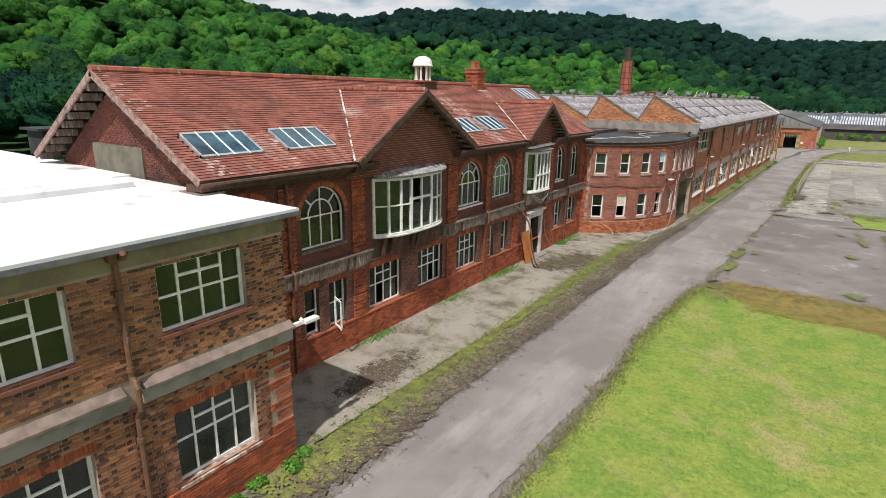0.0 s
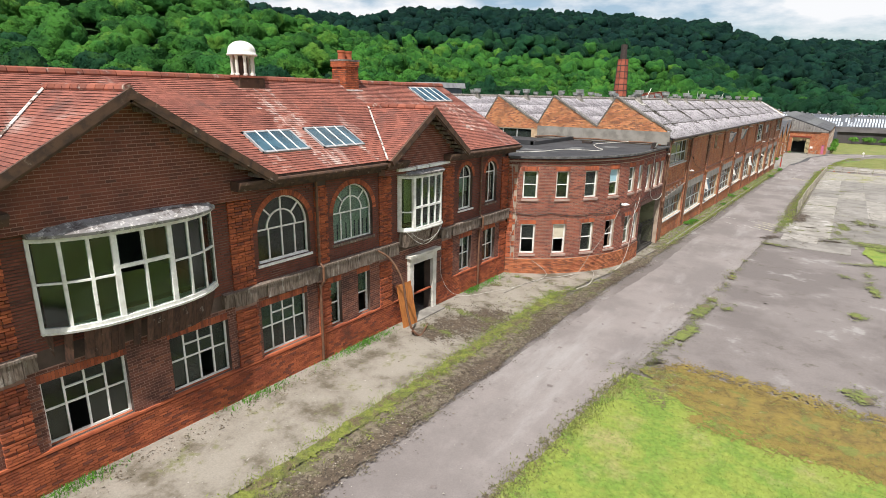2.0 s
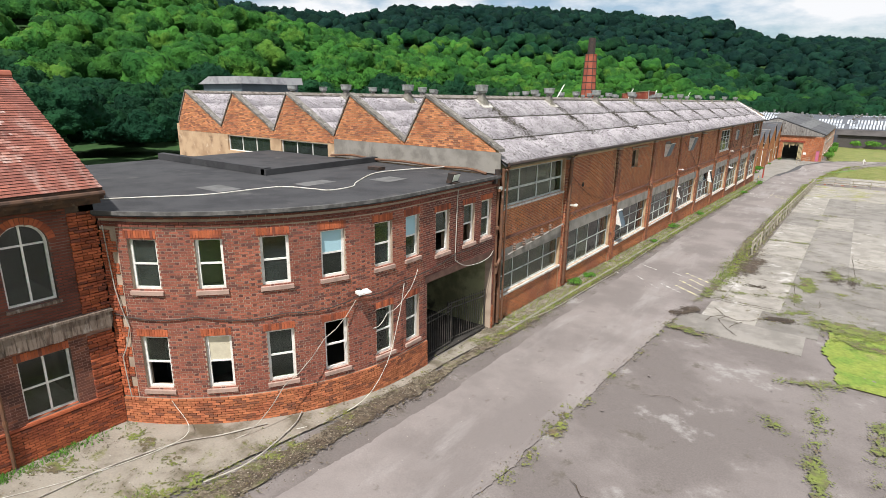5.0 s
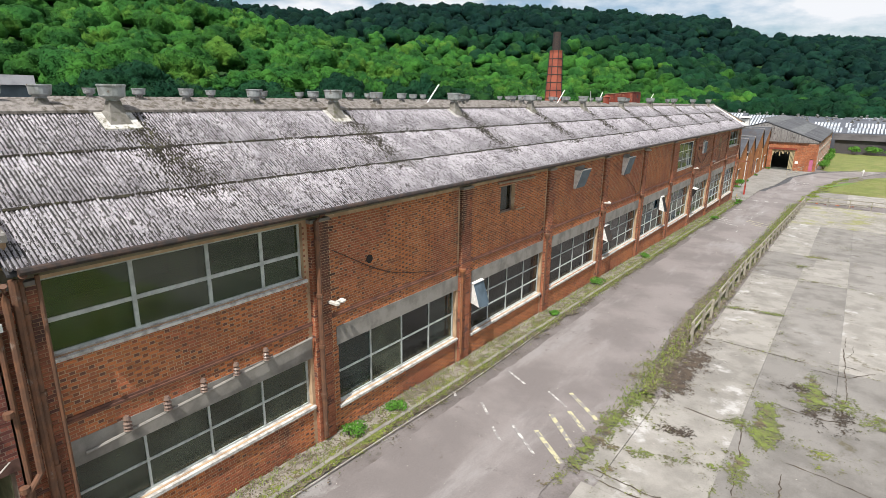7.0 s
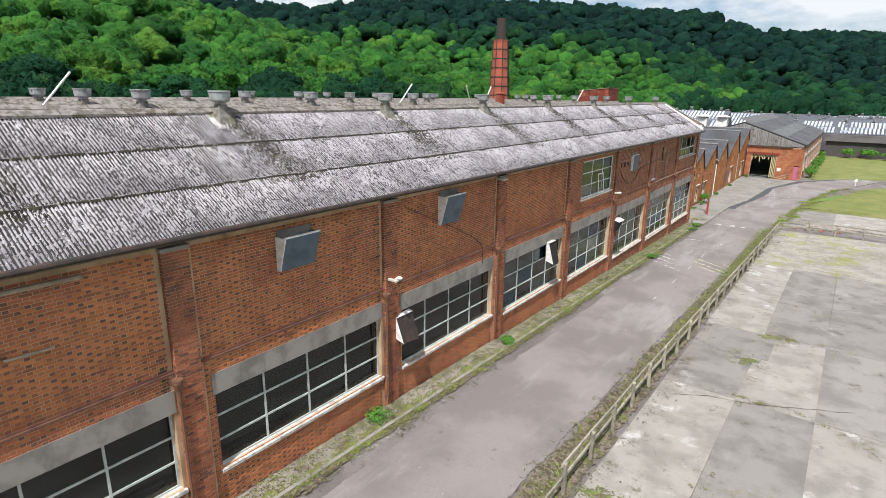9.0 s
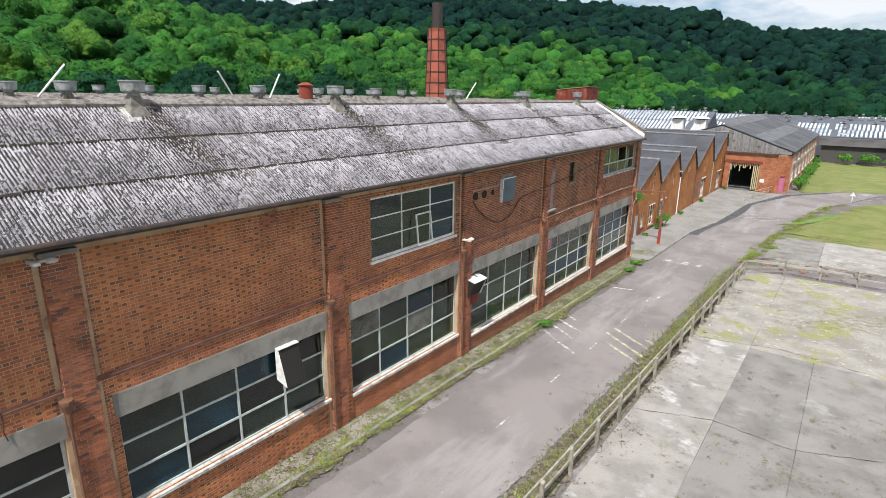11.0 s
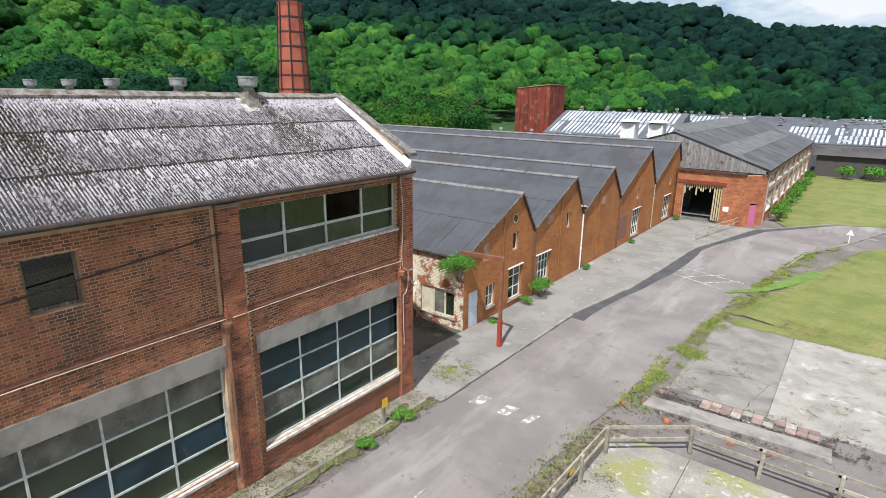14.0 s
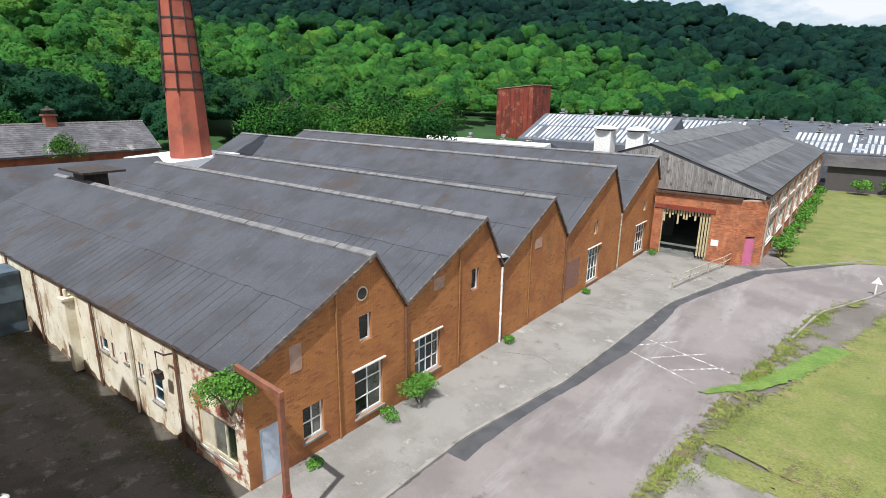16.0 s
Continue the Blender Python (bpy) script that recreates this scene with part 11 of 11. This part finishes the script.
for a, b in ((-7.75, -7.3), (-6.6, -6.15), (-5.6, -5.3)):
    mark([(a, 121.6), (b, 121.7), (b + 0.1, 122.45), (a + 0.1, 122.35)])
for y in range(96, 118, 4):
    mark([(-6.0, y), (-5.93, y), (-5.93, y + 0.9), (-6.0, y + 0.9)])
for a, b in (((-7.2, 143.8), (-3.2, 142.1)), ((-7.0, 145.6), (-2.3, 144.1)), ((-6.8, 143.8), (-5.0, 146.0)), ((-5.6, 143.2), (-3.6, 145.4)), ((-4.4, 142.7), (-2.6, 144.4))):
    dx, dy = b[0] - a[0], b[1] - a[1]
    n = math.hypot(dx, dy)
    ox, oy = -dy / n * 0.05, dx / n * 0.05
    mark([(a[0] - ox, a[1] - oy), (b[0] - ox, b[1] - oy), (b[0] + ox, b[1] + oy), (a[0] + ox, a[1] + oy)])

# timber fence along the road
fence = thing("fence", "bleached timber post-and-rail fence, leaning in places", "fence")
fline = [(-3.15 + max(0, (y - 85) * 0.016), y) for y in np.arange(72.4, 123.6, 1.9)]
fcross = [(-2.4 + 1.95 * k, 123.6) for k in range(1, 7)]


def fence_run(line):
    for k, (x, y) in enumerate(line):
        g = ground_z(y)
        lx, ly = rng.uniform(-0.05, 0.05), rng.uniform(-0.03, 0.03)
        p = Acc()
        p.hexa([(x - 0.05, y - 0.05, g - 0.1), (x + 0.05, y - 0.05, g - 0.1), (x + 0.05, y + 0.05, g - 0.1), (x - 0.05, y + 0.05, g - 0.1), (x - 0.05 + lx, y - 0.05 + ly, g + 0.95), (x + 0.05 + lx, y - 0.05 + ly, g + 0.95), (x + 0.05 + lx, y + 0.05 + ly, g + 1.0), (x - 0.05 + lx, y + 0.05 + ly, g + 1.0)])
        part("post", p, FENCE_WOOD, fence)
        if k:
            x0, y0 = line[k - 1]
            g0 = ground_z(y0)
            for h in (0.45, 0.86):
                if rng.random() < 0.06:
                    continue
                r = Acc()
                o0, o1 = rng.uniform(-0.03, 0.03), rng.uniform(-0.03, 0.03)
                d = Vector((x - x0, y - y0, 0)).normalized()
                n = Vector((-d.y, d.x, 0)) * 0.025
                a, b = Vector((x0, y0, g0 + h + o0)) - d * 0.1 + n * 2.6, Vector((x, y, g + h + o1)) + d * 0.1 + n * 2.6
                up = Vector((0, 0, 0.1))
                r.hexa([tuple(a - n), tuple(b - n), tuple(b + n), tuple(a + n), tuple(a - n + up), tuple(b - n + up), tuple(b + n + up), tuple(a + n + up)])
                part("rail", r, FENCE_WOOD, fence)


fence_run(fline)
fence_run([fline[-1]] + fcross)
rail = thing("handrail", "low yellowed metal handrail by the ramp", "handrail")
rl = [(-7.45, 153.6), (-7.0, 156.0), (-6.5, 158.5), (-6.0, 160.6), (-5.75, 162.4)]
for k, (x, y) in enumerate(rl):
    p = Acc()
    g = ground_z(y)
    p.tube([(x, y, g - 0.05), (x, y, g + 0.85)], 0.035, 6)
    part("post", p, MARK_YELLOW, rail)
    if k:
        for h in (0.45, 0.85):
            p = Acc()
            p.tube([(rl[k - 1][0], rl[k - 1][1], ground_z(rl[k - 1][1]) + h), (x, y, g + h)], 0.03, 6)
            part("rail", p, MARK_YELLOW, rail)
sg = thing("direction_sign", "white arrow-shaped sign on a short post", "sign")
g = ground_z(160.7)
p = Acc()
p.tube([(2.5, 160.7, g - 0.1), (2.5, 160.7, g + 0.9)], 0.04, 6)
part("post", p, PAINT_WHITE, sg)
p = Acc()
p.prism([(2.22, 160.66, g + 0.75), (2.78, 160.66, g + 0.75), (2.5, 160.66, g + 1.2)], [(2.22, 160.62, g + 0.75), (2.78, 160.62, g + 0.75), (2.5, 160.62, g + 1.2)])
part("plate", p, PAINT_WHITE, sg)
for hx, hy_, tall in ((-9.1, 118.5, 0.75), (-2.75, 119.4, 0.62)):
    hy = thing("hydrant_post", "yellow hydrant marker on a short timber post", "marker post", "hydrant markers")
    g = ground_z(hy_)
    p = Acc()
    p.box(hx - 0.05, hx + 0.05, hy_ - 0.05, hy_ + 0.05, g - 0.1, g + tall)
    part("post", p, FENCE_WOOD, hy)
    p = Acc()
    p.box(hx + 0.06, hx + 0.09, hy_ - 0.12, hy_ + 0.12, g + tall, g + tall + 0.3)
    part("plate", p, YELLOW, hy)



# ---- plants ----
def leaf_cloud(v, f, c, r, n, size, rng_np, squash=0.8, lobes=7):
    """Leaves in clumps about c: a few lobes of many small blades."""
    lob = rng_np.normal(size=(lobes, 3))
    lob /= np.linalg.norm(lob, axis=1, keepdims=True)
    lob[:, 2] = np.abs(lob[:, 2]) * 0.9 - 0.15
    lob *= r * rng_np.uniform(0.35, 0.75, (lobes, 1))
    rad = r * rng_np.uniform(0.35, 0.6, lobes)
    pick = rng_np.integers(0, lobes, n)
    d = rng_np.normal(size=(n, 3))
    d /= np.linalg.norm(d, axis=1, keepdims=True)
    d[:, 2] = np.where(d[:, 2] < -0.25, -d[:, 2], d[:, 2])
    p = lob[pick] + d * (rad[pick] * rng_np.uniform(0.75, 1.08, n))[:, None]
    p[:, 2] *= squash
    nrm = d + 0.5 * rng_np.normal(size=(n, 3))
    nrm /= np.linalg.norm(nrm, axis=1, keepdims=True)
    t = np.cross(nrm, rng_np.normal(size=(n, 3)))
    t /= np.linalg.norm(t, axis=1, keepdims=True) + 1e-9
    b = np.cross(nrm, t)
    s = (size * rng_np.uniform(0.6, 1.4, n))[:, None]
    q = np.stack([p - t * s - b * s * 0.5, p + t * s * 0.2 - b * s * 0.8, p + t * s + b * s * 0.3, p - t * s * 0.3 + b * s * 0.9], 1) + np.asarray(c)
    base = sum(len(a) for a in v)
    v.append(q.reshape(-1, 3))
    f.append(base + np.arange(4 * n).reshape(n, 4))


def cloud_mesh(name, v, f, material):
    v, f = np.concatenate(v), np.concatenate(f)
    me = bpy.data.meshes.new(name)
    me.vertices.add(len(v))
    me.vertices.foreach_set("co", v.astype(np.float32).ravel())
    me.loops.add(f.size)
    me.loops.foreach_set("vertex_index", f.astype(np.int32).ravel())
    me.polygons.add(len(f))
    me.polygons.foreach_set("loop_start", np.arange(0, f.size, f.shape[1], dtype=np.int32))
    me.update(calc_edges=True)
    me.materials.append(material)
    return new(name, me)


def ico(level):
    t = (1 + 5 ** 0.5) / 2
    v = [Vector(p).normalized() for p in ((-1, t, 0), (1, t, 0), (-1, -t, 0), (1, -t, 0), (0, -1, t), (0, 1, t), (0, -1, -t), (0, 1, -t), (t, 0, -1), (t, 0, 1), (-t, 0, -1), (-t, 0, 1))]
    f = [(0, 11, 5), (0, 5, 1), (0, 1, 7), (0, 7, 10), (0, 10, 11), (1, 5, 9), (5, 11, 4), (11, 10, 2), (10, 7, 6), (7, 1, 8), (3, 9, 4), (3, 4, 2), (3, 2, 6), (3, 6, 8), (3, 8, 9), (4, 9, 5), (2, 4, 11), (6, 2, 10), (8, 6, 7), (9, 8, 1)]
    for _ in range(level):
        mids, out = {}, []

        def mid(a, b):
            k = (min(a, b), max(a, b))
            if k not in mids:
                mids[k] = len(v)
                v.append(((v[a] + v[b]) / 2).normalized())
            return mids[k]
        for a, b, c in f:
            x, y, z = mid(a, b), mid(b, c), mid(c, a)
            out += [(a, x, z), (b, y, x), (c, z, y), (x, y, z)]
        f = out
    return np.array([tuple(p) for p in v]), np.array(f)


def crowns(level, leaves, size, n_protos=8):
    """Prototype tree crowns: billowing lobes broken up at three scales, with loose sprays at the rim; triangles only."""
    out = []
    g = np.random.default_rng(3 + level)
    base, faces = ico(level)
    faces = faces[base[faces][:, :, 2].mean(1) > -0.45]
    for k in range(n_protos):
        lob = g.normal(size=(18, 3))
        lob /= np.linalg.norm(lob, axis=1, keepdims=True)
        lob[:, 2] = np.abs(lob[:, 2]) * 1.1 - 0.25
        lob /= np.linalg.norm(lob, axis=1, keepdims=True)
        wid, amp = g.uniform(0.30, 0.52, 18), g.uniform(0.14, 0.34, 18)
        seed = g.uniform(0, 50)

        def radius(d):
            q = np.linalg.norm(d[:, None, :] - lob[None], axis=2) / wid
            r = 0.64 + (amp * np.sqrt(np.clip(1 - q * q, 0, 1))).max(1)
            for f, a in ((5.0, 0.10), (10.0, 0.09), (20.0, 0.06)):
                if f < 4.5 * 2 ** (level - 1):
                    r = r + a * np.array([noise.noise(tuple(p * f + seed)) for p in d])
            return r
        v = base * radius(base)[:, None]
        v[:, 2] = np.where(v[:, 2] < 0, v[:, 2] * 0.75, v[:, 2])
        d = g.normal(size=(leaves, 3))
        d /= np.linalg.norm(d, axis=1, keepdims=True)
        d[:, 2] = np.where(d[:, 2] < -0.2, -d[:, 2], d[:, 2])
        p = d * (radius(d) * g.uniform(0.99, 1.05, leaves))[:, None]
        nr = d + (0, 0, 0.3) + 0.3 * g.normal(size=d.shape)
        nr /= np.linalg.norm(nr, axis=1, keepdims=True)
        t = np.cross(nr, g.normal(size=d.shape))
        t /= np.linalg.norm(t, axis=1, keepdims=True) + 1e-9
        b = np.cross(nr, t)
        s = (size * g.uniform(0.6, 1.4, leaves))[:, None]
        lv = np.stack([p - t * s, p + t * s * 0.8 - b * s * 0.6, p + b * s * 1.1], 1).reshape(-1, 3)
        out.append((np.concatenate([v, lv]), np.concatenate([faces, len(v) + np.arange(3 * leaves).reshape(-1, 3)])))
    return out


def woods():
    g = np.random.default_rng(12)
    tiers = [crowns(4, 2200, 0.026), crowns(3, 620, 0.036), crowns(2, 130, 0.055)]
    sets = {"bright": ([], []), "dark": ([], []), "mid": ([], [])}
    count = {"bright": 0, "dark": 0, "mid": 0}
    size = {"bright": 0, "dark": 0, "mid": 0}
    spacing = 8.2
    gx, gy = np.meshgrid(np.arange(-560, 420, spacing), np.arange(-60, 1000, spacing))
    px, py = (gx + g.uniform(-0.5, 0.5, gx.shape) * spacing).ravel(), (gy + g.uniform(-0.5, 0.5, gy.shape) * spacing).ravel()
    z = hill_z(px, py)
    d1, h1 = seg_near(px, py, CREST)
    d2, h2 = seg_near(px, py, SPUR)
    z1, z2 = h1 * smooth(1 - d1 / 300), h2 * smooth(1 - d2 / 190)
    dist = np.hypot(px - 0, py - 60)
    # how near the flight comes to each tree
    reach = np.hypot(px, py - np.clip(py - 40, 2, 119))
    ang = np.degrees(np.arctan2(-px, py))
    seen = (ang > -12) & (ang < 77)
    seen &= ~((px > -77) & (py < 282)) & (px < 60 + 0.35 * (py - 280))
    seen &= ~((px > -81) & (py < 158))
    seen &= (z > 1.0) | (px < -66) | (py > 282)
    # far slopes bear fewer, larger crowns
    far = np.clip((dist - 230) / 500, 0, 1)
    seen &= g.uniform(size=len(px)) < (1 - 0.2 * far)
    # slopes turned away behind the crests stay bare
    zn = hill_z(px * (1 - 45 / dist), py - (py - 60) / dist * 45)
    seen &= z > zn - 5
    for i in np.nonzero(seen)[0]:
        x, y = px[i], py[i]
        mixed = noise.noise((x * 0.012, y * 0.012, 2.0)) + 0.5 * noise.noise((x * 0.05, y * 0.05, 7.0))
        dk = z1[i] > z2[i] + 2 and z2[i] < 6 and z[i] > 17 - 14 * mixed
        # fresh green on the spur, mid green between, cloud shade painted into the ridge leaves
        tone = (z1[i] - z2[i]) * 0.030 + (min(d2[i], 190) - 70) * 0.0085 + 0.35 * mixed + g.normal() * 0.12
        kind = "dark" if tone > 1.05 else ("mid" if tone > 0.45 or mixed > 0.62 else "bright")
        r = g.uniform(4.2, 7.4) * (1 + 0.25 * far[i])
        pv, pf = tiers[0 if reach[i] < 135 else (1 if reach[i] < 250 else 2)][int(g.integers(8))]
        a = g.uniform(0, 6.28)
        ca, sa = math.cos(a), math.sin(a)
        q = (pv @ np.array([[ca, sa, 0], [-sa, ca, 0], [0, 0, 1]])) * (r, r, r * g.uniform(0.75, 1.15))
        cz = z[i] + ground_z(min(y, 400)) + r * g.uniform(0.6, 0.95)
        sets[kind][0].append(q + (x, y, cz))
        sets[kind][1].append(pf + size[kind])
        size[kind] += len(pv)
        count[kind] += 1
    LABELS = {"bright": "dense fresh-green broadleaf wood on the hillside", "dark": "wood on the far ridge, cloud shade in its leaf colour", "mid": "mid-green wood along the valley floor"}
    for kind, m in (("bright", LEAF_BRIGHT), ("dark", LEAF_CLOUD_SHADE), ("mid", LEAF_MID)):
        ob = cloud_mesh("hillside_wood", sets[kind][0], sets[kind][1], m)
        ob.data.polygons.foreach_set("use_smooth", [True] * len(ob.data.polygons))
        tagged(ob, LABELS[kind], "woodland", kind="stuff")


woods()


def bush(name, x, y, z, r, n, size, label, material=WEED, seed=0, squash=0.8):
    g = np.random.default_rng(seed)
    ob = thing(name, label, "shrub")
    v, f = [], []
    leaf_cloud(v, f, (x, y, z), r, int(n * 2.4), size * 0.58, g, squash=squash, lobes=9)
    cr = cloud_mesh("foliage", v, f, material)
    cr.parent = ob
    st = Acc()
    for k in range(5):
        a = k * 1.3 + seed
        st.tube([(x, y, z - r * 0.8), (x + 0.4 * r * math.cos(a), y + 0.4 * r * math.sin(a), z), (x + 0.7 * r * math.cos(a), y + 0.7 * r * math.sin(a), z + 0.4 * r)], 0.012 + 0.01 * r, 4)
    part("branchwork", st, BARK, ob)
    return ob


bush("shrub", -11.8, 126.55, 2.2, 0.82, 2300, 0.05, "green bush growing from the wall head of the shed", seed=1, squash=1.15)
bush("shrub", -11.1, 133.8, -0.65, 0.85, 900, 0.06, "green bush at the foot of the shed wall", seed=2)
bush("shrub", -11.2, 132.2, -0.95, 0.4, 250, 0.05, "weeds at the foot of the shed wall", seed=3)
for k, (x, y, r) in enumerate(((-9.45, 77.6, 0.5), (-9.4, 58.3, 0.45), (-9.4, 60.2, 0.35), (-9.3, 85.6, 0.4), (-9.2, 71.5, 0.3), (-10.75, 10.6, 0.26), (-10.5, 10.0, 0.3), (-10.75, 9.2, 0.25), (-10.6, 8.4, 0.3),
                               (-11.3, 140.6, 0.4), (-11.3, 149.6, 0.35), (-11.2, 128.8, 0.3), (-8.6, 117.2, 0.35), (-8.9, 119.2, 0.4), (-11.0, 161.0, 0.5), (-8.7, 105.0, 0.45))):
    bush("weed_clump", x, y, ground_z(y) + r * 0.35, r, 330, 0.045, "clump of fresh green weeds at a wall foot", seed=10 + k, squash=0.6)
ivy = random.Random(19)
for k in range(16):
    r = ivy.uniform(0.45, 1.0)
    bush("hedge_shrub", -3.75 + 0.35 * r + ivy.uniform(0, 0.35), 166.5 + k * 2.4 + ivy.uniform(-0.8, 0.8), -1.25 + r * ivy.uniform(0.5, 1.1), r, 320, 0.10, "ivy and scrub along the hall wall", seed=40 + k, squash=ivy.uniform(0.8, 1.5))
for k in range(7):
    bush("hedge_shrub", 0.5 + k * 3.4, 205.5 + 0.6 * math.sin(k * 2), -0.4, 1.5 + 0.5 * math.sin(k * 1.7), 500, 0.16, "overgrown hedge at the end of the lawn", seed=60 + k)
bush("roof_shrub", -65.8, 141.5, 3.6, 1.7, 900, 0.12, "young birch sprouting by the old roof", seed=80, squash=1.3, material=LEAF_BRIGHT)
for k, (x, y, r) in enumerate(((-58, 176, 6.5), (-66, 184, 7), (-51, 182, 5), (-72, 172, 6), (-78, 180, 7), (-64, 196, 8), (-80, 200, 8), (-84, 140, 6), (-84, 122, 7), (-92, 132, 7))):
    t = thing("tree", "full-crowned fresh green broadleaf tree behind the sheds", "tree")
    tr = Acc()
    tr.lathe((x, y, -1.5), [(0.45, 0), (0.32, 2.5), (0.25, 5.5), (0.12, 8)], 8)
    for j in range(5):
        a = j * 1.25 + k
        tr.tube([(x, y, 2.5 + j * 0.7), (x + 0.35 * r * math.cos(a), y + 0.35 * r * math.sin(a), 4.5 + j), (x + 0.65 * r * math.cos(a), y + 0.65 * r * math.sin(a), 5.5 + j)], 0.1, 5)
    part("trunk", tr, BARK, t)
    v, f = [], []
    g = np.random.default_rng(90 + k)
    leaf_cloud(v, f, (x, y, 4.2), r * 0.95, 9000, 0.15, g, squash=0.85, lobes=24)
    cloud_mesh("crown", v, f, LEAF_BRIGHT).parent = t


def tufts(name, n, region, h, material, label, seed):
    """Blades of grass strewn over a region: (x, y) from region(rng)."""
    g = np.random.default_rng(seed)
    p = np.array([region(g) for _ in range(n)])
    z = np.array([ground_z(y) for y in p[:, 1]]) + 0.03
    a = g.uniform(0, 6.28, n)
    hh = h * g.uniform(0.5, 1.3, n)
    w = 0.009 + hh * 0.10
    lean = g.normal(size=(n, 2)) * 0.5 * hh[:, None]
    b0 = np.stack([p[:, 0] - w * np.cos(a), p[:, 1] - w * np.sin(a), z], 1)
    b1 = np.stack([p[:, 0] + w * np.cos(a), p[:, 1] + w * np.sin(a), z], 1)
    t = np.stack([p[:, 0] + lean[:, 0], p[:, 1] + lean[:, 1], z + hh], 1)
    v = np.stack([b0, b1, t], 1).reshape(-1, 3)
    ob = cloud_mesh(name, [v], [np.arange(3 * n).reshape(n, 3)], material)
    return tagged(ob, label, "grass", kind="stuff")


tufts("lawn_grass", 90000, lambda g: (g.uniform(-5.6, 7.5), g.uniform(5, 30.6)), 0.032, BLADE, "short blades of the bright lawn", 1)
tufts("lawn_edge_grass", 7000, lambda g: (lambda y: (float(np.interp(y, [5, 20, 23, 27, 31], [-5.85, -5.6, -5.8, -5.55, -5.2])) + g.normal(0.12, 0.2), y))(g.uniform(5, 31)), 0.075, DRY_BLADE, "rough longer grass along the lawn edge", 14)
tufts("verge_grass", 9000, lambda g: (g.normal(-10.6, 0.22), g.uniform(10.5, 37)), 0.07, BLADE, "tufts of grass on the mossy strip", 2)
tufts("fence_tufts", 5000, lambda g: ((lambda y: (g.normal(-3.6, 0.28), y))(g.uniform(64, 123))), 0.10, BLADE, "grass tufts along the fence", 3)
EDGE_CLUMPS = [(lambda y: (ROAD_R(y) + rng.gauss(0.35, 0.3), y))(rng.uniform(125, 158)) for _ in range(60)]
tufts("road_edge_tufts", 6000, lambda g: (lambda c: (c[0] + g.normal(0, 0.16), c[1] + g.normal(0, 0.22)))(EDGE_CLUMPS[int(g.integers(60))]), 0.10, BLADE, "long grass on the road edge", 4)
tufts("wall_foot_grass", 14000, lambda g: ((lambda y: (g.choice([-9.7, -9.2, -8.9]) + g.normal(0, 0.12), y))(g.uniform(51, 120))), 0.09, BLADE, "thin grass along the wall foot and kerb", 5)
tufts("dry_lawn_grass", 26000, lambda g: (g.uniform(0.5, 9), g.uniform(138, 158)), 0.035, DRY_BLADE, "blades of the dry lawn", 6)
tufts("office_foot_weeds", 2600, lambda g: (g.normal(-13.95, 0.15), g.choice([g.normal(27.3, 0.6), g.normal(26.6, 0.9), g.normal(17.2, 0.5), g.normal(22.4, 0.7), g.normal(36.2, 0.8), g.normal(34.6, 0.3)])), 0.11, WEED, "weeds along the office wall", 7)
